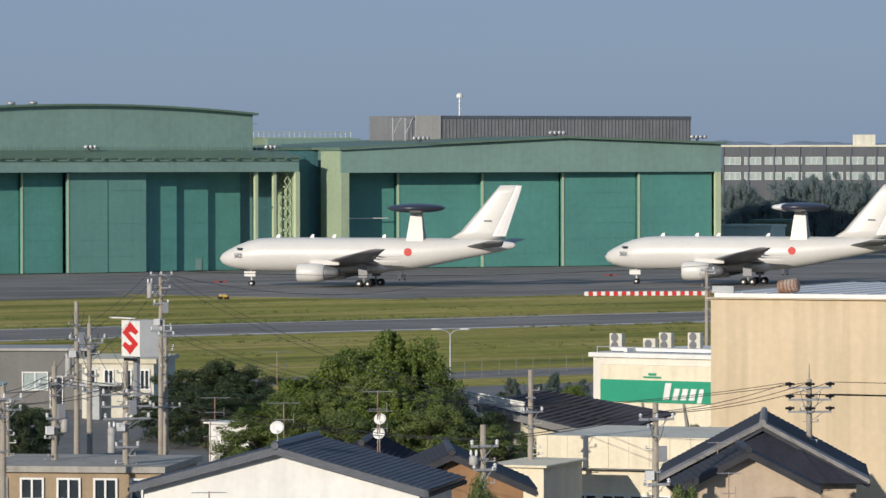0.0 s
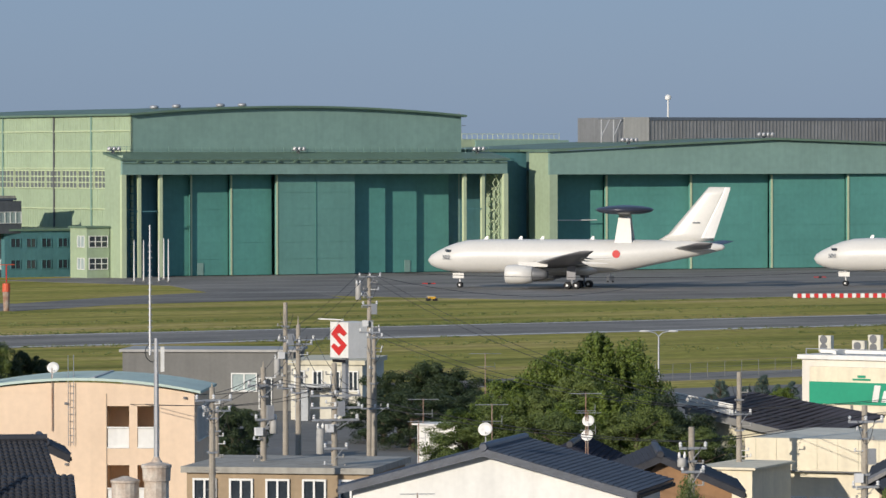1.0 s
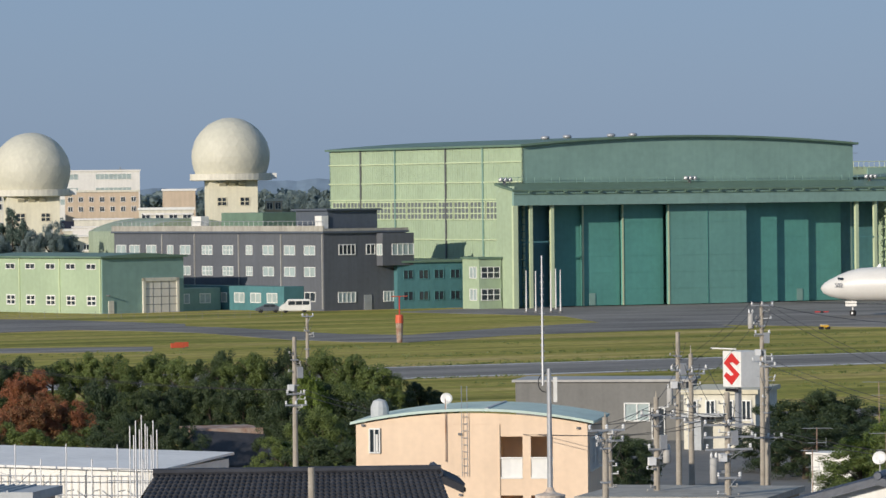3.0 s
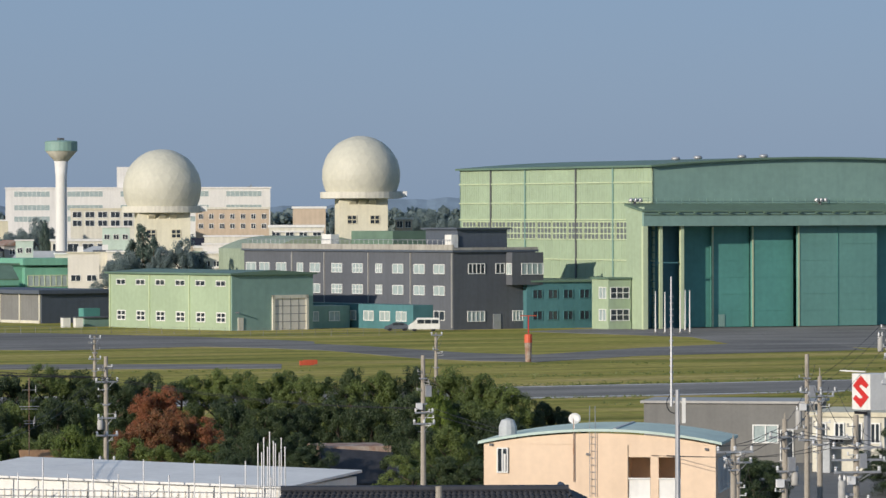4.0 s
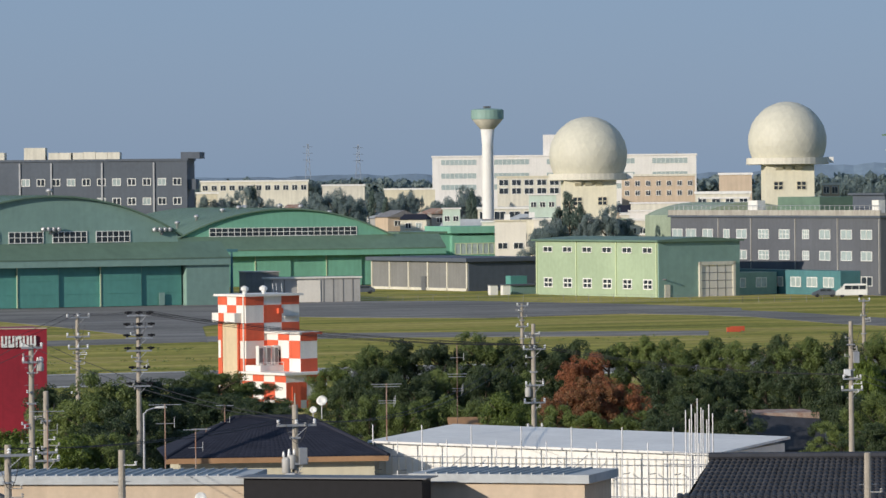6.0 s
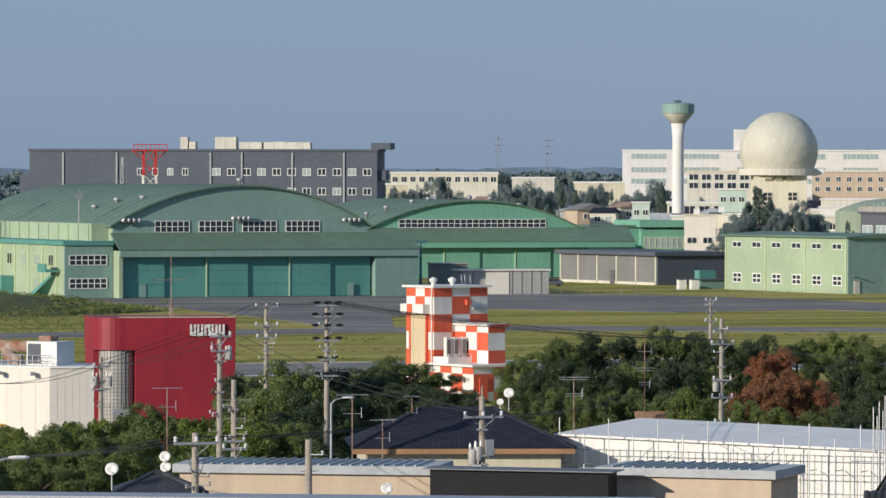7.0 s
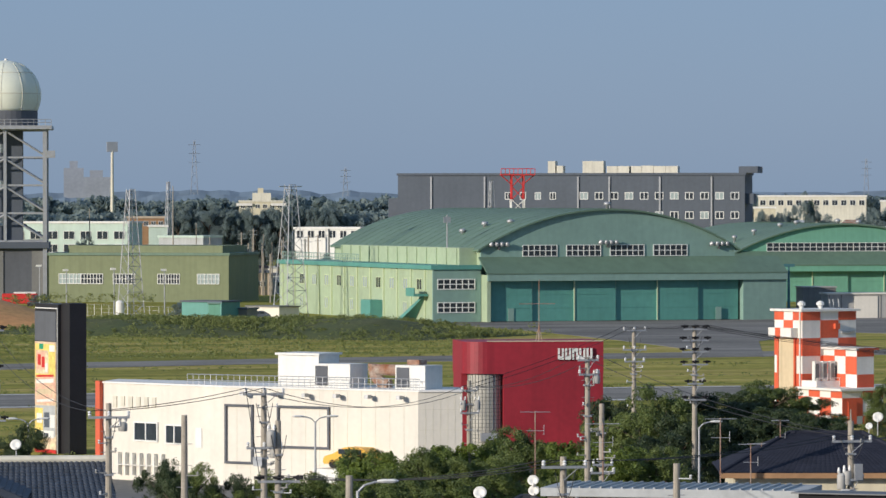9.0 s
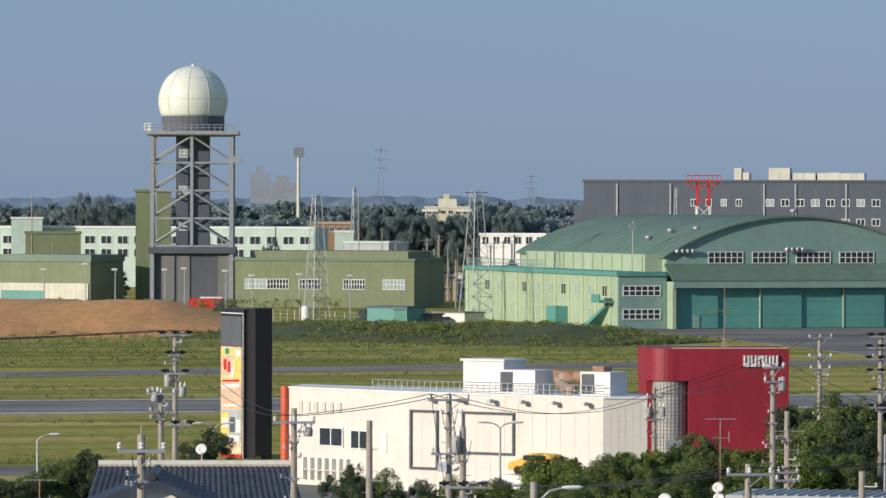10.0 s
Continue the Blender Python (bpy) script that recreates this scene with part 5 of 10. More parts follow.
radome((*(441.71, 897.16), 0), 8.15, 27.99, 24.46, "large cream radome on a square concrete tower", 1, 10.0)
radome((*(408.28, 923.80), 0), 8.2, 25.39, 21.59, "large weathered cream radome on a low tower", 2, 11.0)
T = thing("water_tower", "slender white water tower with a green tank", "water tower", (*(423.53, 1015.20), 0))
zt = 36.70
bm = bmesh.new()
lathe(bm, [(2.2, 0), (1.75, 3), (1.35, 12), (1.3, zt - 8), (1.6, zt - 4.6)], 20)
smooth(part("shaft", bm, M["white"], T, "white concrete shaft"))
bm = bmesh.new()
lathe(bm, [(1.6, zt - 4.6), (3.5, zt - 2.4), (3.6, zt - 2.2)], 24)
smooth(part("tank_base", bm, M["cream_pale"], T))
bm = bmesh.new()
lathe(bm, [(3.75, zt - 2.3), (3.75, zt - 0.2), (3.3, zt), (0.4, zt + 0.25)], 24)
part("tank", bm, M["green"], T, "grey-green tank ring")
part("hatch", boxes((-0.8, 0.6, -0.5, 0.5, zt + 0.1, zt + 0.7)), M["steel_dark"], T)


def lattice_radar_tower():
    A, B = (160.16, 931.33), (176.36, 933.49)
    L = math.hypot(B[0] - A[0], B[1] - A[1])
    T = thing("radar_tower", "tall steel lattice radar tower with an ivory radome on top", "radar tower", (*A, 0), -12.0)
    zd, zp = 11.99, 33.85
    for x in (0.4, L - 0.4):
        for y in (0.4, L - 0.4):
            part("leg", boxes((x - 0.4, x + 0.4, y - 0.4, y + 0.4, 0, zp)), M["steel"], T, "grey steel corner leg")
    part("leg", boxes((L / 2 - 0.3, L / 2 + 0.3, -0.0, 0.6, zd, zp)), M["steel"], T)
    n = 4
    bm = bmesh.new()
    for k in range(n + 1):
        z = zd + (zp - zd) * k / n
        for y in (0.4, L - 0.4):
            box(bm, 0.8, L - 0.8, y - 0.2, y + 0.2, z - 0.25, z + 0.1)
        for x in (0.4, L - 0.4):
            box(bm, x - 0.2, x + 0.2, 0.8, L - 0.8, z - 0.25, z + 0.1)
    part("beam", bm, M["steel"], T)
    for k in range(n):
        z0, z1 = zd + (zp - zd) * k / n, zd + (zp - zd) * (k + 1) / n
        for p in (0.4, L - 0.4):
            for q in (0.4, L - 0.4):
                part("brace", rods(((q, p, z0 + 0.3), (L / 2, p, z1 - 0.3)), r=0.22), M["steel"], T)
                part("brace", rods(((p, q, z0 + 0.3), (p, L / 2, z1 - 0.3)), r=0.2), M["steel"], T)
    core = part("stair_shaft", boxes((L * 0.3, L * 0.7, L * 0.35, L * 0.75, 0, zp)), M["slate"], T, "dark stair shaft")
    for k in range(3):
        window(core, lambda u, d, z: (u, L * 0.35 - d, z), L * 0.34, zd + 3 + k * 7.2, 2.0, 1.5, 2, 2, "blind", 0.14)
    part("base_room", boxes((0.1, L - 0.1, 0.9, L - 0.9, 0, zd - 1.5)), M["charcoal"], T, "dark grey ground-floor room")
    part("base_deck", boxes((-0.4, L + 0.4, -0.4, L + 0.4, zd - 1.5, zd - 0.3)), M["slate"], T)
    for x in (2.4, 5.4, L - 3):
        part("base_panel", boxes((x, x + 2.4, 0.7, 0.9, 0.3, zd - 2)), M["greybrown"], T)
    part("platform", boxes((-1.0, L + 1.0, -1.0, L + 1.0, zp, zp + 0.7)), M["steel"], T)
    bm = bmesh.new()
    for i in range(17):
        x = -0.9 + (L + 1.8) * i / 16
        rod(bm, (x, -0.9, zp + 0.7), (x, -0.9, zp + 1.9), 0.05, 4)
    rod(bm, (-0.9, -0.9, zp + 1.9), (L + 0.9, -0.9, zp + 1.9), 0.06, 4)
    rod(bm, (-0.9, -0.9, zp + 1.3), (L + 0.9, -0.9, zp + 1.3), 0.06, 4)
    part("railing", bm, M["steel"], T)
    part("cabinet", boxes((-1.2, 0.2, -0.8, 0.6, zp + 0.7, zp + 2.2)), M["white"], T)
    part("side_balcony", boxes((L, L + 1.6, 0, 2.4, zp - 5.6, zp - 4.2)), M["steel"], T)
    r, zc = 6.9, 40.64
    bm = bmesh.new()
    zb = zp + 3.6
    prof = []
    a0 = -math.asin(min(0.95, (zc - zb) / r))
    for i in range(22):
        a = a0 + (math.pi / 2 - a0) * i / 21
        prof.append((max(0.05, r * math.cos(a)), zc + r * math.sin(a)))
    lathe(bm, prof, 40, L / 2, L / 2)
    dome = smooth(part("dome", bm, M["radome_pale"], T, "smooth ivory radome"))
    bm = bmesh.new()
    for z in (zc + 0.3, zc + 4.4):
        rr = math.sqrt(r * r - (z - zc) ** 2) + 0.03
        lathe(bm, [(rr, z - 0.08), (rr + 0.02, z), (rr, z + 0.08)], 40, L / 2, L / 2)
    for k in range(10):
        t = math.pi * 2 * k / 10 + 0.2
        pts = [(r + 0.03) * Vector((math.cos(a) * math.cos(t), math.cos(a) * math.sin(t), math.sin(a))) for a in [a0 + (1.15 - a0) * i / 10 for i in range(11)]]
        for p, q in zip(pts, pts[1:]):
            rod(bm, (p.x + L / 2, p.y + L / 2, p.z + zc), (q.x + L / 2, q.y + L / 2, q.z + zc), 0.05, 4)
    part("dome_seam", bm, M["cream_pale"], dome)
    bm = bmesh.new()
    rb = r * math.cos(a0)
    lathe(bm, [(rb + 0.1, zp + 0.7), (rb + 0.1, zb + 0.1), (rb - 0.3, zb + 0.15)], 36, L / 2, L / 2)
    part("dome_ring", bm, M["charcoal"], T, "dark grey radome base ring")
    bm = bmesh.new()
    lathe(bm, [(0.35, zc + r - 0.1), (0.3, zc + r + 0.35), (0.05, zc + r + 0.4)], 10, L / 2, L / 2)
    part("cap", bm, M["white"], T)


lattice_radar_tower()


# ---- blocks further back ----
def block(label, A, B, depth, material, rows=(), cols=8, pane="glass", cat="building", name="office_building", cap="white", wh=1.5, ww=None, cap_h=0.5, turn=0.0, side=None):
    """A plain building; rows are the heights of its window bands."""
    loc, rz, L, H = site(A, B)
    T = thing(name, label, cat, loc, rz + turn)
    part("wall", boxes((0, L, 0, depth, 0, H)), M[material], T)
    part("roof_edge", boxes((-0.25, L + 0.25, -0.25, depth + 0.25, H, H + cap_h)), M[cap], T)
    F = face_map("front")
    for z in rows:
        w = ww or L / cols * 0.6
        for i in range(cols):
            u = L * (i + 0.5) / cols - w / 2
            window(T, F, u, z, w, wh, max(2, int(w / 1.3)), 1, pane, 0.1)
    return T, L, H


# dark headquarters block behind the arched hangars
T, L, H = block("long dark slate-grey office block with small white windows and rooftop units", (270.44, 1014.58, 24.98), (339.66, 983.17, 25.53), 18, "slate", cap="slate", name="headquarters_building")
F = face_map("front")
for k, z in enumerate((H - 5.2, H - 9.4, H - 13.4)):
    for i in range(17):
        u = L * (0.26 + 0.735 * (i + 0.2) / 17)
        if (i * 7 + k * 3) % 5 == 0 and i < 9:
            continue
        window(T, F, u, z, 1.7 if i > 5 else 1.2, 1.45, 2, 1, "glass" if (i + k) % 3 else "blind", 0.15)
for f in (0.095, 0.25, 0.52, 0.61, 0.755, 0.903):
    part("downpipe", boxes((L * f, L * f + 0.35, -0.3, -0.02, 0, H - 0.3)), M["steel"], T)
part("end_tower", boxes((L - 1.5, L + 2.6, 2, 14, H + 0.5, H + 1.9)), M["slate"], T)
for z in (H - 4.0, H - 11.0):
    part("end_balcony", boxes((L, L + 1.8, 1, 8, z - 2.2, z)), M["slate"], T)
part("end_wing", boxes((-2.8, -0.05, 4, 12, 0, H - 5)), M["slate"], T)
for f, w, h in ((0.43, 1.6, 2.6), (0.455, 1.4, 1.6), (0.53, 4.6, 2.6), (0.60, 2.4, 1.5), (0.63, 2.6, 1.5), (0.67, 2.4, 1.5), (0.70, 2.6, 1.6), (0.735, 2.6, 1.5), (0.77, 2.6, 1.5)):
    part("roof_unit", boxes((L * f, L * f + w, 3, 7, H + 0.5, H + 0.5 + h)), M["cream_pale"], T, "pale rooftop air unit")
# red and white lattice gantry in front of it
T = thing("lattice_mast", "short red and white steel lattice mast with a wide head", "mast", (*(270.25, 921.18), 0), -10)
zt = 25.04
for k in range(5):
    z0, z1 = zt * k / 5, zt * (k + 1) / 5
    w = 1.3 if k < 4 else 1.2
    bm = bmesh.new()
    for sx in (-w, w):
        for sy in (-w, w):
            rod(bm, (sx, sy, z0), (sx, sy, z1), 0.12, 5)
    for q in (0, 1):
        a, b = z0 + (z1 - z0) * q / 2, z0 + (z1 - z0) * (q + 1) / 2
        rod(bm, (-w, -w, a), (w, -w, b), 0.08, 4)
        rod(bm, (w, -w, a), (-w, -w, b), 0.08, 4)
        rod(bm, (-w, -w, a), (-w, w, b), 0.08, 4)
    part("mast_section", bm, M["white"] if k == 3 else M["red"], T)
bm = boxes((-3.4, 3.4, -1.3, 1.3, zt - 0.2, zt))
for i in range(9):
    rod(bm, (-3.4 + 0.85 * i, -1.3, zt), (-3.4 + 0.85 * i, -1.3, zt + 1.1), 0.07, 4)
rod(bm, (-3.4, -1.3, zt + 1.1), (3.4, -1.3, zt + 1.1), 0.08, 4)
rod(bm, (-3.3, 0, zt - 0.2), (-1.2, 0, zt - 2.0), 0.1, 4)
rod(bm, (3.3, 0, zt - 0.2), (1.2, 0, zt - 2.0), 0.1, 4)
part("head_platform", bm, M["red"], T, "red railed head platform")

# low cream works behind the green store
rnd = random.Random(33)
lo_z, hi_z = 9.13, 12.55
for i in range(17):
    az = radians(23.132 - (784 - (700 + i * 23)) / 8500 * 57.2958)
    D = rnd.uniform(945, 985)
    w, h = rnd.uniform(3, 8), rnd.uniform(lo_z, hi_z)
    A = (D * math.sin(az), D * math.cos(az), h)
    B = (A[0] + w * math.cos(az), A[1] - w * math.sin(az), h)
    T, L, H = block("low %s works building behind the green store" % ("cream", "white", "pale grey")[i % 3], A, B, 5, ("cream_pale", "white_wall", "greybrown")[i % 3], (h * 0.55,), 2, cap=("white", "cream", "roof_sage", "slate")[i % 4], name="works_building", wh=1.2, cap_h=0.3)
    if i % 2:
        part("roof_unit", boxes((L * 0.3, L * 0.3 + 1.2, 1, 2.4, H + 0.3, H + 1.4)), M["white"], T, "pale rooftop air unit")

# small works and poles in the gap beside the olive workshop
rnd = random.Random(21)
for i in range(13):
    az = radians(13.25 + (742 + i * 19 - 784) / 8500 * 57.2958)
    D = rnd.uniform(985, 1120)
    w, h = rnd.uniform(4, 9), rnd.uniform(3.0, 5.6)
    A = (D * math.sin(az), D * math.cos(az), h)
    B = (A[0] + w * math.cos(az), A[1] - w * math.sin(az), h)
    block("small low %s workshop beyond the airfield fence" % ("tan", "grey", "white", "blue-grey")[i % 4], A, B, 6, ("tan_wall", "grey_wall", "white_wall", "roof_blue")[i % 4], (h * 0.4,), 2, cap=("slate", "tile_navy", "roof_blue")[i % 3], name="small_workshop", wh=1.0)
for i in range(17):
    az = radians(13.25 + (738 + i * 14 + rnd.uniform(-5, 5) - 784) / 8500 * 57.2958)
    D = rnd.uniform(930, 1100)
    h = rnd.uniform(9, 14)
    T = thing("power_pole", "distant concrete power pole with short crossarms", "pole", (D * math.sin(az), D * math.cos(az), 0), rnd.uniform(-30, 30), "distant power poles")
    part("shaft", rods(((0, 0, 0), (0, 0, h)), r=0.16, seg=6), M["pole"], T)
    for z in (0.5, 1.4):
        part("crossarm", boxes((-0.9, 0.9, -0.06, 0.06, h - z, h - z + 0.12)), M["steel"], T)

# white hospital-like block behind the radomes
T, L, H = block("long white horizontal office block with ribbon windows", (561.51, 1390.94, 28.02), (637.01, 1358.02, 27.69), 22, "white_hazed", (25.39, 21.16, 17.63), 5, "blind", cap="white_hazed", wh=1.7, ww=11)
part("roof_tower", boxes((L * 0.42, L * 0.56, 2, 12, H + 0.5, H + 6.8)), M["white_hazed"], T)
T, L, H = block("pinkish grey round-windowed block behind the radome", (484.46, 1075.96, 21.41), (500.84, 1068.44, 20.78), 18, "tan_wall", (18.74, 16.38), 7, "glass", cap="cream_pale", wh=1.2, ww=1.1)
T, L, H = block("cream plant building with balconies and pipes", (448.72, 1069.70, 20.96), (462.77, 1063.69, 20.90), 16, "cream_pale", (17.11, 19.15), 5, "glass", cap="cream", wh=1.4, ww=2.2)
T, L, H = block("long low cream factory building with a window row", (432.79, 1043.83, 13.64), (452.00, 1035.66, 13.56), 20, "cream_pale", (11.07,), 6, "glass", cap="white", wh=2.0, ww=2.6)
block("pale cream low building with long eaves", (434.82, 966.71, 12.66), (448.76, 960.32, 12.23), 14, "cream_pale", (10.02,), 8, "glass", cap="white", wh=1.0)
block("small cream block beside the radome tower", (493.24, 1038.85, 21.41), (500.31, 1035.47, 20.98), 12, "tan_wall", (), cap="white")
block("low white terrace building by the radome", (407.46, 869.24, 17.25), (417.33, 864.54, 17.21), 12, "cream_pale", (15.54,), 4, cap="white", wh=1.0)
block("small lilac-grey annex beside the radome tower", (452.57, 902.93, 18.79), (455.74, 901.33, 18.53), 10, "tan_wall", (17.00,), 2, cap="white", wh=1.4, ww=1.2)
# green barrel roof behind the operations building
T = thing("barrel_roof_hall", "low hall with a pale green barrel roof", "hall", (*(394.91, 841.99), 0), -2)
Lr, ze, zc2 = 22.0, 13.18, 15.65
bm = bmesh.new()
up = arc_roof(0, Lr, ze, zc2, 16)
prism(bm, [(0, 0)] + up + [(Lr, 0)], 0, 26)
part("body", bm, M["roof_sage"], T)
# cluster of low houses and works far left of the water tower
rnd = random.Random(5)
mats_far = ["cream_pale", "white", "white_wall", "tan_wall", "grey_wall", "roof_blue"]
for i in range(46):
    px = 205 + i * 10.8
    D = rnd.uniform(1120, 1500)
    az = radians(23.132 - (784 - px) / 8500 * 57.2958)
    w, h = rnd.uniform(7, 20), rnd.uniform(4.5, 9.5)
    A = (D * math.sin(az), D * math.cos(az), h)
    B = (A[0] + w * math.cos(az), A[1] - w * math.sin(az), h)
    T, L, H = block("distant low %s building among trees" % ("cream", "white", "pale", "tan", "grey", "blue-roofed")[i % 6], A, B, rnd.uniform(6, 12), mats_far[i % 6], (h * 0.45,) if i % 2 else (), rnd.randint(3, 6), cap=("roof_blue", "white", "tile_black")[i % 3], name="distant_building", wh=1.1)
block("long white low factory with a flat roof far off", (493.80, 1416.39, 20.93), (525.31, 1405.01, 20.62), 20, "cream_pale", (18.13,), 12, cap="white", wh=1.6, name="factory")
block("small cream gabled factory far off", (410.39, 1180.71, 17.98), (415.66, 1178.87, 17.25), 14, "cream", (), cap="white", name="factory")
block("pale cream factory among trees far off", (494.14, 1309.89, 19.27), (505.66, 1305.49, 19.28), 14, "cream_pale", (), cap="white", name="factory")
block("cream factory with a pale roof far off", (529.27, 1349.95, 18.07), (543.50, 1344.29, 17.75), 14, "cream", (), cap="white", name="factory")
# ---- houses and trees of the town behind the base ----
def far_house(az, D, w, top, wall, roof, gable):
    """A small gabled house seen over the hangars."""
    a = radians(az)
    T = thing("distant_house", "small %s house with a %s roof in the town" % (("cream", "white", "grey", "tan")[("cream_pale", "white_hazed", "zinc", "tan_wall").index(wall)], {"tile_grey": "grey tiled", "tile_navy": "dark tiled", "roof_blue": "pale blue sheet", "rust": "brown"}[roof]), "house", (D * math.sin(a), D * math.cos(a), 0), -az + gable, "town houses")
    h = top - w * 0.2
    part("wall", boxes((-w / 2, w / 2, 0, 7, 0, h)), M[wall], T)
    bm = bmesh.new()
    if gable > 0:
        prism(bm, [(-w / 2 - 0.4, h), (w / 2 + 0.4, h), (0, top)], -0.4, 7.4)
    else:
        hexa(bm, [(-w / 2 - 0.4, -0.5, h), (w / 2 + 0.4, -0.5, h), (w / 2 + 0.4, 7.5, h), (-w / 2 - 0.4, 7.5, h), (-w / 2 + 0.6, 3.3, top), (w / 2 - 0.6, 3.3, top), (w / 2 - 0.6, 3.7, top), (-w / 2 + 0.6, 3.7, top)])
    part("roof", bm, M[roof], T)
    window(T, face_map("front"), -w * 0.3, h - 2.0, w * 0.22, 1.2, 2, 1, "glass", 0.12)
    window(T, face_map("front"), w * 0.1, h - 2.0, w * 0.22, 1.2, 2, 1, "blind", 0.12)


rh = random.Random(17)
for i in range(64):
    az = 18.9 + 11.0 * (i + rh.random()) / 64
    D = rh.uniform(1045, 1230)
    far_house(az, D, rh.uniform(6, 12), rh.uniform(8.5, 13.5) + (D - 1045) * 0.012, ("cream_pale", "white_hazed", "zinc", "tan_wall")[i % 4], ("tile_grey", "tile_navy", "tile_grey", "rust", "roof_blue")[i % 5], 25 if i % 3 == 0 else -8)
for i in range(30):
    az = 14.2 + 2.6 * rh.random()
    D = rh.uniform(1000, 1200)
    far_house(az, D, rh.uniform(5, 9), rh.uniform(4.5, 8.5), ("cream_pale", "white_hazed", "zinc", "tan_wall")[i % 4], ("tile_grey", "tile_navy", "rust", "roof_blue")[i % 4], 20 if i % 3 == 0 else -8)

block("small mint green plant block with a flat roof", (387.54, 954.31, 14.28), (391.01, 952.9, 14.26), 8, "roof_mint", (11.7,), 2, cap="white_hazed", name="works_building", wh=1.1, cap_h=0.3)
block("pale mint roof hut on the works", (408.57, 956.38, 17.08), (413.96, 954.06, 17.05), 8, "roof_mint", (14.5,), 3, cap="white_hazed", name="works_building", wh=1.1, cap_h=0.3)
block("long low cream hall with a railed roof", (406.04, 897.42, 15.29), (416.99, 892.38, 15.24), 10, "cream_pale", (12.7,), 6, cap="white_hazed", name="works_building", wh=1.1, cap_h=0.3)
block("low pale hall with a dark eave", (401.6, 888.45, 13.74), (412.75, 883.32, 13.69), 8, "white_hazed", (11.1,), 6, cap="white_hazed", name="works_building", wh=1.1, cap_h=0.3)
block("low white hall beside the green store", (393.36, 870.23, 12.07), (401.53, 866.49, 12.03), 8, "cream_pale", (9.5,), 5, cap="white_hazed", name="works_building", wh=1.1, cap_h=0.3)
block("cream wing beside the radome tower", (408.46, 868.77, 16.26), (416.92, 864.74, 16.22), 8, "cream_pale", (13.7,), 5, cap="white_hazed", name="works_building", wh=1.1, cap_h=0.3)
block("pale block behind the grey parapet", (390.78, 766.09, 15.53), (394.74, 764.06, 15.51), 6, "cream_pale", (12.9,), 2, cap="white_hazed", name="works_building", wh=1.1, cap_h=0.3)
# west side: mint and olive buildings
T, L, H = block("long mint green two-storey building with many windows", (163.81, 1168.57, 14.35), (235.36, 1135.87, 14.21), 16, "roof_mint", (10.51, 7.34), 19, "glass", cap="white", wh=1.9, ww=2.6, name="barracks_building")
block("mint stair tower with a flat roof", (165.12, 1158.29, 16.46), (172.56, 1157.21, 16.48), 8, "roof_mint", (), cap="white", name="stair_tower")
block("low brown gabled hall behind", (247.53, 1194.63, 15.49), (256.65, 1192.70, 15.08), 14, "brown_wall", (13.35,), 5, cap="tan_wall", wh=1.2, name="hall")
block("small mint green block with flat roof", (238.23, 1125.05, 13.46), (242.59, 1124.12, 13.47), 8, "roof_mint", (), cap="white", name="hut")
block("low pale blue roofed hall", (232.25, 1085.43, 11.35), (241.10, 1078.38, 11.15), 10, "roof_blue", (), cap="roof_mint", name="hall")
T, L, H = block("large olive green hangar-like workshop with window rows", (175.74, 928.52, 9.03), (208.85, 911.38, 9.22), 24, "olive", (), cap="green_roof", name="workshop")
for u0, c, pn in ((3.0, 6, "blind"), (7.5, 7, "glass"), (14, 7, "glass"), (23, 8, "glass"), (31, 6, "blind")):
    window(T, face_map("front"), u0, 3.6, 4.4, 1.9, c, 2, pn, 0.12)
part("roof_step", boxes((4, L - 2, 3, 22, H + 0.5, H + 1.9)), M["olive"], T, "raised olive upper wall")
T, L, H = block("tall narrow olive green building", (164.04, 971.24, 22.63), (171.21, 970.01, 22.65), 18, "olive", (), cap="olive", name="drying_tower")
T, L, H = block("low olive and white depot with teal doors", (135.36, 965.56, 8.59), (151.82, 952.98, 8.51), 14, "olive", (), cap="green_roof", name="depot", cap_h=1.4)
part("lower_wall", boxes((0, L - 0.4, -0.3, -0.02, 0, 4.2)), M["cream_pale"], T, "white lower wall")
part("door", boxes((0.5, L * 0.5, -0.5, -0.31, 0, 2.7)), M["teal"], T)
block("small olive roof house", (144.02, 989.57, 13.94), (155.35, 987.86, 13.96), 8, "olive", (), cap="olive", name="roof_house")
T, L, H = block("small bright green shed by the fence", (168.95, 771.72, 3.16), (174.19, 765.43, 3.28), 5, "teal", (), cap="slate", name="shed", cap_h=0.25)
T, L, H = block("small green hut by the fence", (169.93, 756.14, 3.22), (171.79, 755.72, 3.22), 3, "arch2_green", (), cap="green", name="shed", cap_h=0.2)
T, L, H = block("low grey garage by the green shed", (175.30, 770.30, 1.97), (178.92, 767.42, 2.02), 4, "greybrown", (), cap="slate", name="garage", cap_h=0.25)
T, L, H = block("low white carport with an open front", (185.05, 793.71, 1.89), (189.21, 787.59, 1.82), 5, "white_wall", (), cap="greybrown", name="carport", cap_h=0.2)
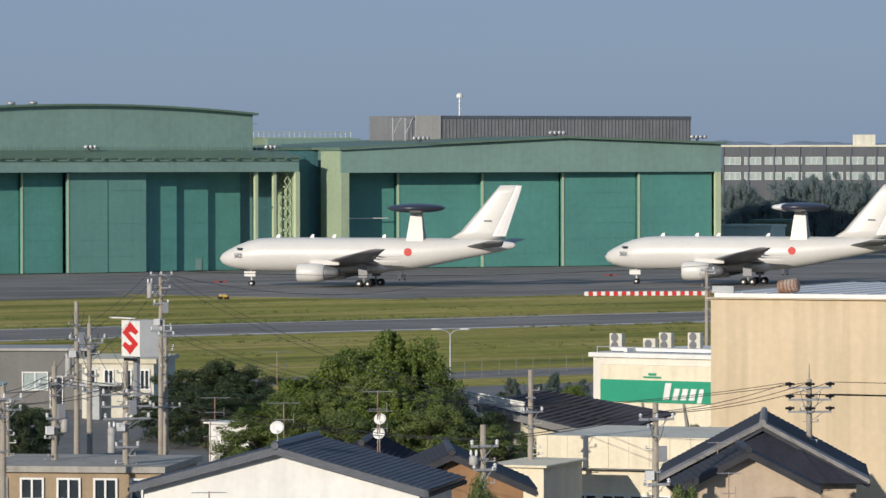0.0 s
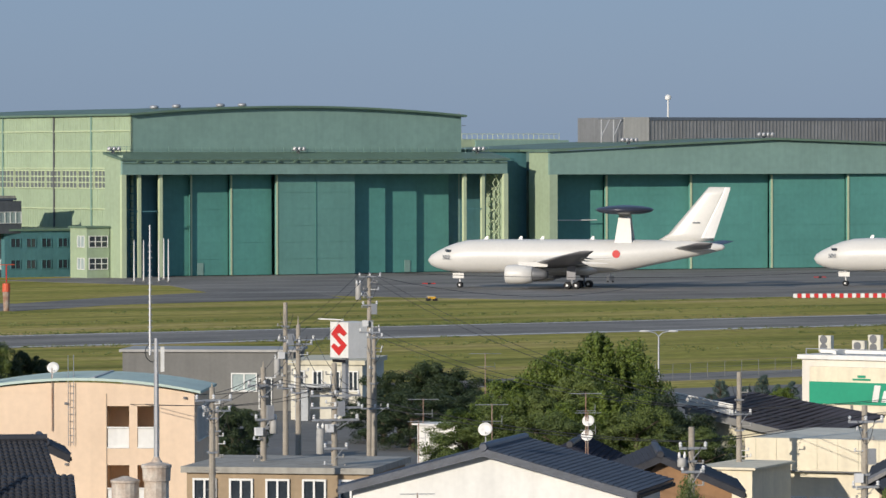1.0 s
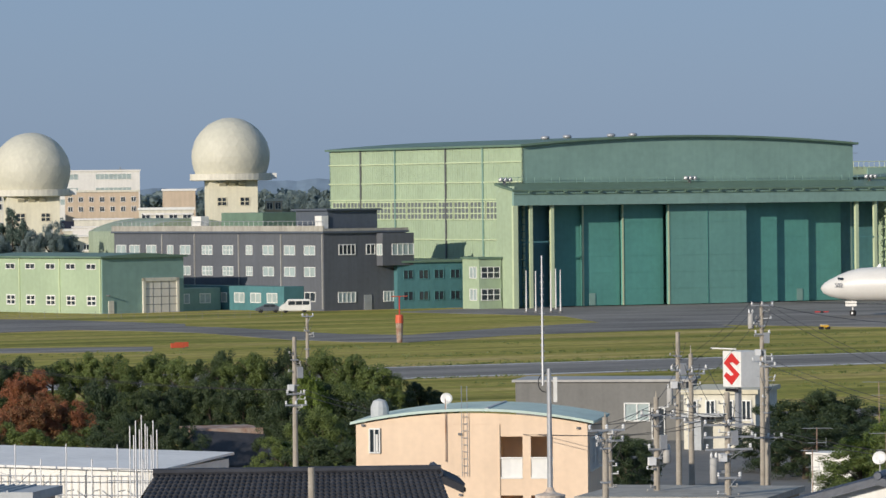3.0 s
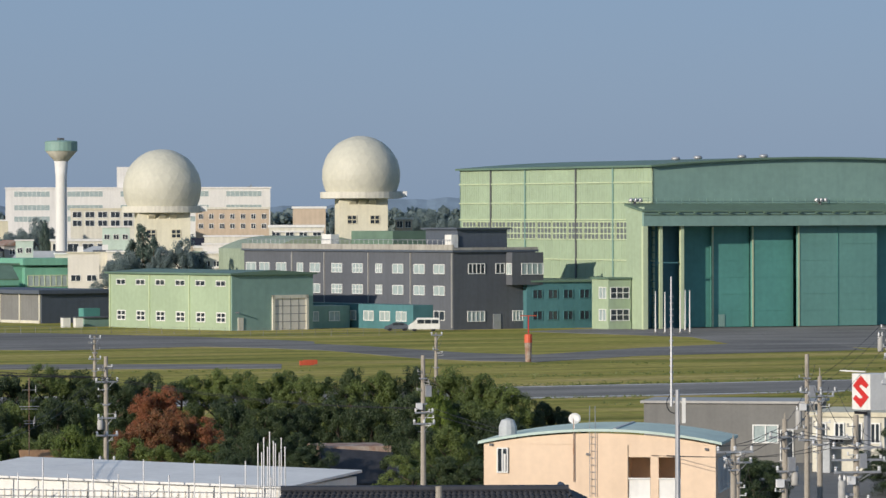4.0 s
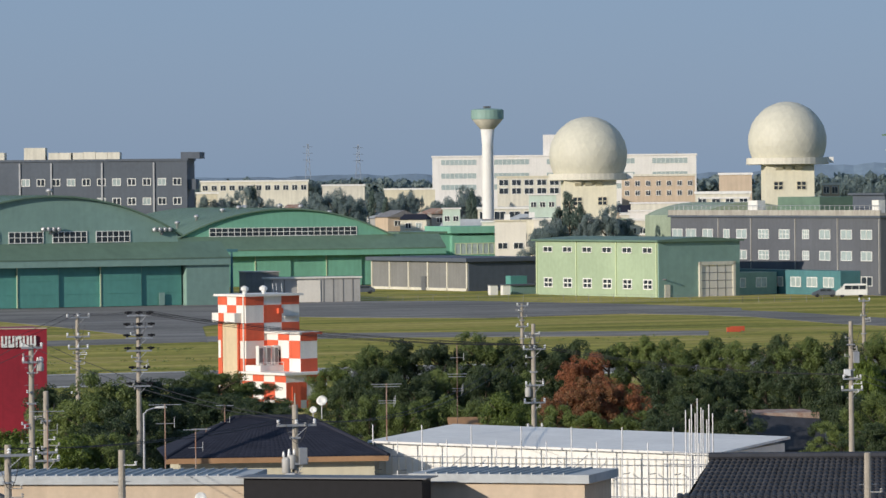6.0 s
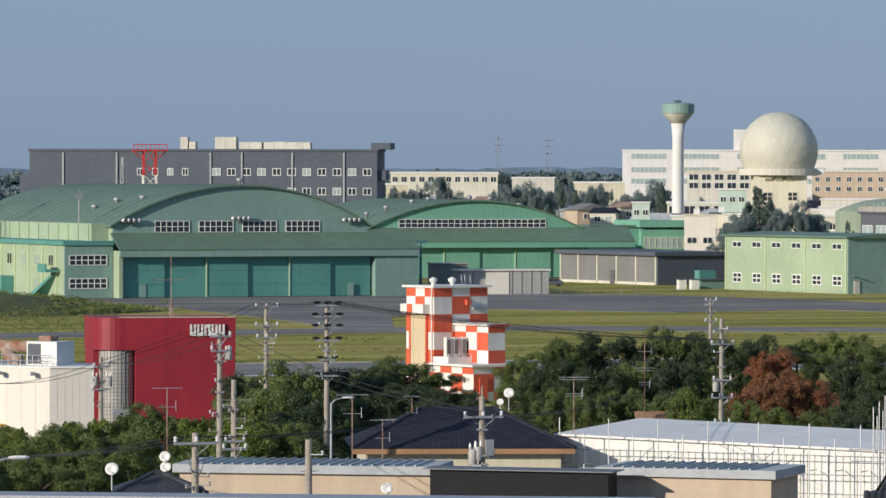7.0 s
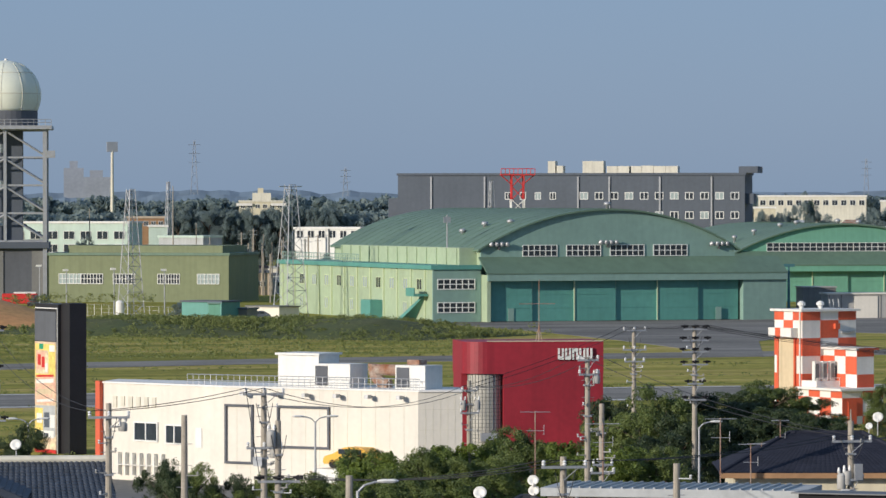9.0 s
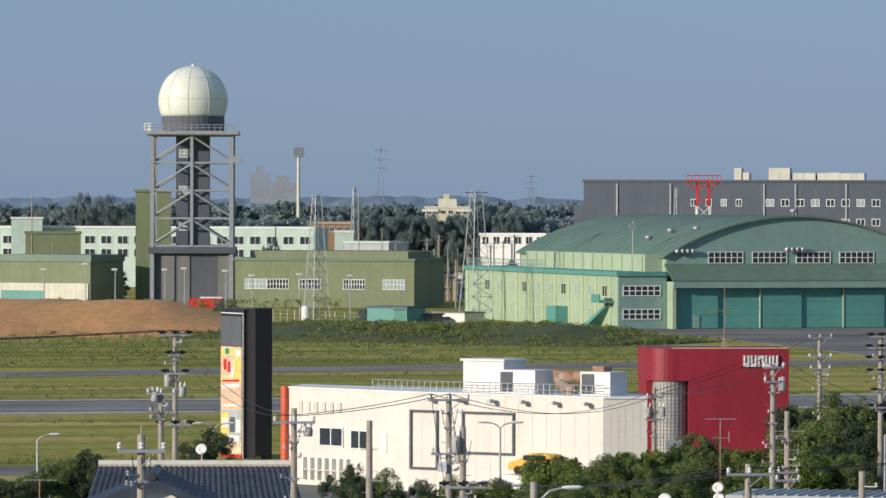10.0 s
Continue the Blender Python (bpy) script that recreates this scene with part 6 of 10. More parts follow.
# brick-grey office far right behind the second hangar
T, L, H = block("long dark brown-grey office block with pale ribbon windows", (853.49, 1045.97, 22.93), (896.96, 1008.94, 23.47), 20, "charcoal", (18.30, 14.03), 10, "blind", cap="cream_pale", wh=2.0, ww=4.6)
for i in range(8):
    part("pilaster", boxes((L * i / 8, L * i / 8 + 0.5, -0.3, -0.02, 0, H)), M["slate"], T)
part("roof_house", boxes((L * 0.64, L * 0.75, 2, 9, H + 0.5, H + 3.4)), M["cream_pale"], T)
block("low pale green huts behind the aircraft", (594.02, 728.52, 6.58), (598.47, 718.37, 6.65), 6, "roof_mint", (), cap="roof_mint", name="hut")
block("low green shed behind the aircraft", (611.44, 740.09, 7.42), (614.27, 731.23, 7.26), 6, "olive", (), cap="green_roof", name="shed")
T, L, H = block("far cream building with stepped roof on the wooded ridge", (360.82, 1558.78, 19.2), (375.11, 1555.41, 19.3), 20, "cream", (17.2,), 6, cap="cream_pale", name="hotel_building", wh=1.2)
part("upper_storey", boxes((L * 0.3, L * 0.72, 1, 12, H + 0.5, H + 3.0)), M["cream_pale"], T)
part("roof_house", boxes((L * 0.42, L * 0.55, 2, 8, H + 3.0, H + 4.6)), M["cream"], T)
part("balcony_band", boxes((-1.0, L * 0.3, -0.8, -0.3, H - 1.3, H - 0.4), (L * 0.72, L + 1.0, -0.8, -0.3, H - 1.3, H - 0.4)), M["white_hazed"], T)
block("white works hall among poles", (248.58, 1020.15, 13.49), (261.11, 1011.85, 13.56), 14, "white", (11.66,), 6, cap="white", name="works_hall", wh=1.6)


# ---- masts ----
def lattice_mast(loc, h, w, label, arms=0, material="steel"):
    T = thing("lattice_mast", label, "mast", (*loc, 0), 20, "lattice masts")
    bm = bmesh.new()
    n = 10
    for sx, sy in ((-1, -1), (1, -1), (1, 1), (-1, 1)):
        rod(bm, (sx * w, sy * w, 0), (sx * w * 0.3, sy * w * 0.3, h), 0.09, 4)
    for k in range(n):
        z0, z1 = h * k / n, h * (k + 1) / n
        a, b = w * (1 - 0.7 * k / n), w * (1 - 0.7 * (k + 1) / n)
        rod(bm, (-a, -a, z0), (b, -b, z1), 0.05, 4)
        rod(bm, (a, -a, z0), (-b, -b, z1), 0.05, 4)
        rod(bm, (-a, -a, z0), (-b, b, z1), 0.05, 4)
        rod(bm, (-a, a, z0), (-b, -b, z1), 0.05, 4)
        rod(bm, (-b, -b, z1), (b, -b, z1), 0.05, 4)
    part("tower", bm, M[material], T)
    if arms:
        part("arms", boxes((-arms, arms, -0.08, 0.08, h - 0.4, h - 0.2), (-0.5, 0.5, -arms * 0.4, arms * 0.4, h - 0.9, h - 0.75)), M[material], T)
    return T


lattice_mast((166.07, 798.92), 21.78, 1.7, "grey steel lattice mast behind the weedy bank", 0.8)
lattice_mast((192.95, 794.92), 22.53, 2.2, "grey steel lattice mast beside the green annex", 2.3)
lattice_mast((276.32, 961.07), 23.83, 1.0, "thin lattice mast behind the arched hangar", 0)
lattice_mast((253.41, 1172.94), 24.48, 1.0, "thin distant lattice mast", 0.6)


def slim_post(loc, h, label, r=0.14, head=None, grp="slim posts", material="steel", cat="post"):
    T = thing("post", label, cat, (*loc, 0), 0, grp)
    bm = bmesh.new()
    rod(bm, (0, 0, 0), (0, 0, h), r, 8, r * 0.6)
    part("shaft", bm, M[material], T)
    if head == "lamp":
        part("lamp_head", boxes((-0.6, 0.3, -0.2, 0.2, h, h + 0.35)), M["white"], T)
    if head == "flood":
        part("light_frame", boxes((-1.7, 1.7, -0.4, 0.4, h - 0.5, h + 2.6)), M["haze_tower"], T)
    return T


slim_post((299.66, 1469.76), 35.43, "tall stadium floodlight mast far off", 0.7, "flood", "floodlight masts", "cream_pale", "floodlight")
for x, y in ((153, 470), (205, 480), (293, 480), (447, 490), (531, 488), (620, 490), (78, 480), (400, 482), (327, 478)):
    slim_post((121.25, 810.99) if x == 78 else (820 * math.sin(radians(13.25 + (x - 784) / 8500 * 57.2958)), 820 * math.cos(radians(13.25 + (x - 784) / 8500 * 57.2958))), 20 + 820 * (364 - y) / 8500, "grey fence lamp post", 0.13, "lamp", "fence lamp posts", "steel", "lamp post")
for x, y in ((488, 380), (635, 340), (676, 405), (700, 430), (775, 430), (795, 425), (810, 440), (750, 440), (830, 430), (58, 345), (95, 430)):
    D = 1000.0
    az = radians(13.25 + (x - 784) / 8500 * 57.2958)
    slim_post((D * math.sin(az), D * math.cos(az)), 20 + D * (364 - y) / 8500, "plain pole standing among the far buildings", 0.16, None, "far poles", "pole", "pole")
for px, h, D in ((276.60, 782.56), 8.4, 830), ((279.83, 786.71), 8.8, 835):
    T = slim_post(px, h, "dark steel floodlight column by the hangar", 0.3, None, "hangar columns", "teal_dark", "column")
    part("head", boxes((-1.0, 1.0, -0.3, 0.3, h - 0.5, h)), M["teal_dark"], T)

# white storage tank by the lattice mast
T = thing("storage_tank", "upright white storage tank beside the mast", "tank", (*(164.08, 798.31), 0))
bm = bmesh.new()
lathe(bm, [(0.7, 0), (0.75, 0.2), (0.75, 2.6), (0.5, 2.9), (0.1, 3.0)], 16)
part("shell", bm, M["white"], T)
# fences
def fence(pts, h, label, material="steel"):
    T = thing("fence", label, "fence", (0, 0, 0))
    for (ax, ay), (bx, by) in zip(pts, pts[1:]):
        L = math.hypot(bx - ax, by - ay)
        n = max(2, int(L / 2.5))
        bm = bmesh.new()
        for i in range(n + 1):
            x, y = ax + (bx - ax) * i / n, ay + (by - ay) * i / n
            rod(bm, (x, y, 0), (x, y, h), 0.03, 4)
        part("fence_posts", bm, M[material], T)
        for z in (0.1, h * 0.35, h * 0.68, h):
            part("fence_wire", rods(((ax, ay, z), (bx, by, z)), r=0.012, seg=4), M[material], T)


fence([(291.3, 755.6), (317.4, 739.2), (338.5, 704.5), (355.0, 702.7)], 1.2, "low grey wire fence along the taxiway", "greybrown")
fence([(157.0, 828.4), (166.0, 798.8), (172.3, 782.5)], 2.0, "white mesh fence before the lattice mast", "white")
fence([(255.1, 352.0), (278.1, 359.2)], 1.5, "grey wire airfield fence beside the road", "greybrown")

# ---- hills and far woods ----
def ridge(name, D, az0, az1, base, rise, material, label, seed, step=0.12):
    bm = bmesh.new()
    lo, hi = [], []
    az = az0
    while az <= az1:
        a = radians(az)
        h = base + rise * (0.5 + 0.5 * noise.noise(Vector((az * 0.35, seed, 0)))) + rise * 0.35 * noise.noise(Vector((az * 3.1, seed, 5))) + rise * 0.12 * noise.noise(Vector((az * 14, seed, 9)))
        lo.append(bm.verts.new((D * math.sin(a), D * math.cos(a), -3)))
        hi.append(bm.verts.new((D * 1.02 * math.sin(a), D * 1.02 * math.cos(a), h)))
        az += step
    bk = [bm.verts.new((v.co.x * 1.1, v.co.y * 1.1, -3)) for v in hi]
    for i in range(len(lo) - 1):
        bm.faces.new((lo[i], lo[i + 1], hi[i + 1], hi[i]))
        bm.faces.new((hi[i], hi[i + 1], bk[i + 1], bk[i]))
    return setting(name, bm, M[material], label, "hills")


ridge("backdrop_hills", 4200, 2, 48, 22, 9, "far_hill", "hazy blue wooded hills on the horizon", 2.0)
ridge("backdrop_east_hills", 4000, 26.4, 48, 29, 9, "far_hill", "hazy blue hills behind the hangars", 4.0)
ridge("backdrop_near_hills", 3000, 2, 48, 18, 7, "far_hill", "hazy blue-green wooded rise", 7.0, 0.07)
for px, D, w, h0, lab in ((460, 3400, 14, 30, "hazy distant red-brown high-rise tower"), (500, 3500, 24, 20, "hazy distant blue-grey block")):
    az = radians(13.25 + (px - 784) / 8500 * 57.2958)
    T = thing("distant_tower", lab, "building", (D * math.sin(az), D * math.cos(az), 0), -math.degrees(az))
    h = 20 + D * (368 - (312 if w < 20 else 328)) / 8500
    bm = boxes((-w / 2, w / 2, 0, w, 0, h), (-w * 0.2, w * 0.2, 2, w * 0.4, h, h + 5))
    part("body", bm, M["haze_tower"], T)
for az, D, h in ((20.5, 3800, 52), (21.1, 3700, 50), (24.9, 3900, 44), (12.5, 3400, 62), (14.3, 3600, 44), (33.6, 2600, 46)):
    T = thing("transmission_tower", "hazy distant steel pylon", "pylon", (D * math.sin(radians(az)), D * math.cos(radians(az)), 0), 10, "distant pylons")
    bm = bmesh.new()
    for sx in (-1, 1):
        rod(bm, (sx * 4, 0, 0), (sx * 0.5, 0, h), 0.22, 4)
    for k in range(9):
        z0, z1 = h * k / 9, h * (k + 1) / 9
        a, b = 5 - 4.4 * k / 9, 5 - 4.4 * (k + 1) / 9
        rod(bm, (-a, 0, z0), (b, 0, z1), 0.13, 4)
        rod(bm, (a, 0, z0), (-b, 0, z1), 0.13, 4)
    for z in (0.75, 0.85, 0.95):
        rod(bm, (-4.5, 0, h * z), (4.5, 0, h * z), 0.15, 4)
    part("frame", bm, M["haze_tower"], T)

# fire truck by the radar tower
T = thing("fire_truck", "red and white fire truck parked by the radar tower", "truck", (*(160.48, 890.66), 0), -14)
bm = boxes((0, 6.6, 0, 2.3, 0.5, 2.4))
bmesh.ops.bevel(bm, geom=bm.edges[:], offset=0.1, segments=1, affect="EDGES")
b = part("body", bm, M["red"], T)
part("roof_panel", boxes((2.2, 6.4, 0.2, 2.1, 2.41, 2.7)), M["white"], b)
part("windscreen", boxes((-0.04, 0.02, 0.3, 2.0, 1.5, 2.2)), M["glass"], b)
for x in (1.2, 5.2):
    part("wheel", boxes((x - 0.45, x + 0.45, 0.0, 2.3, 0, 0.85)), M["rubber"], T)


# ---- trees ----
def leaf_cloud(centres, per, size, seed, flat=0.75):
    """Many small leaf quads scattered round clump centres (x, y, z, r)."""
    rs = np.random.RandomState(seed)
    C = np.repeat(np.array(centres), per, axis=0)
    n = len(C)
    d = rs.normal(size=(n, 3))
    d /= np.linalg.norm(d, axis=1)[:, None]
    rad = C[:, 3:4] * rs.uniform(0.55, 1.08, (n, 1))
    p = C[:, :3] + d * rad * np.array([1, 1, flat])
    nv = d + rs.normal(scale=0.55, size=(n, 3))
    nv /= np.linalg.norm(nv, axis=1)[:, None]
    u = np.cross(nv, rs.normal(size=(n, 3)))
    u /= np.linalg.norm(u, axis=1)[:, None]
    w = np.cross(nv, u)
    s = size * rs.uniform(0.6, 1.35, (n, 1))
    quad = np.stack([p - u * s - w * s * 0.6, p + u * s - w * s * 0.6, p + u * s * 0.8 + w * s * 0.6, p - u * s * 0.8 + w * s * 0.6], 1)
    verts = quad.reshape(-1, 3)
    faces = np.arange(n * 4).reshape(n, 4)
    return verts.tolist(), faces.tolist()


def cloud_mesh(name, centres, per, size, seed, material, flat=0.75):
    v, f = leaf_cloud(centres, per, size, seed, flat)
    me = bpy.data.meshes.new(name)
    me.from_pydata(v, [], f)
    me.materials.append(M[material])
    return me


def tree_kind(kind, seed):
    """One unit-height tree far below the ground sheet's edge, to be copied."""
    rnd = random.Random(seed)
    leafm, words = {"dark": ("leaf_dark", "dense dark green broadleaf tree"), "mid": ("leaf_mid", "bushy mid-green broadleaf tree"), "bright": ("leaf_bright", "bright yellow-green leafy tree"),
                    "red": ("leaf_red", "broad tree with russet autumn leaves"), "far": ("leaf_far", "hazy bluish green broadleaf tree among far buildings"), "pine": ("leaf_pine", "dark green pine tree with tiered crown")}[kind]
    T = thing("tree", words + ", uneven crown", "tree", (0, 0, 0), 0, "trees")
    bm = bmesh.new()
    rod(bm, (0, 0, -0.02), (0.02, 0.01, 0.45), 0.035, 7, 0.022)
    rod(bm, (0.02, 0.01, 0.45), (0.0, 0.0, 0.85), 0.022, 6, 0.008)
    for k in range(7):
        a, z = k * 2.4 + rnd.random(), 0.28 + 0.07 * k
        rod(bm, (0.01, 0, z), (0.24 * math.cos(a), 0.24 * math.sin(a), z + 0.17), 0.014, 5, 0.004)
    part("trunk", bm, M["bark"], T)
    cs = []
    if kind == "pine":
        for k in range(10):
            z = 0.22 + 0.075 * k
            rr = 0.30 * (1 - k / 11) + 0.03
            for j in range(max(2, 8 - k // 2)):
                a = rnd.uniform(0, 6.28)
                cs.append((rr * math.cos(a) * rnd.uniform(0.6, 1), rr * math.sin(a) * rnd.uniform(0.6, 1), z + rnd.uniform(-0.03, 0.03), 0.095 * (1.2 - k / 14)))
        per, size = 130, 0.010
    else:
        # boughs, each a rounded heap of leaf clumps, with upright shoots on top
        for k in range(13):
            a, z = k * 2.399 + rnd.uniform(-0.4, 0.4), 0.24 + 0.052 * k
            env = 0.36 * math.sin(math.pi * min(1, z / 1.04)) ** 0.7 * (0.8 + 0.3 * math.sin(a * 2 + seed))
            x, y, q = env * math.cos(a), env * math.sin(a), rnd.uniform(0.10, 0.15)
            for j in range(11):
                b, c = rnd.uniform(0, 6.28), rnd.uniform(-0.5, 1.0)
                s = math.sqrt(max(0, 1 - c * c))
                cs.append((x + q * s * math.cos(b), y + q * s * math.sin(b), z + q * c * 0.9, rnd.uniform(0.05, 0.08)))
        for k in range(18 if kind == "bright" else 6):
            a, r = rnd.uniform(0, 6.28), rnd.uniform(0.02, 0.32 if kind == "bright" else 0.2)
            for j in range(5 if kind == "bright" else 3):
                cs.append((r * math.cos(a), r * math.sin(a), 0.80 + 0.055 * j - r * (0.95 if kind == "bright" else 0.5), 0.05 - 0.008 * j))
        for k in range(10):
            a = rnd.uniform(0, 6.28)
            cs.append((0.3 * math.cos(a), 0.3 * math.sin(a), rnd.uniform(0.06, 0.2), 0.08))
        per, size = 190, 0.0068
    me = cloud_mesh("crown", cs, per, size, seed, leafm, 0.92)
    ob = new("crown", me)
    ob.parent = T
    return T


kinds = {k: [tree_kind(k, 11 + i * 7 + len(k)) for i in range(n)] for k, n in (("dark", 4), ("mid", 4), ("bright", 2), ("red", 1), ("far", 3), ("pine", 2))}
used = set()
rt = random.Random(3)


def plant(kind, top, width=None, base=0.0):
    """Put a tree whose top is at the given place."""
    h = max(1.5, top[2] - base)
    w = (width or h * rt.uniform(0.85, 1.1)) / 0.92
    proto = rt.choice(kinds[kind])
    m = pose(top[0], top[1], base, 0, 0, rt.uniform(0, 360)) @ Matrix.Diagonal((w, w, h, 1))
    if proto.name in used:
        return copy_thing(proto, m @ Matrix.Diagonal((*[1 / v for v in proto.scale], 1)))
    used.add(proto.name)
    proto.matrix_basis = m
    return proto


def grove(kind, tops, width=None, base=0.0):
    for t in tops:
        plant(kind if isinstance(kind, str) else rt.choice(kind), t, width, base)


# trees behind the tiled houses
grove("bright", [(173.15, 244.99, 9.17), (172.54, 249.08, 7.86), (174.44, 244.07, 7.33)], 7.6)
grove(("bright", "mid"), [(167.81, 246.26, 6.45), (169.12, 241.71, 6.85), (165.10, 245.68, 5.26), (165.43, 240.62, 5.96), (167.65, 236.63, 6.05), (161.87, 243.03, 4.08)], 7.0)
grove(("dark", "mid"), [(171.04, 236.66, 5.95), (170.07, 232.42, 5.12), (168.78, 228.40, 4.15), (166.98, 232.19, 5.23), (163.68, 234.53, 4.90)], 6.4)
grove("dark", [(189.12, 288.54, 5.71), (187.36, 289.69, 4.87), (189.09, 284.97, 4.70), (187.70, 281.09, 3.76), (183.63, 286.15, 3.69), (180.95, 278.36, 4.07)], 7.0)
grove("dark", [(163.33, 272.85, 3.88), (161.00, 270.75, 2.84), (153.96, 257.48, 4.60)], 4.6)
grove("pine", [(222.32, 298.26, 3.23), (225.10, 298.67, 2.52), (226.15, 297.88, 3.45), (225.92, 295.54, 2.88), (225.46, 293.37, 3.14), (219.41, 295.44, 2.29)], 3.0)
grove("bright", [(222.41, 290.67, 2.72)], 3.0)
grove("mid", [(112.56, 153.07, 7.32), (202.34, 250.49, 2.15)], 2.6)
grove("mid", [(125.11, 156.04, 6.32)], 3.2)
# the dense wood beside the runway
grove(("dark", "dark", "mid"), [(140.53, 369.15, 5.42), (144.01, 371.03, 6.61), (147.36, 371.87, 7.00), (150.07, 370.78, 6.80), (153.80, 371.42, 7.38), (156.20, 370.41, 6.99), (157.80, 367.56, 6.48), (162.00, 370.10, 6.71), (164.82, 368.85, 6.23), (167.42, 367.68, 6.88), (169.04, 364.73, 6.66), (171.53, 363.57, 6.93), (173.22, 360.55, 6.42), (175.84, 359.28, 7.12), (177.47, 356.24, 7.04), (179.89, 355.03, 7.32), (181.46, 351.98, 7.14), (182.67, 349.09, 6.88), (183.49, 346.40, 5.93)], 5.8)
grove(("dark", "dark", "mid"), [(127.19, 331.43, 5.64), (131.04, 335.30, 6.36), (131.92, 330.66, 5.83), (135.76, 333.42, 6.16), (137.54, 330.53, 6.40), (140.65, 331.39, 5.89), (150.14, 327.20, 6.27), (151.60, 324.32, 5.67), (154.74, 325.05, 5.75), (157.41, 323.76, 6.17), (158.80, 320.85, 5.99), (160.53, 317.75, 6.82), (161.11, 312.97, 6.22), (163.30, 311.83, 6.05), (163.64, 309.39, 5.39)], 5.2)
grove(("mid", "dark"), [(117.58, 302.98, 5.58), (118.61, 299.36, 5.44), (121.85, 301.29, 5.68), (123.17, 297.51, 5.42), (139.03, 299.28, 5.24), (141.14, 298.29, 4.84), (141.68, 295.82, 4.32), (149.14, 294.37, 5.84), (149.38, 289.76, 5.55), (142.79, 277.41, 4.23), (144.58, 276.48, 4.04), (143.38, 283.84, 3.93), (134.63, 292.50, 4.31)], 4.8)
grove("bright", [(123.44, 293.06, 6.11), (159.65, 311.47, 6.83)], 4.2)
grove("red", [(139.63, 315.48, 5.89), (142.00, 315.52, 5.27), (137.55, 315.30, 5.04), (155.20, 352.33, 6.16)], 5.4)
grove("mid", [(133.23, 307.37, 4.29), (135.35, 305.35, 3.94), (137.68, 304.30, 3.93)], 5.0)
grove("dark", [(190.12, 351.93, 4.37), (186.51, 348.19, 3.87), (192.31, 353.01, 3.44)], 4.5)
# trees along the street to the west
grove(("dark", "mid"), [(119.09, 355.59, 4.95), (123.43, 359.40, 4.94), (127.83, 363.16, 5.38), (129.75, 362.48, 4.30), (129.75, 357.16, 3.07), (121.41, 349.51, 4.38), (124.09, 348.57, 3.08)], 7.0)
grove(("mid", "dark"), [(97.74, 299.45, 7.73), (94.81, 295.15, 6.17), (96.78, 292.40, 6.26), (95.83, 303.22, 5.81), (92.76, 285.30, 5.56), (105.76, 299.90, 6.20)], 6.2)
grove("dark", [(102.44, 305.27, 5.64), (105.20, 307.50, 5.13), (99.07, 314.78, 6.44), (99.31, 293.66, 4.35), (111.95, 310.43, 5.30)], 6.0)
grove(("mid", "mid", "bright"), [(62.89, 260.52, 4.42), (64.87, 260.03, 4.75), (68.00, 263.36, 5.32), (69.33, 260.95, 4.72), (72.90, 266.20, 5.68), (74.62, 265.72, 5.16), (77.44, 269.08, 5.04), (80.71, 274.37, 6.37), (81.68, 274.09, 5.73), (82.87, 271.64, 5.66), (84.03, 269.19, 5.59), (85.61, 268.69, 5.43), (87.19, 268.18, 5.36), (75.29, 259.29, 4.78), (72.00, 258.15, 4.58), (68.02, 253.02, 4.47), (80.13, 259.93, 4.98), (65.05, 253.80, 4.63)], 5.2)
grove(("bright", "mid"), [(75.07, 290.46, 4.52), (76.26, 288.08, 4.34), (79.50, 289.27, 4.59), (81.20, 288.80, 4.76), (83.45, 290.24, 5.02), (77.26, 285.74, 3.92)], 4.6)
grove(("mid", "dark"), [(55.15, 256.13, 5.87), (56.71, 255.79, 5.57), (54.90, 252.09, 5.24), (58.91, 255.29, 5.02), (60.56, 254.90, 5.14)], 3.6)
grove(("mid", "dark"), [(46.87, 296.32, 4.60), (45.31, 296.56, 4.07), (43.46, 294.81, 3.38), (47.77, 294.15, 3.93), (56.38, 304.83, 5.46), (55.24, 303.01, 4.72), (41.80, 293.03, 3.07)], 4.2)
# pines and trees among the far buildings
grove("pine", [(372.51, 852.13, 18.74), (371.60, 854.72, 16.12), (373.41, 849.56, 16.77)], 8.5)
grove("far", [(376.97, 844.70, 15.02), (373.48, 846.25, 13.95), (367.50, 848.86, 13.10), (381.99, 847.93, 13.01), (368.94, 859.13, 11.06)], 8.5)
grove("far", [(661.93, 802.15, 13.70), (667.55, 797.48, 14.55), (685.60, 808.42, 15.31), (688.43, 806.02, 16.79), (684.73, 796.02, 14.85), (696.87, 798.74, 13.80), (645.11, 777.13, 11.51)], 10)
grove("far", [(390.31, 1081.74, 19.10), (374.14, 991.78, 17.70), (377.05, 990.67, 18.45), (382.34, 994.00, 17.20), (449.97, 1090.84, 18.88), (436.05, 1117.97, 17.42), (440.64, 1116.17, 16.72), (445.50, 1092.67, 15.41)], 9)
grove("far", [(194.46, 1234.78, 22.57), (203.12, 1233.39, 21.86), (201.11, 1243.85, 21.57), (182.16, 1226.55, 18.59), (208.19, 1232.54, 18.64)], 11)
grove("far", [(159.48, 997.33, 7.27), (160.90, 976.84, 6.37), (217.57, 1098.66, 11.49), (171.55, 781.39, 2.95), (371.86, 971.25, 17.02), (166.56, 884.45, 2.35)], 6)
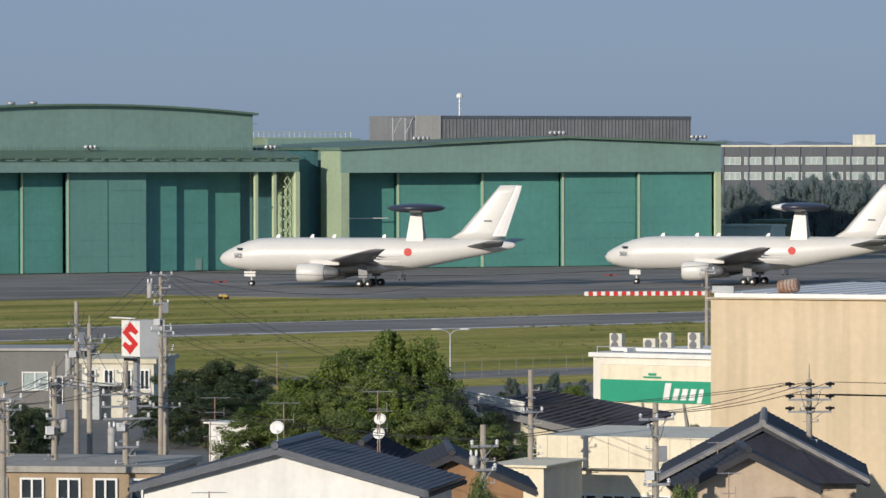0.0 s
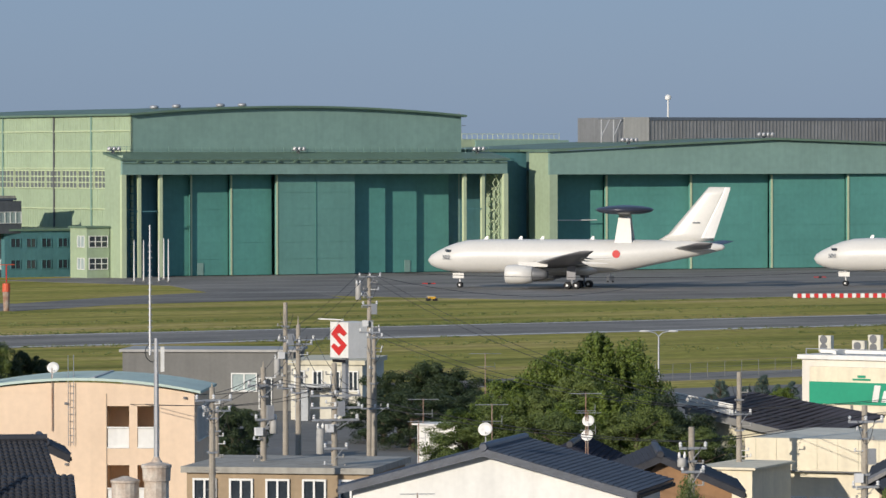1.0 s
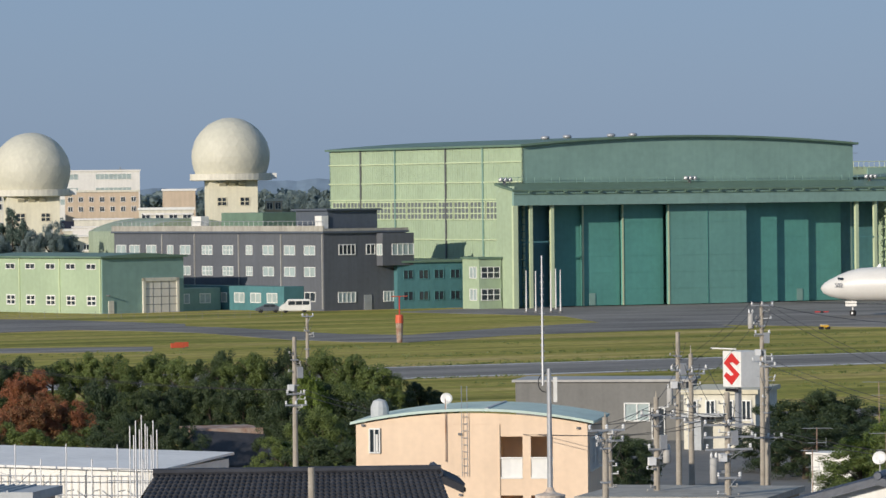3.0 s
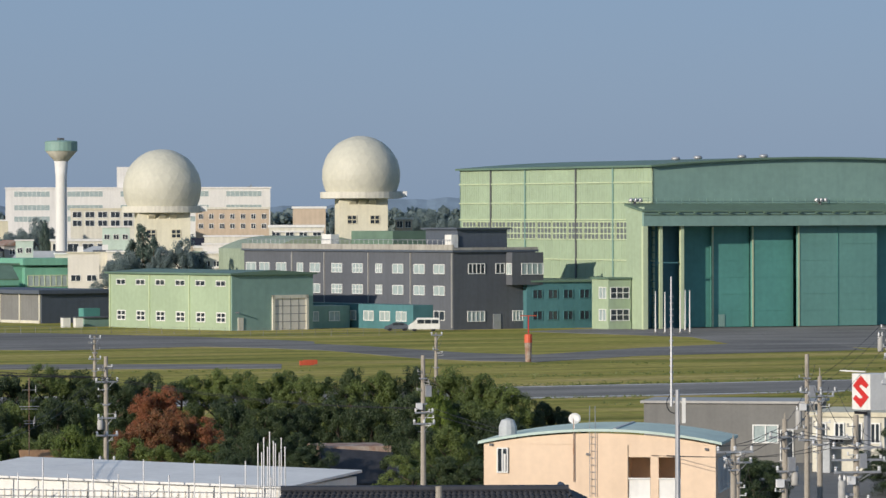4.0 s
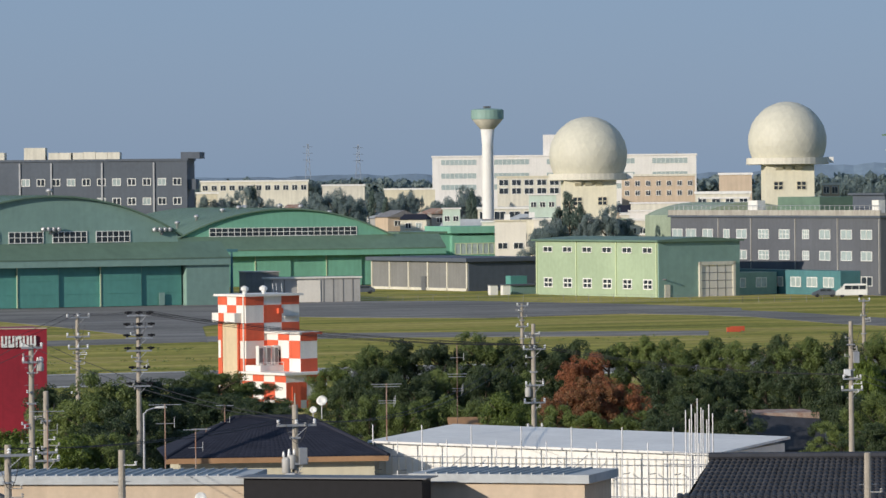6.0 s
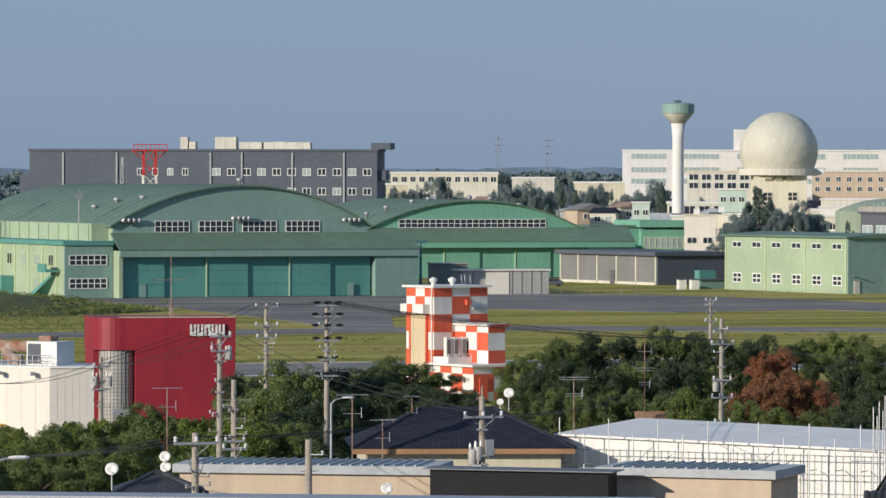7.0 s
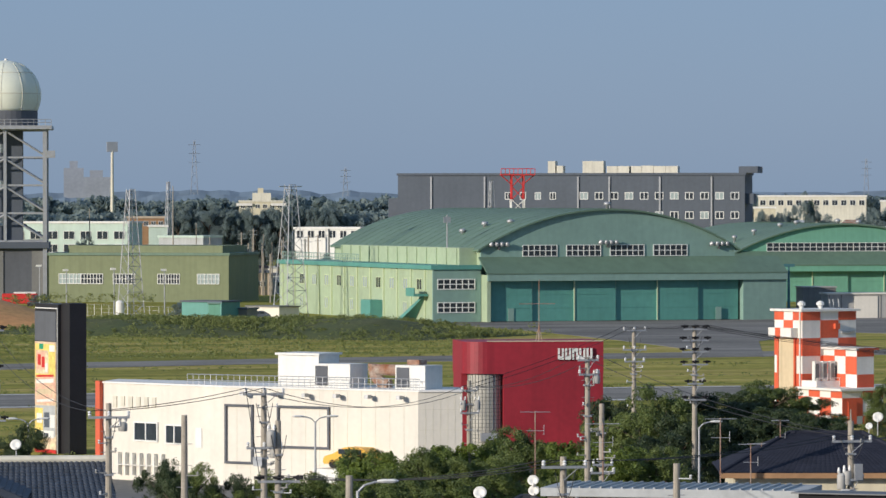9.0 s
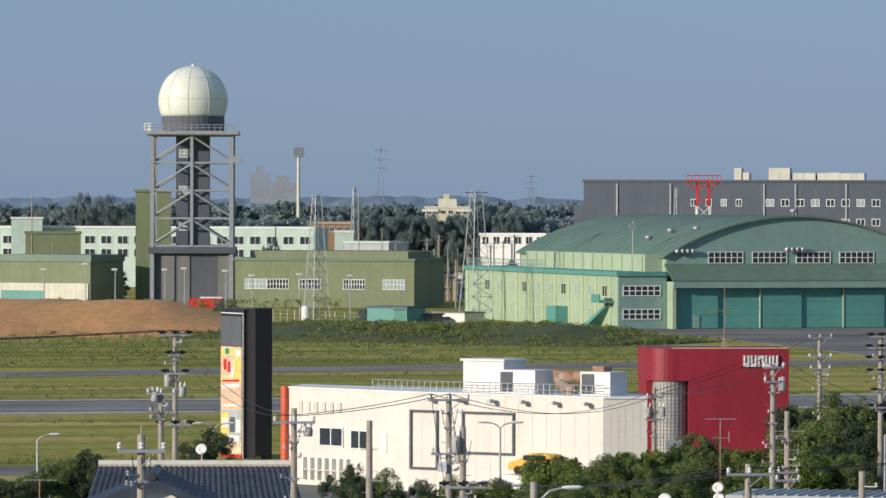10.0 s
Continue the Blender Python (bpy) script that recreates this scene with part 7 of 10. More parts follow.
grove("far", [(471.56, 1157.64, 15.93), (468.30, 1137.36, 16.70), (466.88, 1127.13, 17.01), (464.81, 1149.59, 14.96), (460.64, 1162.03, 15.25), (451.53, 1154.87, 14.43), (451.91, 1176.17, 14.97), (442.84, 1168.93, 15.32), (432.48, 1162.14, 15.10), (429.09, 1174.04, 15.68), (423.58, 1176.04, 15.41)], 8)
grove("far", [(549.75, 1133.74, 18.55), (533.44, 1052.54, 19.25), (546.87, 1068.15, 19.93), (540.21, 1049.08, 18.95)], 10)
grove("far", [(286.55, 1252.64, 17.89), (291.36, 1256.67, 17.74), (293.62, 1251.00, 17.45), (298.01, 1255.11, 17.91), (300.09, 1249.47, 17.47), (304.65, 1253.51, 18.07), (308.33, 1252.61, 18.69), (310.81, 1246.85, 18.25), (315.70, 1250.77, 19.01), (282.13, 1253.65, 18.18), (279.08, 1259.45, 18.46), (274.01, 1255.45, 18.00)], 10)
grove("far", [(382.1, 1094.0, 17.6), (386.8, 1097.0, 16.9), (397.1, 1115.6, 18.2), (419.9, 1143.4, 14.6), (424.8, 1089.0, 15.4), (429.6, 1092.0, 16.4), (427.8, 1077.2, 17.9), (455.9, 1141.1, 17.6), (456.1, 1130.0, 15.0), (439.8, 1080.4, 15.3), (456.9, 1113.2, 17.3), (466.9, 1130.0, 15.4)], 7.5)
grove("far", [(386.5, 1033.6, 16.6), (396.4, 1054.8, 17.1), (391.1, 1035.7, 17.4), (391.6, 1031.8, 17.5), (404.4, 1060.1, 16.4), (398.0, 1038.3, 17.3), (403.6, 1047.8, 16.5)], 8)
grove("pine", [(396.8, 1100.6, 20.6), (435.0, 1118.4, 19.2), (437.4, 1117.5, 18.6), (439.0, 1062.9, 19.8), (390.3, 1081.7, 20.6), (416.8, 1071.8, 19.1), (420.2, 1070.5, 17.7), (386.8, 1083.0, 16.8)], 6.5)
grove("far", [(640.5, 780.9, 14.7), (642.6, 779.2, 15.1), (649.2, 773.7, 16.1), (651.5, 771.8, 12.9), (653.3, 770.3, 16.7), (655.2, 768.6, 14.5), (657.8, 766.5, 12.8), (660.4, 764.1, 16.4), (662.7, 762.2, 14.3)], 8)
grove("far", [(232.31, 957.21, 7.75), (240.61, 960.32, 8.64), (244.45, 954.19, 9.18)], 5.0)


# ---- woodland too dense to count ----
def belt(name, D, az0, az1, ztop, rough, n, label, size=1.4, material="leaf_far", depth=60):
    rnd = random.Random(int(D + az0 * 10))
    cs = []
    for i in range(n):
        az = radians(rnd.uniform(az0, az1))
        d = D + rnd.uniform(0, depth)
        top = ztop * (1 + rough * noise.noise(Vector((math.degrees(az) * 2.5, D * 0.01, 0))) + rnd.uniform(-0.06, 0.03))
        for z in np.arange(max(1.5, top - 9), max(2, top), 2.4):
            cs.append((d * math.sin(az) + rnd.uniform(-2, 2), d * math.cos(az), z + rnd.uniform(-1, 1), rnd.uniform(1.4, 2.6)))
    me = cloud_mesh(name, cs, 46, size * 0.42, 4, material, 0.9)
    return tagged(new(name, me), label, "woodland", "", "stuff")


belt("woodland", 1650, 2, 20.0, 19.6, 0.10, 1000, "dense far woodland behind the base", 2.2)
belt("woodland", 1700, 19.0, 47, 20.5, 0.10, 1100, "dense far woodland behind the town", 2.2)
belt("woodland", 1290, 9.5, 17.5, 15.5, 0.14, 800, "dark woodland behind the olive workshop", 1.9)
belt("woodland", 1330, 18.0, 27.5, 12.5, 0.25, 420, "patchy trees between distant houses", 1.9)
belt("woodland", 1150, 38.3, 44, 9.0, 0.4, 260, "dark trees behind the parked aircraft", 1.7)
rb = random.Random(8)
bk0, bk1 = (135.7, 725.7), (191.3, 668.1)
cs = []
for i in range(1900):
    t, w = rb.uniform(-0.12, 1.0), rb.gauss(-2, 9)
    e = max(0.0, min(1.0, 6 * t * (1 - t)))
    dx, dy = bk1[0] - bk0[0], bk1[1] - bk0[1]
    L = math.hypot(dx, dy)
    x, y = bk0[0] + dx * t - dy / L * w, bk0[1] + dy * t + dx / L * w
    h = 1.9 * e * max(0, math.cos(w / 20 * 1.57))
    cs.append((x, y, h + rb.uniform(0, 0.5) + 0.9 * max(0, noise.noise(Vector((x * 0.09, y * 0.09, 2)))), rb.uniform(0.35, 1.0)))
tagged(new("weeds", cloud_mesh("weeds", cs, 44, 0.10, 6, "leaf_weed", 0.6)), "rough olive-green weeds covering the earth bank", "weeds", "", "stuff")
# rough grass: a fringe on the soil bank and unmown edges along the pavements
cs = [(rb.uniform(60, 158), 742 + rb.uniform(-3, 6), 4.6 + rb.uniform(-0.6, 0.5), rb.uniform(0.4, 0.9)) for i in range(220)]
cs += [(rb.uniform(60, 165), 742 - rb.uniform(16, 26), 0.3 + rb.uniform(0, 0.5), rb.uniform(0.3, 0.8)) for i in range(500)]
cs += [(70 + 120 * rb.random(), 590 + 135 * rb.random(), 0.0, rb.uniform(0.4, 1.2)) for i in range(2600)]
tagged(new("bank_grass", cloud_mesh("bank_grass", cs, 26, 0.10, 12, "leaf_weed", 0.6)), "sparse rough grass along the earth bank", "grass", "", "stuff")
cs = []
for yc, dens, wid in ((RW1 + 1.0, 1500, 0.8), (RW1 + 4.5, 500, 2.5), (RW0 - 1.2, 700, 0.6), (RW0 - 18, 900, 3.0), (RW0 - 44, 900, 4.0), (RW1 + 30, 800, 3.0), (RW1 + 66, 500, 3.0), (372, 1200, 3.5)):
    for i in range(dens):
        x = rb.uniform(40, 470)
        if noise.noise(Vector((x * 0.02, yc, 0))) + 0.5 * noise.noise(Vector((x * 0.11, yc, 3))) > -0.12:
            cs.append((x, yc + rb.gauss(0, wid), 0.02, rb.uniform(0.3, 0.75)))
tagged(new("grass_tufts", cloud_mesh("grass_tufts", cs, 14, 0.09, 9, "leaf_weed", 0.45)), "unmown rough grass along the runway edges", "grass", "", "stuff")


# ---- town buildings in the foreground ----
def tiled_slope(bm, e0, e1, r1, r0, cols, rows, amp=0.05, step=0.03):
    """A tiled roof slope from the eave e0-e1 up to the ridge r0-r1, with rounded tile columns laid in courses."""
    e0, e1, r0, r1 = Vector(e0), Vector(e1), Vector(r0), Vector(r1)
    nrm = (e1 - e0).cross(r0 - e0).normalized()
    if nrm.z < 0:
        nrm = -nrm
    nx = cols * 4
    grid = []
    for j in range(rows):
        for q in (0.0, 0.96):
            v = (j + q) / rows
            row = []
            for i in range(nx + 1):
                u = i / nx
                p = (e0 * (1 - u) + e1 * u) * (1 - v) + (r0 * (1 - u) + r1 * u) * v
                row.append(bm.verts.new(p + nrm * (amp * abs(math.sin(math.pi * u * cols)) + step * (1 - q) + 0.02)))
            grid.append(row)
    for a, b in zip(grid, grid[1:]):
        for i in range(nx):
            bm.faces.new((a[i], a[i + 1], b[i + 1], b[i]))
    # underside
    q = [bm.verts.new(p - nrm * 0.12) for p in (e0, e1, r1, r0)]
    bm.faces.new(q[::-1])
    first, last = grid[0], grid[-1]
    bm.faces.new((q[0], q[1], first[-1], first[0]))
    bm.faces.new((q[3], q[2], last[-1], last[0]))


def gable_house(label, top, rz, w, d, rise, wall, tile, wall_h=None, over=0.6, pitch=0.28, ridge_frac=0.5, ridge="tile_black", windows=()):
    """A house with its gable in front; top is the front end of the ridge."""
    zr = top[2]
    ze = zr - rise
    x0 = -w * ridge_frac
    x1 = w + x0
    T = thing("house", label, "house", (top[0], top[1], 0), rz)
    bm = bmesh.new()
    prism(bm, [(x0 + over, 0), (x1 - over, 0), (x1 - over, ze), (0, zr - 0.25), (x0 + over, ze)], over, d - over)
    part("wall", bm, M[wall], T)
    n = max(6, int(d / pitch))
    for sx, xe in ((0, x0), (1, x1)):
        zz = zr - rise * (abs(xe) / max(abs(x0), abs(x1)))
        bm = bmesh.new()
        tiled_slope(bm, (xe, 0, zz), (xe, d, zz), (0, d, zr), (0, 0, zr), n, max(5, int(math.hypot(xe, rise) / 0.27)), 0.085, 0.045)
        part("roof_slope", bm, M[tile], T)
    bm = bmesh.new()
    lathe(bm, [(0.16, -0.1), (0.2, 0.0), (0.17, d), (0.1, d + 0.05)], 10)
    bmesh.ops.rotate(bm, verts=bm.verts, matrix=Matrix.Rotation(radians(-90), 3, "X"))
    bmesh.ops.translate(bm, verts=bm.verts, vec=(0, 0, zr + 0.1))
    part("ridge_cap", bm, M[ridge], T)
    for xe in (x0, x1):
        zz = zr - rise * (abs(xe) / max(abs(x0), abs(x1)))
        bm = bmesh.new()
        hexa(bm, [(xe, -0.05, zz - 0.28), (0, -0.05, zr - 0.28), (0, 0.1, zr - 0.28), (xe, 0.1, zz - 0.28), (xe, -0.05, zz + 0.05), (0, -0.05, zr + 0.05), (0, 0.1, zr + 0.05), (xe, 0.1, zz + 0.05)])
        part("barge_board", bm, M[tile], T)
        part("gutter", boxes((xe - 0.08, xe + 0.08, 0, d, zz - 0.2, zz - 0.05)), M["black"], T)
    for u, z, ww, hh in windows:
        window(T, lambda a, dd, zz2: (a, over - dd, zz2), u, z, ww, hh, 2, 1, "glass", 0.08)
    return T


def hip_house(label, c, rz, w, d, eave, top, wall, tile, ridge_len, over=0.7, windows=()):
    T = thing("house", label, "house", (c[0], c[1], 0), rz)
    part("wall", boxes((-w / 2 + over, w / 2 - over, over, d - over, 0, eave)), M[wall], T)
    a, b = -ridge_len / 2, ridge_len / 2
    m = d / 2
    E = [(-w / 2, 0, eave), (w / 2, 0, eave), (w / 2, d, eave), (-w / 2, d, eave)]
    R = [(a, m, top), (b, m, top)]
    for q in ((E[0], E[1], R[1], R[0]), (E[2], E[3], R[0], R[1]), (E[1], E[2], R[1], R[1]), (E[3], E[0], R[0], R[0])):
        bm = bmesh.new()
        Lq = (Vector(q[1]) - Vector(q[0])).length
        tiled_slope(bm, q[0], q[1], q[2], q[3], max(4, int(Lq / 0.3)), 16, 0.012, 0.01)
        part("roof_slope", bm, M[tile], T)
    part("ridge_cap", rods((R[0], R[1]), (E[0], R[0]), (E[1], R[1]), r=0.14, seg=8), M[tile], T)
    part("fascia", boxes((-w / 2, w / 2, -0.05, 0.05, eave - 0.3, eave - 0.02)), M["brown_wall"], T)
    for u, z, ww, hh in windows:
        window(T, lambda x, dd, zz: (x, over - dd, zz), u, z, ww, hh, 2, 1, "glass", 0.08)
    return T


# white gabled house with blue-grey tiles
gable_house("white gabled house with blue-grey tiled roof", (111.49, 166.04, 7.96), -47, 12.8, 8, 1.75, "white", "tile_blue", over=0.5, ridge_frac=0.49, ridge="tile_blue")
gable_house("ochre-walled house with a dark tiled gable roof", (133.99, 184.48, 5.94), -34, 6.0, 9, 1.75, "brown_wall", "tile_black", ridge_frac=0.33)
gable_house("grey house with a slate-coloured tiled roof", (144.22, 206.65, 5.00), -40, 5.6, 9, 1.5, "grey_wall", "tile_navy", ridge_frac=0.45)
TH = gable_house("tan house with a black tiled roof and a hipped front", (148.6, 179.0, 7.1), -40, 10.2, 12, 2.75, "tan_wall", "tile_black", ridge_frac=0.5, ridge="tile_grey")
bm = bmesh.new()
tiled_slope(bm, (-4.9, -0.5, 4.3), (4.9, -0.5, 4.3), (0.05, 0.25, 6.85), (-0.05, 0.25, 6.85), 34, 12, 0.008, 0.008)
part("front_slope", bm, M["tile_navy"], TH, "dark tiled front slope")
for sx in (-1, 1):
    bm = bmesh.new()
    hexa(bm, [(sx * 5.15, -0.5, 4.3), (0, -0.1, 7.02), (0, 0.5, 7.12), (sx * 5.15, 0.5, 4.4), (sx * 5.15, -0.5, 4.5), (0, -0.1, 7.24), (0, 0.5, 7.3), (sx * 5.15, 0.5, 4.6)])
    part("verge_tiles", bm, M["tile_grey"], TH, "weathered grey verge tiles")
gable_house("tan gabled wing with a black tiled roof", (138.75, 168.15, 6.69), -34, 6.6, 5, 1.7, "tan_wall", "tile_black", ridge_frac=0.5)
# long house with dark pantiles
T = thing("house", "long house with a dark ribbed pantile roof", "house", (*(86.15, 169.35), 0), -26)
zr = 8.97
part("wall", boxes((-6.0, 5.6, -3.2, 3.6, 0, zr - 1.7)), M["tan_wall"], T)
for sgn in (-1, 1):
    bm = bmesh.new()
    tiled_slope(bm, (-6.8, sgn * 4.4, zr - 2.0), (6.2, sgn * 4.4, zr - 2.0), (5.6, 0, zr), (-5.6, 0, zr), 52, 16, 0.07, 0.05)
    part("roof_slope", bm, M["tile_black"], T)
part("ridge_cap", rods(((-5.7, 0, zr + 0.1), (5.7, 0, zr + 0.1)), r=0.17, seg=8), M["tile_black"], T)
bm = bmesh.new()
tiled_slope(bm, (-6.9, -6.2, zr - 2.7), (6.6, -6.2, zr - 2.7), (6.6, -3.0, zr - 1.2), (-6.9, -3.0, zr - 1.2), 52, 12, 0.07, 0.05)
part("lower_roof", bm, M["tile_black"], T)
gable_house("small house with a grey tiled gable", (98.32, 179.89, 7.93), -26, 4.2, 6, 1.5, "grey_wall", "tile_black", ridge_frac=0.75)


# salmon apartment building
def pink_building():
    A, B = (121.48, 231.68, 7.42), (131.70, 224.18, 7.37)
    loc, rz, L, H = site(A, B)
    T = thing("apartment_building", "salmon pink apartment block with a curved mint roof", "building", loc, rz)
    H = 7.42
    d = 8.5
    o0, o1 = L * 0.625, L * 0.72
    p0, p1 = L * 0.755, L * 0.85
    prof = arc_roof(0, L, H, H + 0.62, 20)
    wall_up = [(x, z) for x, z in prof]
    # front wall with two loggia openings on each floor
    bm = bmesh.new()
    for a, b in ((0, o0), (o1, p0), (p1, L)):
        box(bm, a, b, 0, 0.25, 0, H)
    for a, b in ((o0, o1), (p0, p1)):
        for z0, z1 in ((0, 1.2), (3.55, 4.5), (6.75, H)):
            box(bm, a, b, 0, 0.25, z0, z1)
    prism(bm, [(x, z - 0.01) for x, z in prof], 0, 0.25)
    fw = part("front_wall", bm, M["pink"], T, "salmon pink rendered wall")
    part("inner_wall", boxes((0.1, L - 0.3, 2.2, 2.4, 0, H)), M["pink"], T)
    part("floor_slab", boxes((o0 - 0.5, p1 + 0.5, 0.26, 2.2, 3.6, 3.8), (o0 - 0.5, p1 + 0.5, 0.26, 2.2, 0.4, 0.6)), M["pink"], T)
    part("partition", boxes((o1 + 0.05, o1 + 0.25, 0.26, 2.2, 0, H), (o0 - 0.3, o0 - 0.1, 0.26, 2.2, 0, H), (p1 + 0.1, p1 + 0.3, 0.26, 2.2, 0, H)), M["pink"], T)
    for a, b in ((o0, o1), (p0, p1)):
        for z in (4.5, 1.2):
            bm = bmesh.new()
            box(bm, a + 0.02, b - 0.02, 0.05, 0.1, z, z + 1.05)
            bal = part("balcony_panel", bm, M["white"], T, "white balcony panel")
            bm = boxes((a, b, -0.04, 0.04, z + 1.05, z + 1.13), (a, b, -0.04, 0.04, z - 0.04, z + 0.04))
            part("balcony_rail", bm, M["frame_white"], bal)
    part("end_wall", boxes((L - 0.25, L, 0.26, d, 0, H)), M["pink"], T)
    part("end_wall", boxes((0, 0.25, 0.26, d, 0, H)), M["pink"], T)
    part("back_wall", boxes((0.25, L - 0.25, d - 0.25, d, 0, H)), M["pink"], T)
    F = face_map("right", L)
    for z in (1.4, 4.8):
        for u in (1.2, 3.4, 5.8):
            window(T, F, u, z, 1.5, 1.8, 2, 1, "glass", 0.08)
    bm = bmesh.new()
    up = arc_roof(-0.3, L + 0.35, H + 0.02, H + 0.72, 20)
    prism(bm, up + [(x, z + 0.14) for x, z in up[::-1]], -0.2, d + 0.3)
    rf = part("roof", bm, M["roof_mint"], T, "curved mint green sheet roof")
    part("roof_joint", boxes((L * 0.56, L * 0.575, -0.15, d, H + 0.8, H + 0.9)), M["roof_blue"], rf)
    bm = bmesh.new()
    lathe(bm, [(0.5, H), (0.5, H + 0.9), (0.35, H + 1.25), (0.05, H + 1.35)], 12, 1.1, 1.5)
    part("roof_vent", bm, M["roof_blue"], T)
    win = window(T, face_map("front"), 0.75, 5.9, 0.55, 1.3, 2, 1, "glass", 0.07)
    part("blind", boxes((0.98, 1.2, -0.06, -0.035, 5.95, 6.9)), M["white"], win)
    bm = bmesh.new()
    for x in (L * 0.46, L * 0.46 + 0.3):
        rod(bm, (x, -0.15, 4.6), (x, -0.15, H + 2.1), 0.02, 4)
    for k in range(9):
        rod(bm, (L * 0.46, -0.15, 4.8 + 0.38 * k), (L * 0.46 + 0.3, -0.15, 4.8 + 0.38 * k), 0.015, 4)
    part("wall_ladder", bm, M["steel"], T)
    bm = bmesh.new()
    rod(bm, (L * 0.39, -0.1, 5.4), (L * 0.39, -0.1, H + 1.4), 0.03, 5)
    part("antenna_post", bm, M["rust"], T)
    for x, z in ((L * 0.45, 6.9), (L * 0.45, 3.6), (0.4, 7.4), (L * 0.96, 7.2)):
        part("wall_light", boxes((x - 0.08, x + 0.08, -0.14, -0.01, z - 0.06, z + 0.06)), M["steel_dark"], T)
    part("downpipe", boxes((o0 - 0.06, o0 - 0.02, -0.05, -0.005, 0, H)), M["tan_wall"], T)


pink_building()


def flat_building(label, A, B, depth, wall, name="building", rows=(), cols=4, pane="glass", cap="white_wall", cap_h=0.3, ww=None, wh=1.1, roof=None, turn=0):
    T, L, H = block(label, A, B, depth, wall, rows, cols, pane, "building", name, cap, wh, ww, cap_h, turn)
    if roof:
        part("roof_sheet", boxes((0.1, L - 0.1, 0.1, depth - 0.1, H + cap_h, H + cap_h + 0.06)), M[roof], T)
    return T, L, H


# tall beige hall
T, L, H = flat_building("tall plain beige rendered hall with a white roof", (175.5, 216.12, 11.78), (182.32, 205.07, 12.0), 27, "beige", "hall", cap="beige", cap_h=0.06)
part("roof_sheet", boxes((0.16, L, 0.16, 26.8, H + 0.07, H + 0.3)), M["roof_white"], T, "white sheet roof")
bm = boxes(*[(0.3 + i * 1.5, 0.35 + i * 1.5, 0.2, 26.8, H + 0.3, H + 0.35) for i in range(9)])
part("roof_seam", bm, M["roof_white"], T)
part("corner_flashing", boxes((0.0, 1.3, 0.25, 0.4, H + 0.31, H + 0.72)), M["roof_blue"], T)
bm = bmesh.new()
lathe(bm, [(0.3, -0.62), (0.4, -0.55), (0.4, 0.55), (0.3, 0.62)], 14)
bmesh.ops.rotate(bm, verts=bm.verts, matrix=Matrix.Rotation(radians(82), 3, "Y"))
bmesh.ops.translate(bm, verts=bm.verts, vec=(4.2, 1.6, H + 0.72))
dv = part("roof_ventilator", bm, M["rust"], T, "rusty ribbed roof ventilator")
bm = bmesh.new()
for k in range(5):
    lathe(bm, [(0.41, -0.48 + k * 0.22), (0.47, -0.44 + k * 0.22), (0.41, -0.40 + k * 0.22)], 14)
bmesh.ops.rotate(bm, verts=bm.verts, matrix=Matrix.Rotation(radians(82), 3, "Y"))
bmesh.ops.translate(bm, verts=bm.verts, vec=(4.2, 1.6, H + 0.72))
part("ventilator_rib", bm, M["rust"], dv)

# car showroom with the green panel
A, B = (204.2, 264.41, 6.12), (207.82, 254.88, 6.34)
T, L, H = flat_building("cream showroom with a green sign panel and rooftop units", A, B, 14, "white_wall", "showroom", cap="white", cap_h=0.3)
part("side_panel", boxes((0.9, L + 0.2, -0.5, -0.05, 0, H - 0.5)), M["cream_bright"], T, "cream front panel")
zs0, zs1 = 3.19, 4.71
sg = part("sign_panel", boxes((0.95, L + 0.2, -0.62, -0.51, zs0, zs1)), M["sign_green"], T, "green sign band with white shapes")
x = 6.0
for w, h0, h1 in ((0.62, 0.05, 1.0), (0.54, 0.05, 0.7), (0.54, 0.05, 0.7), (0.54, 0.05, 0.7), (0.44, -0.1, 0.7)):
    bm = bmesh.new()
    hh = zs1 - zs0
    a, b = zs0 + hh * (0.1 + h0 * 0.8), zs0 + hh * (0.1 + h1 * 0.8)
    hexa(bm, [(x, -0.68, a), (x + w * 0.8, -0.68, a), (x + w * 0.8, -0.63, a), (x, -0.63, a), (x + 0.22, -0.68, b), (x + w * 0.8 + 0.22, -0.68, b), (x + w * 0.8 + 0.22, -0.63, b), (x + 0.22, -0.63, b)])
    part("sign_shape", bm, M["white"], sg)
    x += w + 0.12
part("sign_shape", boxes((4.4, 5.8, -0.58, -0.51, zs1 + 0.15, zs1 + 0.27), (4.8, 5.4, -0.58, -0.51, zs1 + 0.33, zs1 + 0.5)), M["sign_green"], T)
for u in (0.95, 4.2, 7.5):
    bm = bmesh.new()
    hexa(bm, [(u, -0.55, zs0 - 0.05), (u + 0.18, -0.55, zs0 - 0.05), (u + 0.18, -0.5, zs0 - 0.05), (u, -0.5, zs0 - 0.05), (u + 0.7, -0.9, 0), (u + 0.95, -0.9, 0), (u + 0.95, -0.6, 0), (u + 0.7, -0.6, 0)])
    part("panel_strut", bm, M["greybrown"], T)


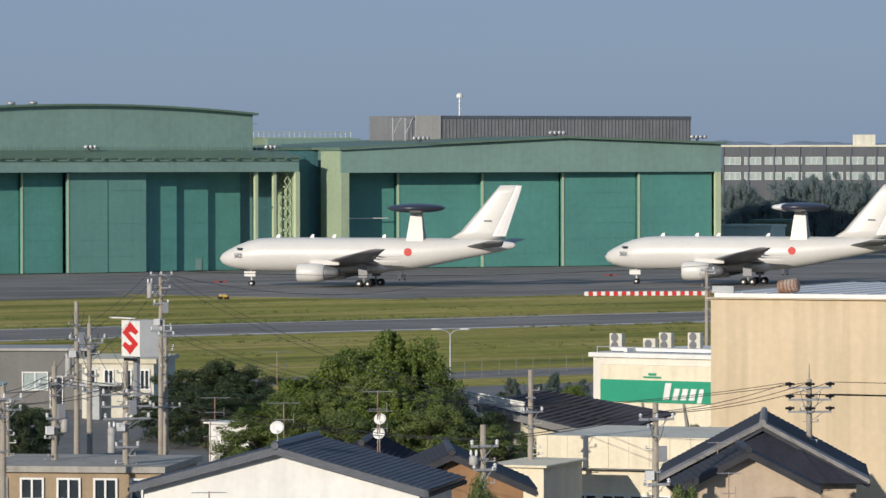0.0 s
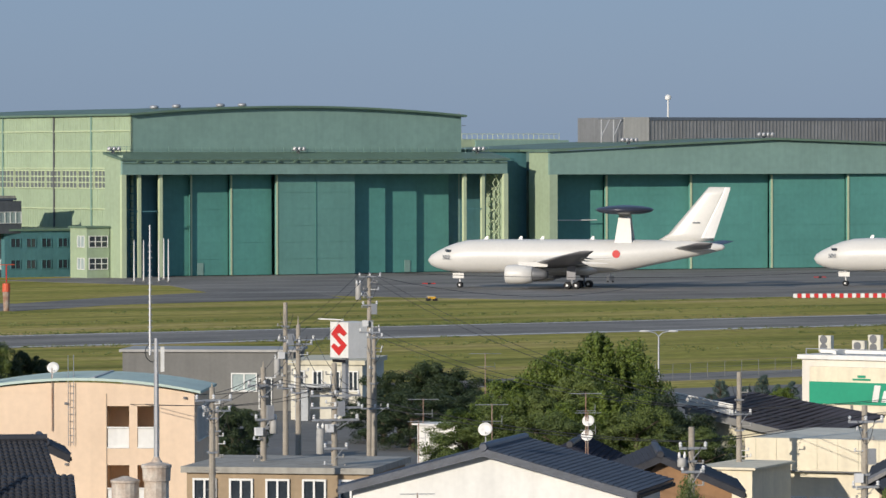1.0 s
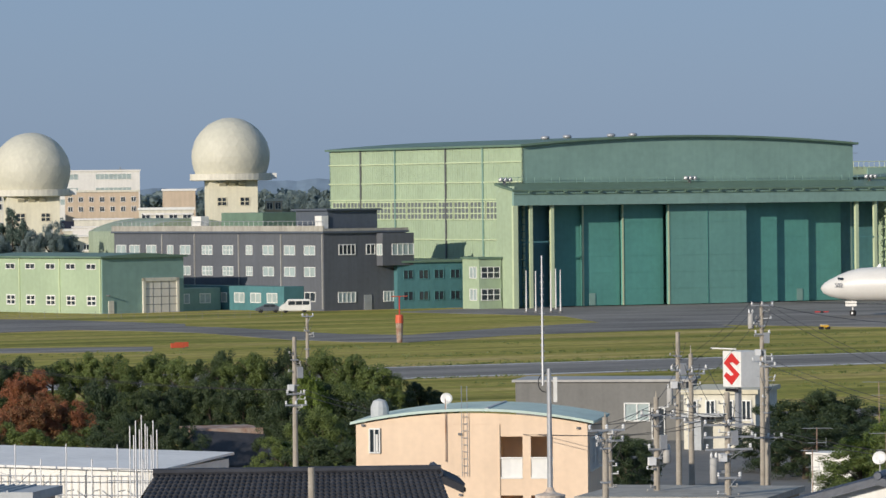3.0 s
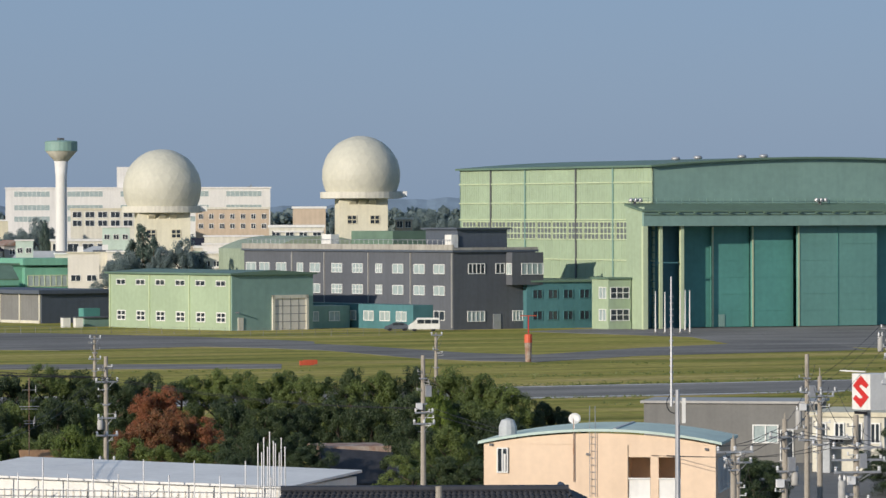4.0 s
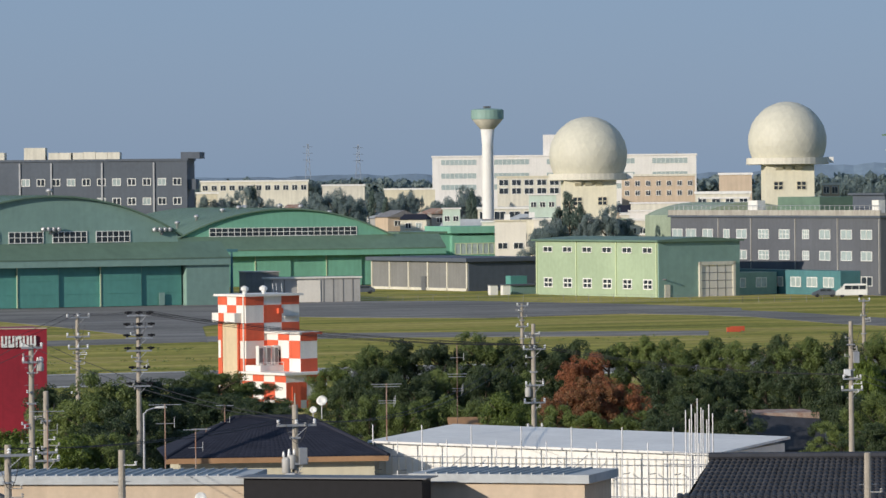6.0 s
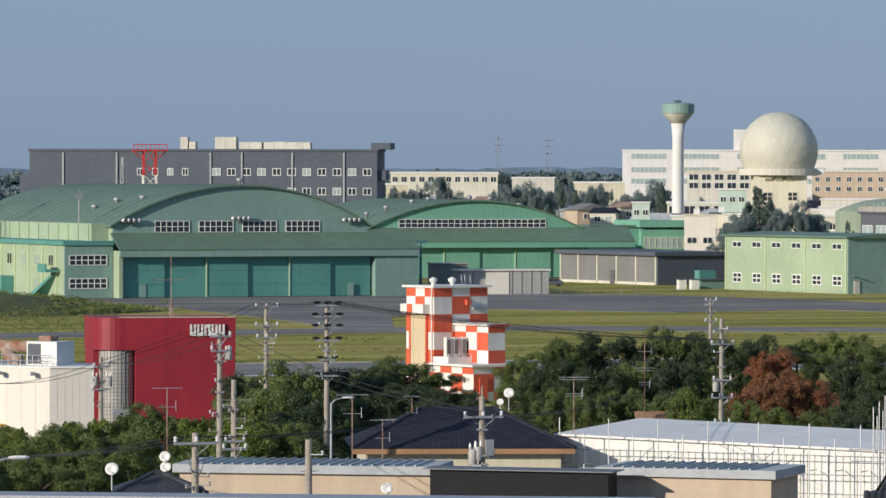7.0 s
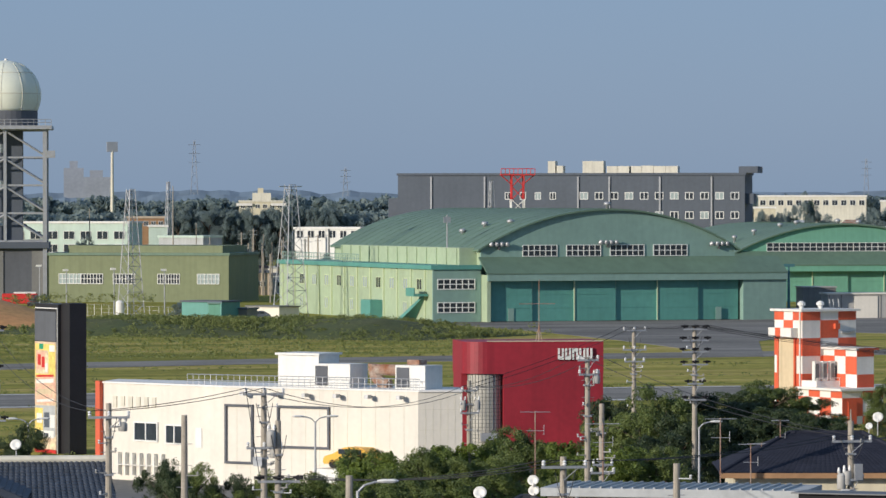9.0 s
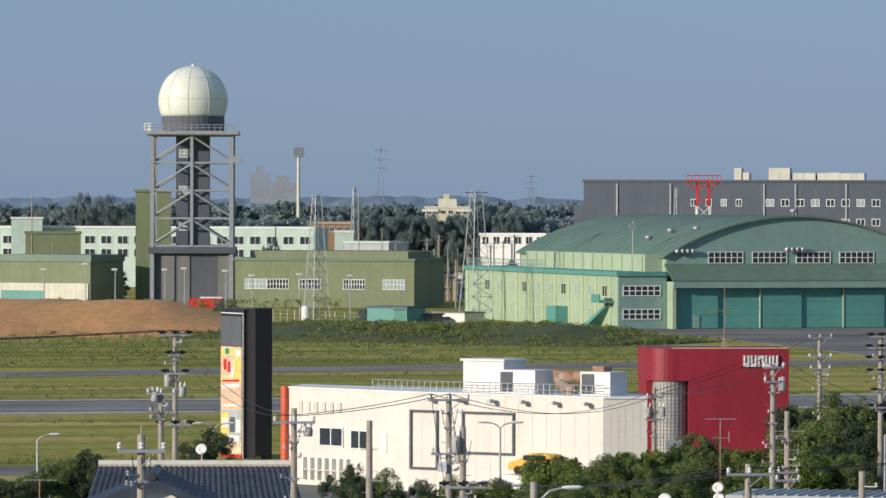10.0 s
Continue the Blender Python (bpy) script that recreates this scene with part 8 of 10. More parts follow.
def air_unit(loc, rz, fans=2, h=1.4):
    T = thing("air_conditioner", "white outdoor air-conditioning unit on the roof", "air conditioner", loc, rz, "rooftop air units")
    part("case", boxes((0, 1.0, 0, 0.4, 0.12, h)), M["cream_pale"], T)
    part("foot", boxes((0.05, 0.2, 0, 0.4, 0, 0.12), (0.8, 0.95, 0, 0.4, 0, 0.12)), M["steel_dark"], T)
    for k in range(fans):
        zc = 0.12 + (h - 0.12) * (k + 0.5) / fans
        bm = bmesh.new()
        lathe(bm, [(0.1, -0.03), (0.26, -0.04), (0.3, -0.02), (0.3, 0.01)], 16)
        bmesh.ops.rotate(bm, verts=bm.verts, matrix=Matrix.Rotation(radians(90), 3, "X"))
        bmesh.ops.translate(bm, verts=bm.verts, vec=(0.42, -0.01, zc))
        part("fan_grille", bm, M["steel_dark"], T)


ang = math.degrees(math.atan2(B[1] - A[1], B[0] - A[0]))
for x, f, h in (((206.16, 265.09), 2, 1.25), ((208.0, 263.65), 1, 0.9), ((208.87, 262.97), 2, 1.3), ((210.44, 261.70), 2, 1.3)):
    air_unit((*x, H + 0.3), ang, f, h)
bm = bmesh.new()
T = thing("roof_piping", "white pipes and ducting lying on the flat roof", "pipes", (A[0], A[1], H + 0.3), ang)
part("duct", boxes((0.5, L - 0.5, 1.6, 1.9, 0.05, 0.3), (2.2, 2.5, 0.4, 1.6, 0.05, 0.3)), M["white"], T)
part("rail", rods(((0.2, 0.2, 0.4), (L, 0.2, 0.4)), ((0.2, 0.2, 0), (0.2, 0.2, 0.4)), r=0.04), M["steel"], T)
bm.free()

# low cream works roofs in front of it
A, B = (181.51, 246.35, 4.26), (185.43, 238.37, 2.54)
loc, rz, L, H = site(A, B)
HL, HR = A[2], B[2]
T = thing("works_shed", "low cream works shed with a dark brown sloping sheet roof", "shed", loc, rz)
bm = bmesh.new()
prism(bm, [(0, 0), (L, 0), (L, HR), (0, HL)], 0, 9)
part("wall", bm, M["cream"], T)
bm = bmesh.new()
hexa(bm, [(-0.3, -1.0, HL), (L + 0.3, -1.0, HR), (L + 0.3, 9, HR + 0.9), (-0.3, 9, HL + 0.5), (-0.3, -1.0, HL + 0.12), (L + 0.3, -1.0, HR + 0.12), (L + 0.3, 9, HR + 1.05), (-0.3, 9, HL + 0.62)])
rf = part("roof", bm, M["roof_brown"], T, "dark brown ribbed sheet roof")
for k in range(16):
    u = 0.3 + k * (L - 0.5) / 15
    zf, zb = HL + (HR - HL) * u / L + 0.13, HL + 0.1 + (HR + 0.4 - HL) * u / L + 0.53
    part("roof_rib", rods(((u, -1.0, zf), (u, 8.9, zb)), r=0.05, seg=4), M["roof_brown"], rf)
bm = bmesh.new()
hexa(bm, [(0, -1.15, HL - 0.35), (L + 0.3, -1.15, HR - 0.35), (L + 0.3, -1.02, HR - 0.35), (0, -1.02, HL - 0.35), (0, -1.15, HL + 0.1), (L + 0.3, -1.15, HR + 0.1), (L + 0.3, -1.02, HR + 0.1), (0, -1.02, HL + 0.1)])
part("fascia", bm, M["greybrown"], T)
bm = bmesh.new()
hexa(bm, [(-0.6, -1.3, HL + 0.45), (3.5, -1.3, HL - 0.35), (3.5, -1.17, HL - 0.35), (-0.6, -1.17, HL + 0.45), (-0.6, -1.3, HL + 1.0), (3.5, -1.3, HL + 0.35), (3.5, -1.17, HL + 0.35), (-0.6, -1.17, HL + 1.0)])
part("parapet", bm, M["white"], T, "white roof parapet")
T, L, H = flat_building("low white works building with wide eaves", (155.57, 205.82, 4.96), (160.84, 197.88, 4.73), 10, "cream_bright", "works_shed", (1.1,), 6, "glass", "cream_pale", 0.3, 1.3, 0.9)
part("front_fascia", boxes((-0.3, L + 0.5, -0.3, -0.02, H - 1.4, H + 0.31)), M["cream_bright"], T, "cream sheet front above the windows")
part("eave", boxes((-0.4, L + 0.6, -0.5, -0.02, H - 1.46, H - 1.41)), M["greybrown"], T)
bm = boxes(*[(0.3 + k * 1.15, 0.33 + k * 1.15, -0.32, -0.302, H - 1.4, H + 0.3) for k in range(8)])
part("sheet_joint", bm, M["cream"], T)
T, L, H = flat_building("small low white lean-to", (147.34, 199.49, 4.09), (148.94, 197.05, 4.09), 6, "cream_bright", "lean_to", cap="cream_bright", cap_h=0.12)
# grey building and dealership
T, L, H = flat_building("grey corrugated warehouse with a pale roof edge", (190.54, 335.70, 4.81), (201.29, 327.01, 4.64), 7, "grey_wall", "warehouse", cap="zinc", cap_h=0.2)
window(T, face_map("front"), L * 0.64, 1.6, 2.0, 1.4, 2, 1, "blind", 0.1)
window(T, face_map("front"), L * 0.80, 0.2, 1.0, 2.4, 1, 1, "glass", 0.08)
T, L, H = flat_building("cream dealership building with small dark windows", (194.30, 316.05, 4.20), (198.45, 312.28, 4.35), 10, "cream_pale", "dealership", (2.27,), 4, "glass", cap="cream", cap_h=0.35, ww=0.7, wh=1.5)
part("awning", boxes((-0.5, L * 0.6, -1.6, -0.05, 2.6, 2.8)), M["roof_blue"], T)
part("stair_case", boxes((0.6, 1.6, -1.4, -0.1, 0, 2.5)), M["roof_blue"], T)
# square white sign with a red angular emblem
loc, rz, L2, H2 = site((194.24, 310.20, 7.71), (194.34, 307.78, 7.81))
T = thing("sign_box", "white square sign box with a red angular emblem", "sign", loc, rz)
zb = 5.04
bx = part("box", boxes((0, L2, 0, L2 * 0.95, zb, H2)), M["white"], T)
hh, ww = H2 - zb, L2
bm = bmesh.new()
pts = [(0.5, 0.95), (0.93, 0.70), (0.78, 0.61), (0.55, 0.70), (0.38, 0.66), (0.93, 0.36), (0.5, 0.06), (0.07, 0.30), (0.22, 0.40), (0.45, 0.30), (0.62, 0.35), (0.07, 0.66)]
prism(bm, [(p * ww, zb + q * hh) for p, q in pts], -0.06, -0.01)
part("emblem", bm, M["red"], bx, "red angular zigzag emblem")
part("caption_bar", boxes((ww * 0.15, ww * 0.85, -0.05, -0.01, zb - 0.35, zb - 0.12)), M["black"], bx)
part("post", boxes((ww * 0.4, ww * 0.6, 0.4, 0.7, 0, zb)), M["steel"], T)
part("lamp_arm", boxes((-0.9, ww, -0.5, -0.4, H2 + 0.15, H2 + 0.25)), M["white"], T)
# low flat roofs at the west of the poles
T, L, H = flat_building("low tan shop building with a flat grey roof", (119.21, 203.68, 4.69), (125.79, 197.31, 4.76), 9, "tan_shaded", "shop", (3.40,), 5, "glass", cap="concrete", cap_h=0.3, ww=1.1, wh=1.0)
T, L, H = flat_building("small white block behind the trees", (163.80, 251.34, 3.41), (164.75, 248.31, 3.58), 5, "white", "hut", cap="roof_white", cap_h=0.1)

# scaffolded white hall
A, B = (94.92, 244.20, 5.85), (109.05, 230.50, 5.41)
loc, rz, L, H = site(A, B)
HL, HR = A[2], B[2]
T = thing("warehouse", "long white sheet-metal hall with a shallow roof", "building", loc, rz)
bm = bmesh.new()
prism(bm, [(0, 0), (L, 0), (L, HR), (0, HL)], 0, 12)
part("wall", bm, M["white"], T)
bm = bmesh.new()
hexa(bm, [(-0.2, -0.3, HL), (L + 0.2, -0.3, HR), (L + 0.2, 12.4, HR + 0.2), (-0.2, 12.4, HL + 0.25), (-0.2, -0.3, HL + 0.12), (L + 0.2, -0.3, HR + 0.12), (L + 0.2, 12.4, HR + 0.34), (-0.2, 12.4, HL + 0.4)])
H = HR
part("roof", bm, M["roof_white"], T, "pale grey-white sheet roof")
bm = bmesh.new()
x = 0.3
while x < L:
    box(bm, x, x + 0.08, -0.05, 0, 0.2, H - 0.2)
    x += 0.4
part("wall_rib", bm, M["white_wall"], T)
S = thing("scaffolding", "thin grey tube scaffolding standing before the hall", "scaffolding", loc, rz)
for i in range(14):
    x = 0.6 + i * (L - 1) / 13
    bm = bmesh.new()
    rod(bm, (x, -1.4, 0), (x, -1.4, H + (0.7 if i % 2 else 1.5)), 0.035, 5)
    rod(bm, (x, -1.4, H - 1.0), (x, -0.2, H - 1.0), 0.03, 4)
    part("standard", bm, M["steel"], S)
for z in (1.5, 3.2, H - 1.2, H - 0.2):
    part("ledger", rods(((0.4, -1.4, z), (L - 0.4, -1.4, z)), r=0.03, seg=5), M["steel"], S)
part("diagonal", rods(((1, -1.4, 1), (6, -1.4, H)), ((8, -1.4, 1), (13, -1.4, H)), r=0.025, seg=4), M["steel"], S)
S2 = thing("scaffolding", "cluster of tall bare scaffold tubes at the hall's end", "scaffolding", (*(106.07, 226.38), 0), rz)
for i in range(5):
    for j in range(2):
        h = 8.05 + (i % 3) * 0.3 - j * 0.5
        part("tube", rods(((i * 0.32 - 0.6, j * 0.6, 0), (i * 0.32 - 0.6, j * 0.6, h)), r=0.035, seg=5), M["steel"], S2)
part("cross_tube", rods(((-1.8, 0, H - 0.2), (1.8, 0, H - 0.2)), ((-1.8, 0, H + 0.4), (1.8, 0, H + 0.4)), r=0.03, seg=5), M["steel"], S2)

# brown shed in the wood
T = thing("shed", "old brown shed with a dark tiled roof among trees", "shed", (*(144.18, 299.06), 0), -14)
zt = 3.88
part("wall", boxes((0, 4.9, 0, 5, 0, zt)), M["rust"], T)
bm = bmesh.new()
hexa(bm, [(-0.2, -2.2, zt - 2.6), (5.0, -2.2, zt - 2.6), (5.0, -0.05, zt - 0.6), (-0.2, -0.05, zt - 0.2), (-0.2, -2.2, zt - 2.45), (5.0, -2.2, zt - 2.45), (5.0, -0.05, zt - 0.45), (-0.2, -0.05, zt - 0.05)])
part("lean_roof", bm, M["tile_black"], T)
T = thing("shed", "small dark brown roof among the trees", "shed", (*(120.26, 294.38), 0), -14)
part("wall", boxes((0, 2.8, 0, 4, 0, 2.8)), M["rust"], T)
bm = bmesh.new()
hexa(bm, [(-0.2, -0.3, 2.8), (3.0, -0.3, 2.8), (3.0, 2, 4.2), (-0.2, 2, 4.2), (-0.2, -0.3, 2.95), (3.0, -0.3, 2.95), (3.0, 2, 4.35), (-0.2, 2, 4.35)])
part("roof", bm, M["brown_wall"], T)
# navy hip roof house
hip_house("cream house with a broad navy hipped roof", (88.67, 242.28, 5.17), -16, 12.0, 10, 5.35, 7.25, "cream", "tile_navy", 4.0, windows=((-1.6, 3.6, 0.5, 0.5), (0.2, 3.6, 0.5, 0.5)))
# low roofs along the bottom
T, L, H = flat_building("low beige hall with a pale blue sheet roof", (57.22, 190.60, 7.65), (66.40, 185.47, 7.79), 4.2, "tan_wall", "hall", cap="roof_blue", cap_h=0.35)
bm = boxes(*[(x * 0.45, x * 0.45 + 0.06, -0.2, 4.2, H + 0.35, H + 0.42) for x in range(1, int(L / 0.45))])
part("roof_rib", bm, M["roof_blue"], T)
T, L, H = flat_building("low black tarred hall with a flat roof", (66.06, 184.53, 8.0), (72.1, 180.05, 8.05), 1.4, "black", "hall", cap="steel_dark", cap_h=0.05)
T, L, H = flat_building("low beige hall with a ribbed blue roof", (73.01, 182.97, 7.65), (78.58, 178.46, 7.82), 4.2, "tan_wall", "hall", cap="roof_blue", cap_h=0.35)
bm = boxes(*[(x * 0.45, x * 0.45 + 0.06, -0.2, 4.2, H + 0.35, H + 0.42) for x in range(1, int(L / 0.45))])
part("roof_rib", bm, M["roof_blue"], T)
T, L, H = flat_building("grey metal eave of a nearby flat roof", (37.71, 163.71, 8.70), (62.12, 151.78, 8.90), 1.6, "grey_wall", "hall", cap="steel", cap_h=0.12)
hip_house("small dark hipped roof with tiles", (52.75, 178.36, 8.20), -15, 3.6, 4, 7.67, 8.34, "tan_wall", "tile_black", 0.4)

# dark tiled house in the west
T = thing("house", "house with a blue-black pantile roof", "house", (*(39.33, 216.46), 0), -11)
zr = 8.03
part("wall", boxes((-4.2, 4.2, -3.0, 3.0, 0, zr - 1.6)), M["white_wall"], T)
for sgn in (-1, 1):
    bm = bmesh.new()
    tiled_slope(bm, (-4.9, sgn * 3.8, zr - 1.7), (4.9, sgn * 3.8, zr - 1.7), (4.4, 0, zr), (-4.4, 0, zr), 36, 14, 0.06, 0.04)
    part("roof_slope", bm, M["tile_blue"], T)
part("ridge_cap", rods(((-4.4, 0, zr + 0.12), (4.4, 0, zr + 0.12)), r=0.18, seg=8), M["cream_pale"], T)
bm = bmesh.new()
prism(bm, [(-4.0, zr - 1.6), (4.0, zr - 1.6), (4.0, zr - 0.2), (-4.0, zr - 0.2)], -0.1, 0.1)
part("gable_fill", bm, M["white_wall"], T)
gable_house("white gabled house with a navy tiled roof", (33.34, 193.14, 8.83), -12, 5.4, 6, 1.3, "white", "tile_blue", ridge_frac=0.55)

# sign pylon
A, B = (70.50, 376.46, 11.74), (71.54, 372.19, 11.82)
loc, rz, L, H = site(A, B)
T = thing("sign_pylon", "tall black sign pylon with a colourful poster panel", "sign", loc, rz)
part("body", boxes((0, L, 0, 1.75, 0, H)), M["sign_black"], T, "black clad pylon body")
part("side_wing", boxes((L + 0.02, L + 1.6, 0.25, 1.7, 0, H + 0.1)), M["sign_black"], T)
zp0, zp1 = 0.29, 8.78
ps = part("poster", boxes((0.12, L - 0.28, -0.08, -0.01, zp0, zp1)), M["poster"], T, "yellow and red poster panel")
hp, wp = zp1 - zp0, L - 0.4


def print_patch(u0, u1, v0, v1, tint, skew=0.0, lift=0.0):
    """A printed patch of the poster, in fractions of its width and height."""
    bm = bmesh.new()
    a, b, c, d = 0.12 + wp * u0, 0.12 + wp * u1, zp0 + hp * v0, zp0 + hp * v1
    hexa(bm, [(a, -0.095 - lift, c), (b, -0.095 - lift, c + skew), (b, -0.082, c + skew), (a, -0.082, c), (a, -0.095 - lift, d), (b, -0.095 - lift, d + skew), (b, -0.082, d + skew), (a, -0.082, d)])
    part("printed_patch", bm, M[tint], ps)


for row in ((0.02, 0.98, 0.64, 0.98, "poster_yellow", 0), (0.06, 0.66, 0.70, 0.92, "poster", 0), (0.12, 0.5, 0.74, 0.90, "poster_pink", 0), (0.70, 0.95, 0.91, 0.97, "white", 0), (0.22, 0.42, 0.93, 0.98, "sign_green", 0),
            (0.02, 0.98, 0.585, 0.66, "poster_pink", 0.18), (0.08, 0.9, 0.605, 0.64, "white", 0.18), (0.02, 0.98, 0.47, 0.575, "poster_pink", 0.18), (0.1, 0.85, 0.50, 0.55, "beige", 0.18), (0.02, 0.98, 0.415, 0.47, "poster_pink", 0.18),
            (0.1, 0.9, 0.43, 0.455, "white", 0.18), (0.02, 0.98, 0.11, 0.40, "roof_blue", 0.1), (0.02, 0.4, 0.05, 0.38, "poster_yellow", 0), (0.45, 0.7, 0.20, 0.34, "slate", 0.05), (0.74, 0.95, 0.20, 0.32, "white", 0.05), (0.3, 0.9, 0.10, 0.17, "white", 0.05), (0.1, 0.35, 0.24, 0.33, "white", 0), (0.15, 0.3, 0.78, 0.88, "red", 0), (0.34, 0.48, 0.76, 0.86, "red", 0), (0.5, 0.62, 0.72, 0.8, "white", 0), (0.08, 0.9, 0.665, 0.685, "red", 0.12), (0.48, 0.66, 0.12, 0.15, "slate", 0), (0.1, 0.3, 0.08, 0.12, "red", 0)):
    print_patch(*row, lift=0.002 + 0.0005 * len(ps.children))
part("poster_foot", boxes((0.12, L - 0.28, -0.1, -0.02, zp0 - 0.55, zp0 - 0.03)), M["red"], T, "red foot band")
part("blank_panel", boxes((0.1, L - 0.3, -0.08, -0.01, zp1 + 0.05, H - 0.6)), M["charcoal"], T)
part("neon_frame", boxes((0.1, L - 0.05, -0.06, -0.01, H - 0.38, H - 0.3), (L - 0.13, L - 0.06, -0.06, -0.01, zp0 - 0.6, H - 0.3)), M["frame_white"], T)


# white arcade building
def arcade():
    P1, P2, P3, P4 = (68.17, 338.20), (74.67, 327.60), (85.54, 315.61), (88.55, 315.20)
    H = 6.88
    T = thing("arcade_building", "large white arcade building with framed wall panels and roof plant", "building", (0, 0, 0))
    back = [(P4[0] + 1.2, P4[1] + 5), (P1[0] + 2, P1[1] + 4)]
    bm = bmesh.new()
    extrude_plan(bm, [P1, P2, P3, P4] + back, 0, H)
    part("wall", bm, M["white_wall"], T, "off-white clad walls")
    bm = bmesh.new()
    c = [sum(p[0] for p in (P1, P2, P3, P4)) / 4, P2[1] + 7]
    extrude_plan(bm, [(p[0] + (p[0] - c[0]) * 0.004, p[1] - 0.12) for p in (P1, P2, P3, P4)] + back, H, H + 0.12)
    part("roof", bm, M["roof_white"], T)

    def face(P, Q):
        L = math.hypot(Q[0] - P[0], Q[1] - P[1])
        ux, uy = (Q[0] - P[0]) / L, (Q[1] - P[1]) / L
        return L, (lambda u, d, z: (P[0] + ux * u + uy * d, P[1] + uy * u - ux * d, z))
    L1, F1 = face(P1, P2)
    bm = bmesh.new()
    fbox(bm, F1, -0.3, 0.15, -0.2, 0.35, 0, H + 0.15)
    part("red_edge", bm, M["orange"], T, "bright red corner fin")
    window(T, F1, L1 * 0.28, H - 4.0, L1 * 0.19, 1.3, 2, 1, "glass", 0.1)
    window(T, F1, L1 * 0.54, H - 4.1, L1 * 0.14, 1.3, 2, 1, "glass", 0.1)
    bm = bmesh.new()
    fbox(bm, F1, L1 * 0.78, L1 * 0.83, 0, 0.06, H - 4.3, H - 2.9)
    part("service_door", bm, M["white"], T)
    for k in range(6):
        bm = bmesh.new()
        fbox(bm, F1, L1 * (0.10 + 0.065 * k), L1 * (0.10 + 0.065 * k) + 0.38, 0, 0.08, H - 1.7 + 0.1 * (k % 2), H - 0.9)
        part("raised_sign_shape", bm, M["cream_pale"], T)
    bm = bmesh.new()
    fbox(bm, F1, L1 * 0.16, L1 * 0.54, 0.0, 0.3, 1.1, 1.16)
    part("railing", bm, M["white"], T)
    for k in range(7):
        bm = bmesh.new()
        fbox(bm, F1, L1 * (0.16 + 0.06 * k), L1 * (0.16 + 0.06 * k) + 0.07, 0.0, 0.35, 0.4, 2.0)
        part("railing_fin", bm, M["white"], T)
    L2, F2 = face(P2, P3)
    for a, b in ((0.012, 0.16), (0.285, 0.555)):
        z0, z1 = H - 5.3 if a < 0.1 else H - 4.1, H - 1.15
        bm = bmesh.new()
        u0, u1 = L2 * a, L2 * b
        fbox(bm, F2, u0, u1, 0.02, 0.16, z1 - 0.16, z1)
        fbox(bm, F2, u0, u1, 0.02, 0.16, z0, z0 + 0.16)
        fbox(bm, F2, u0, u0 + 0.16, 0.02, 0.14, z0 + 0.16, z1 - 0.16)
        fbox(bm, F2, u1 - 0.16, u1, 0.02, 0.14, z0 + 0.16, z1 - 0.16)
        part("panel_frame", bm, M["charcoal"], T, "dark grey panel frame")
    bm = bmesh.new()
    for k in range(1, 14):
        fbox(bm, F2, L2 * k / 14, L2 * k / 14 + 0.025, 0, 0.012, 0.2, H - 0.1)
    part("cladding_joint", bm, M["cream_pale"], T)
    for k in range(6):
        bm = bmesh.new()
        u = L2 * (0.12 + 0.16 * k)
        fbox(bm, F2, u, u + 0.3, 0.3, 0.8, H - 0.5, H - 0.25)
        fbox(bm, F2, u + 0.1, u + 0.2, 0, 0.4, H - 0.42, H - 0.32)
        part("wall_lamp", bm, M["steel"], T)
    L3, F3 = face(P3, P4)
    bm = bmesh.new()
    for k in range(1, 6):
        fbox(bm, F3, L3 * k / 6, L3 * k / 6 + 0.02, 0, 0.012, 0.2, H - 0.1)
    for z in (H - 1.2, H - 2.6, H - 4.0):
        fbox(bm, F3, 0.1, L3, 0, 0.012, z, z + 0.03)
    part("cladding_joint", bm, M["cream_pale"], T)
    # roof railing and plant
    bm = bmesh.new()
    for k in range(40):
        u = L2 * (-0.22 + 1.2 * k / 39)
        p = F2(u, -0.7, H)
        rod(bm, p, (p[0], p[1], H + 0.85), 0.02, 4)
    for z in (0.45, 0.85):
        rod(bm, F2(-0.22 * L2, -0.7, H + z), F2(0.98 * L2, -0.7, H + z), 0.03, 4)
    part("roof_railing", bm, M["steel"], T)
    bm = bmesh.new()
    fbox(bm, F2, L2 * 0.22, L2 * 0.43, -4.2, -1.6, H, H + 2.3)
    part("stair_head", bm, M["white"], T, "white rooftop stair head")
    bm = bmesh.new()
    fbox(bm, F2, L2 * 0.21, L2 * 0.44, -4.35, -1.45, H + 2.3, H + 2.45)
    part("stair_roof", bm, M["white"], T)
    for a, b, h in ((0.415, 0.60, 1.75), (0.83, 0.98, 1.75)):
        bm = bmesh.new()
        fbox(bm, F2, L2 * a, L2 * b, -3.6, -1.4, H + 0.1, H + h)
        un = part("air_handler", bm, M["white"], T, "white rooftop air handler")
        bm = bmesh.new()
        fbox(bm, F2, L2 * a + 0.12, L2 * (a + 0.07), -1.4, -1.36, H + 0.25, H + h - 0.15)
        part("intake", bm, M["charcoal"], un)
    bm = bmesh.new()
    for k in range(9):
        a0, a1 = math.pi * k / 16, math.pi * (k + 1) / 16
        p = F2(L2 * 0.70 - 1.3 * math.sin(a0) + 0.6, -3.0, H + 0.3 + 1.2 * (1 - math.cos(a0)))
        q = F2(L2 * 0.70 - 1.3 * math.sin(a1) + 0.6, -3.0, H + 0.3 + 1.2 * (1 - math.cos(a1)))
        rod(bm, p, q, 0.42, 10)
    rod(bm, F2(L2 * 0.66, -3.0, H + 1.35), F2(L2 * 0.82, -3.0, H + 1.35), 0.4, 10)
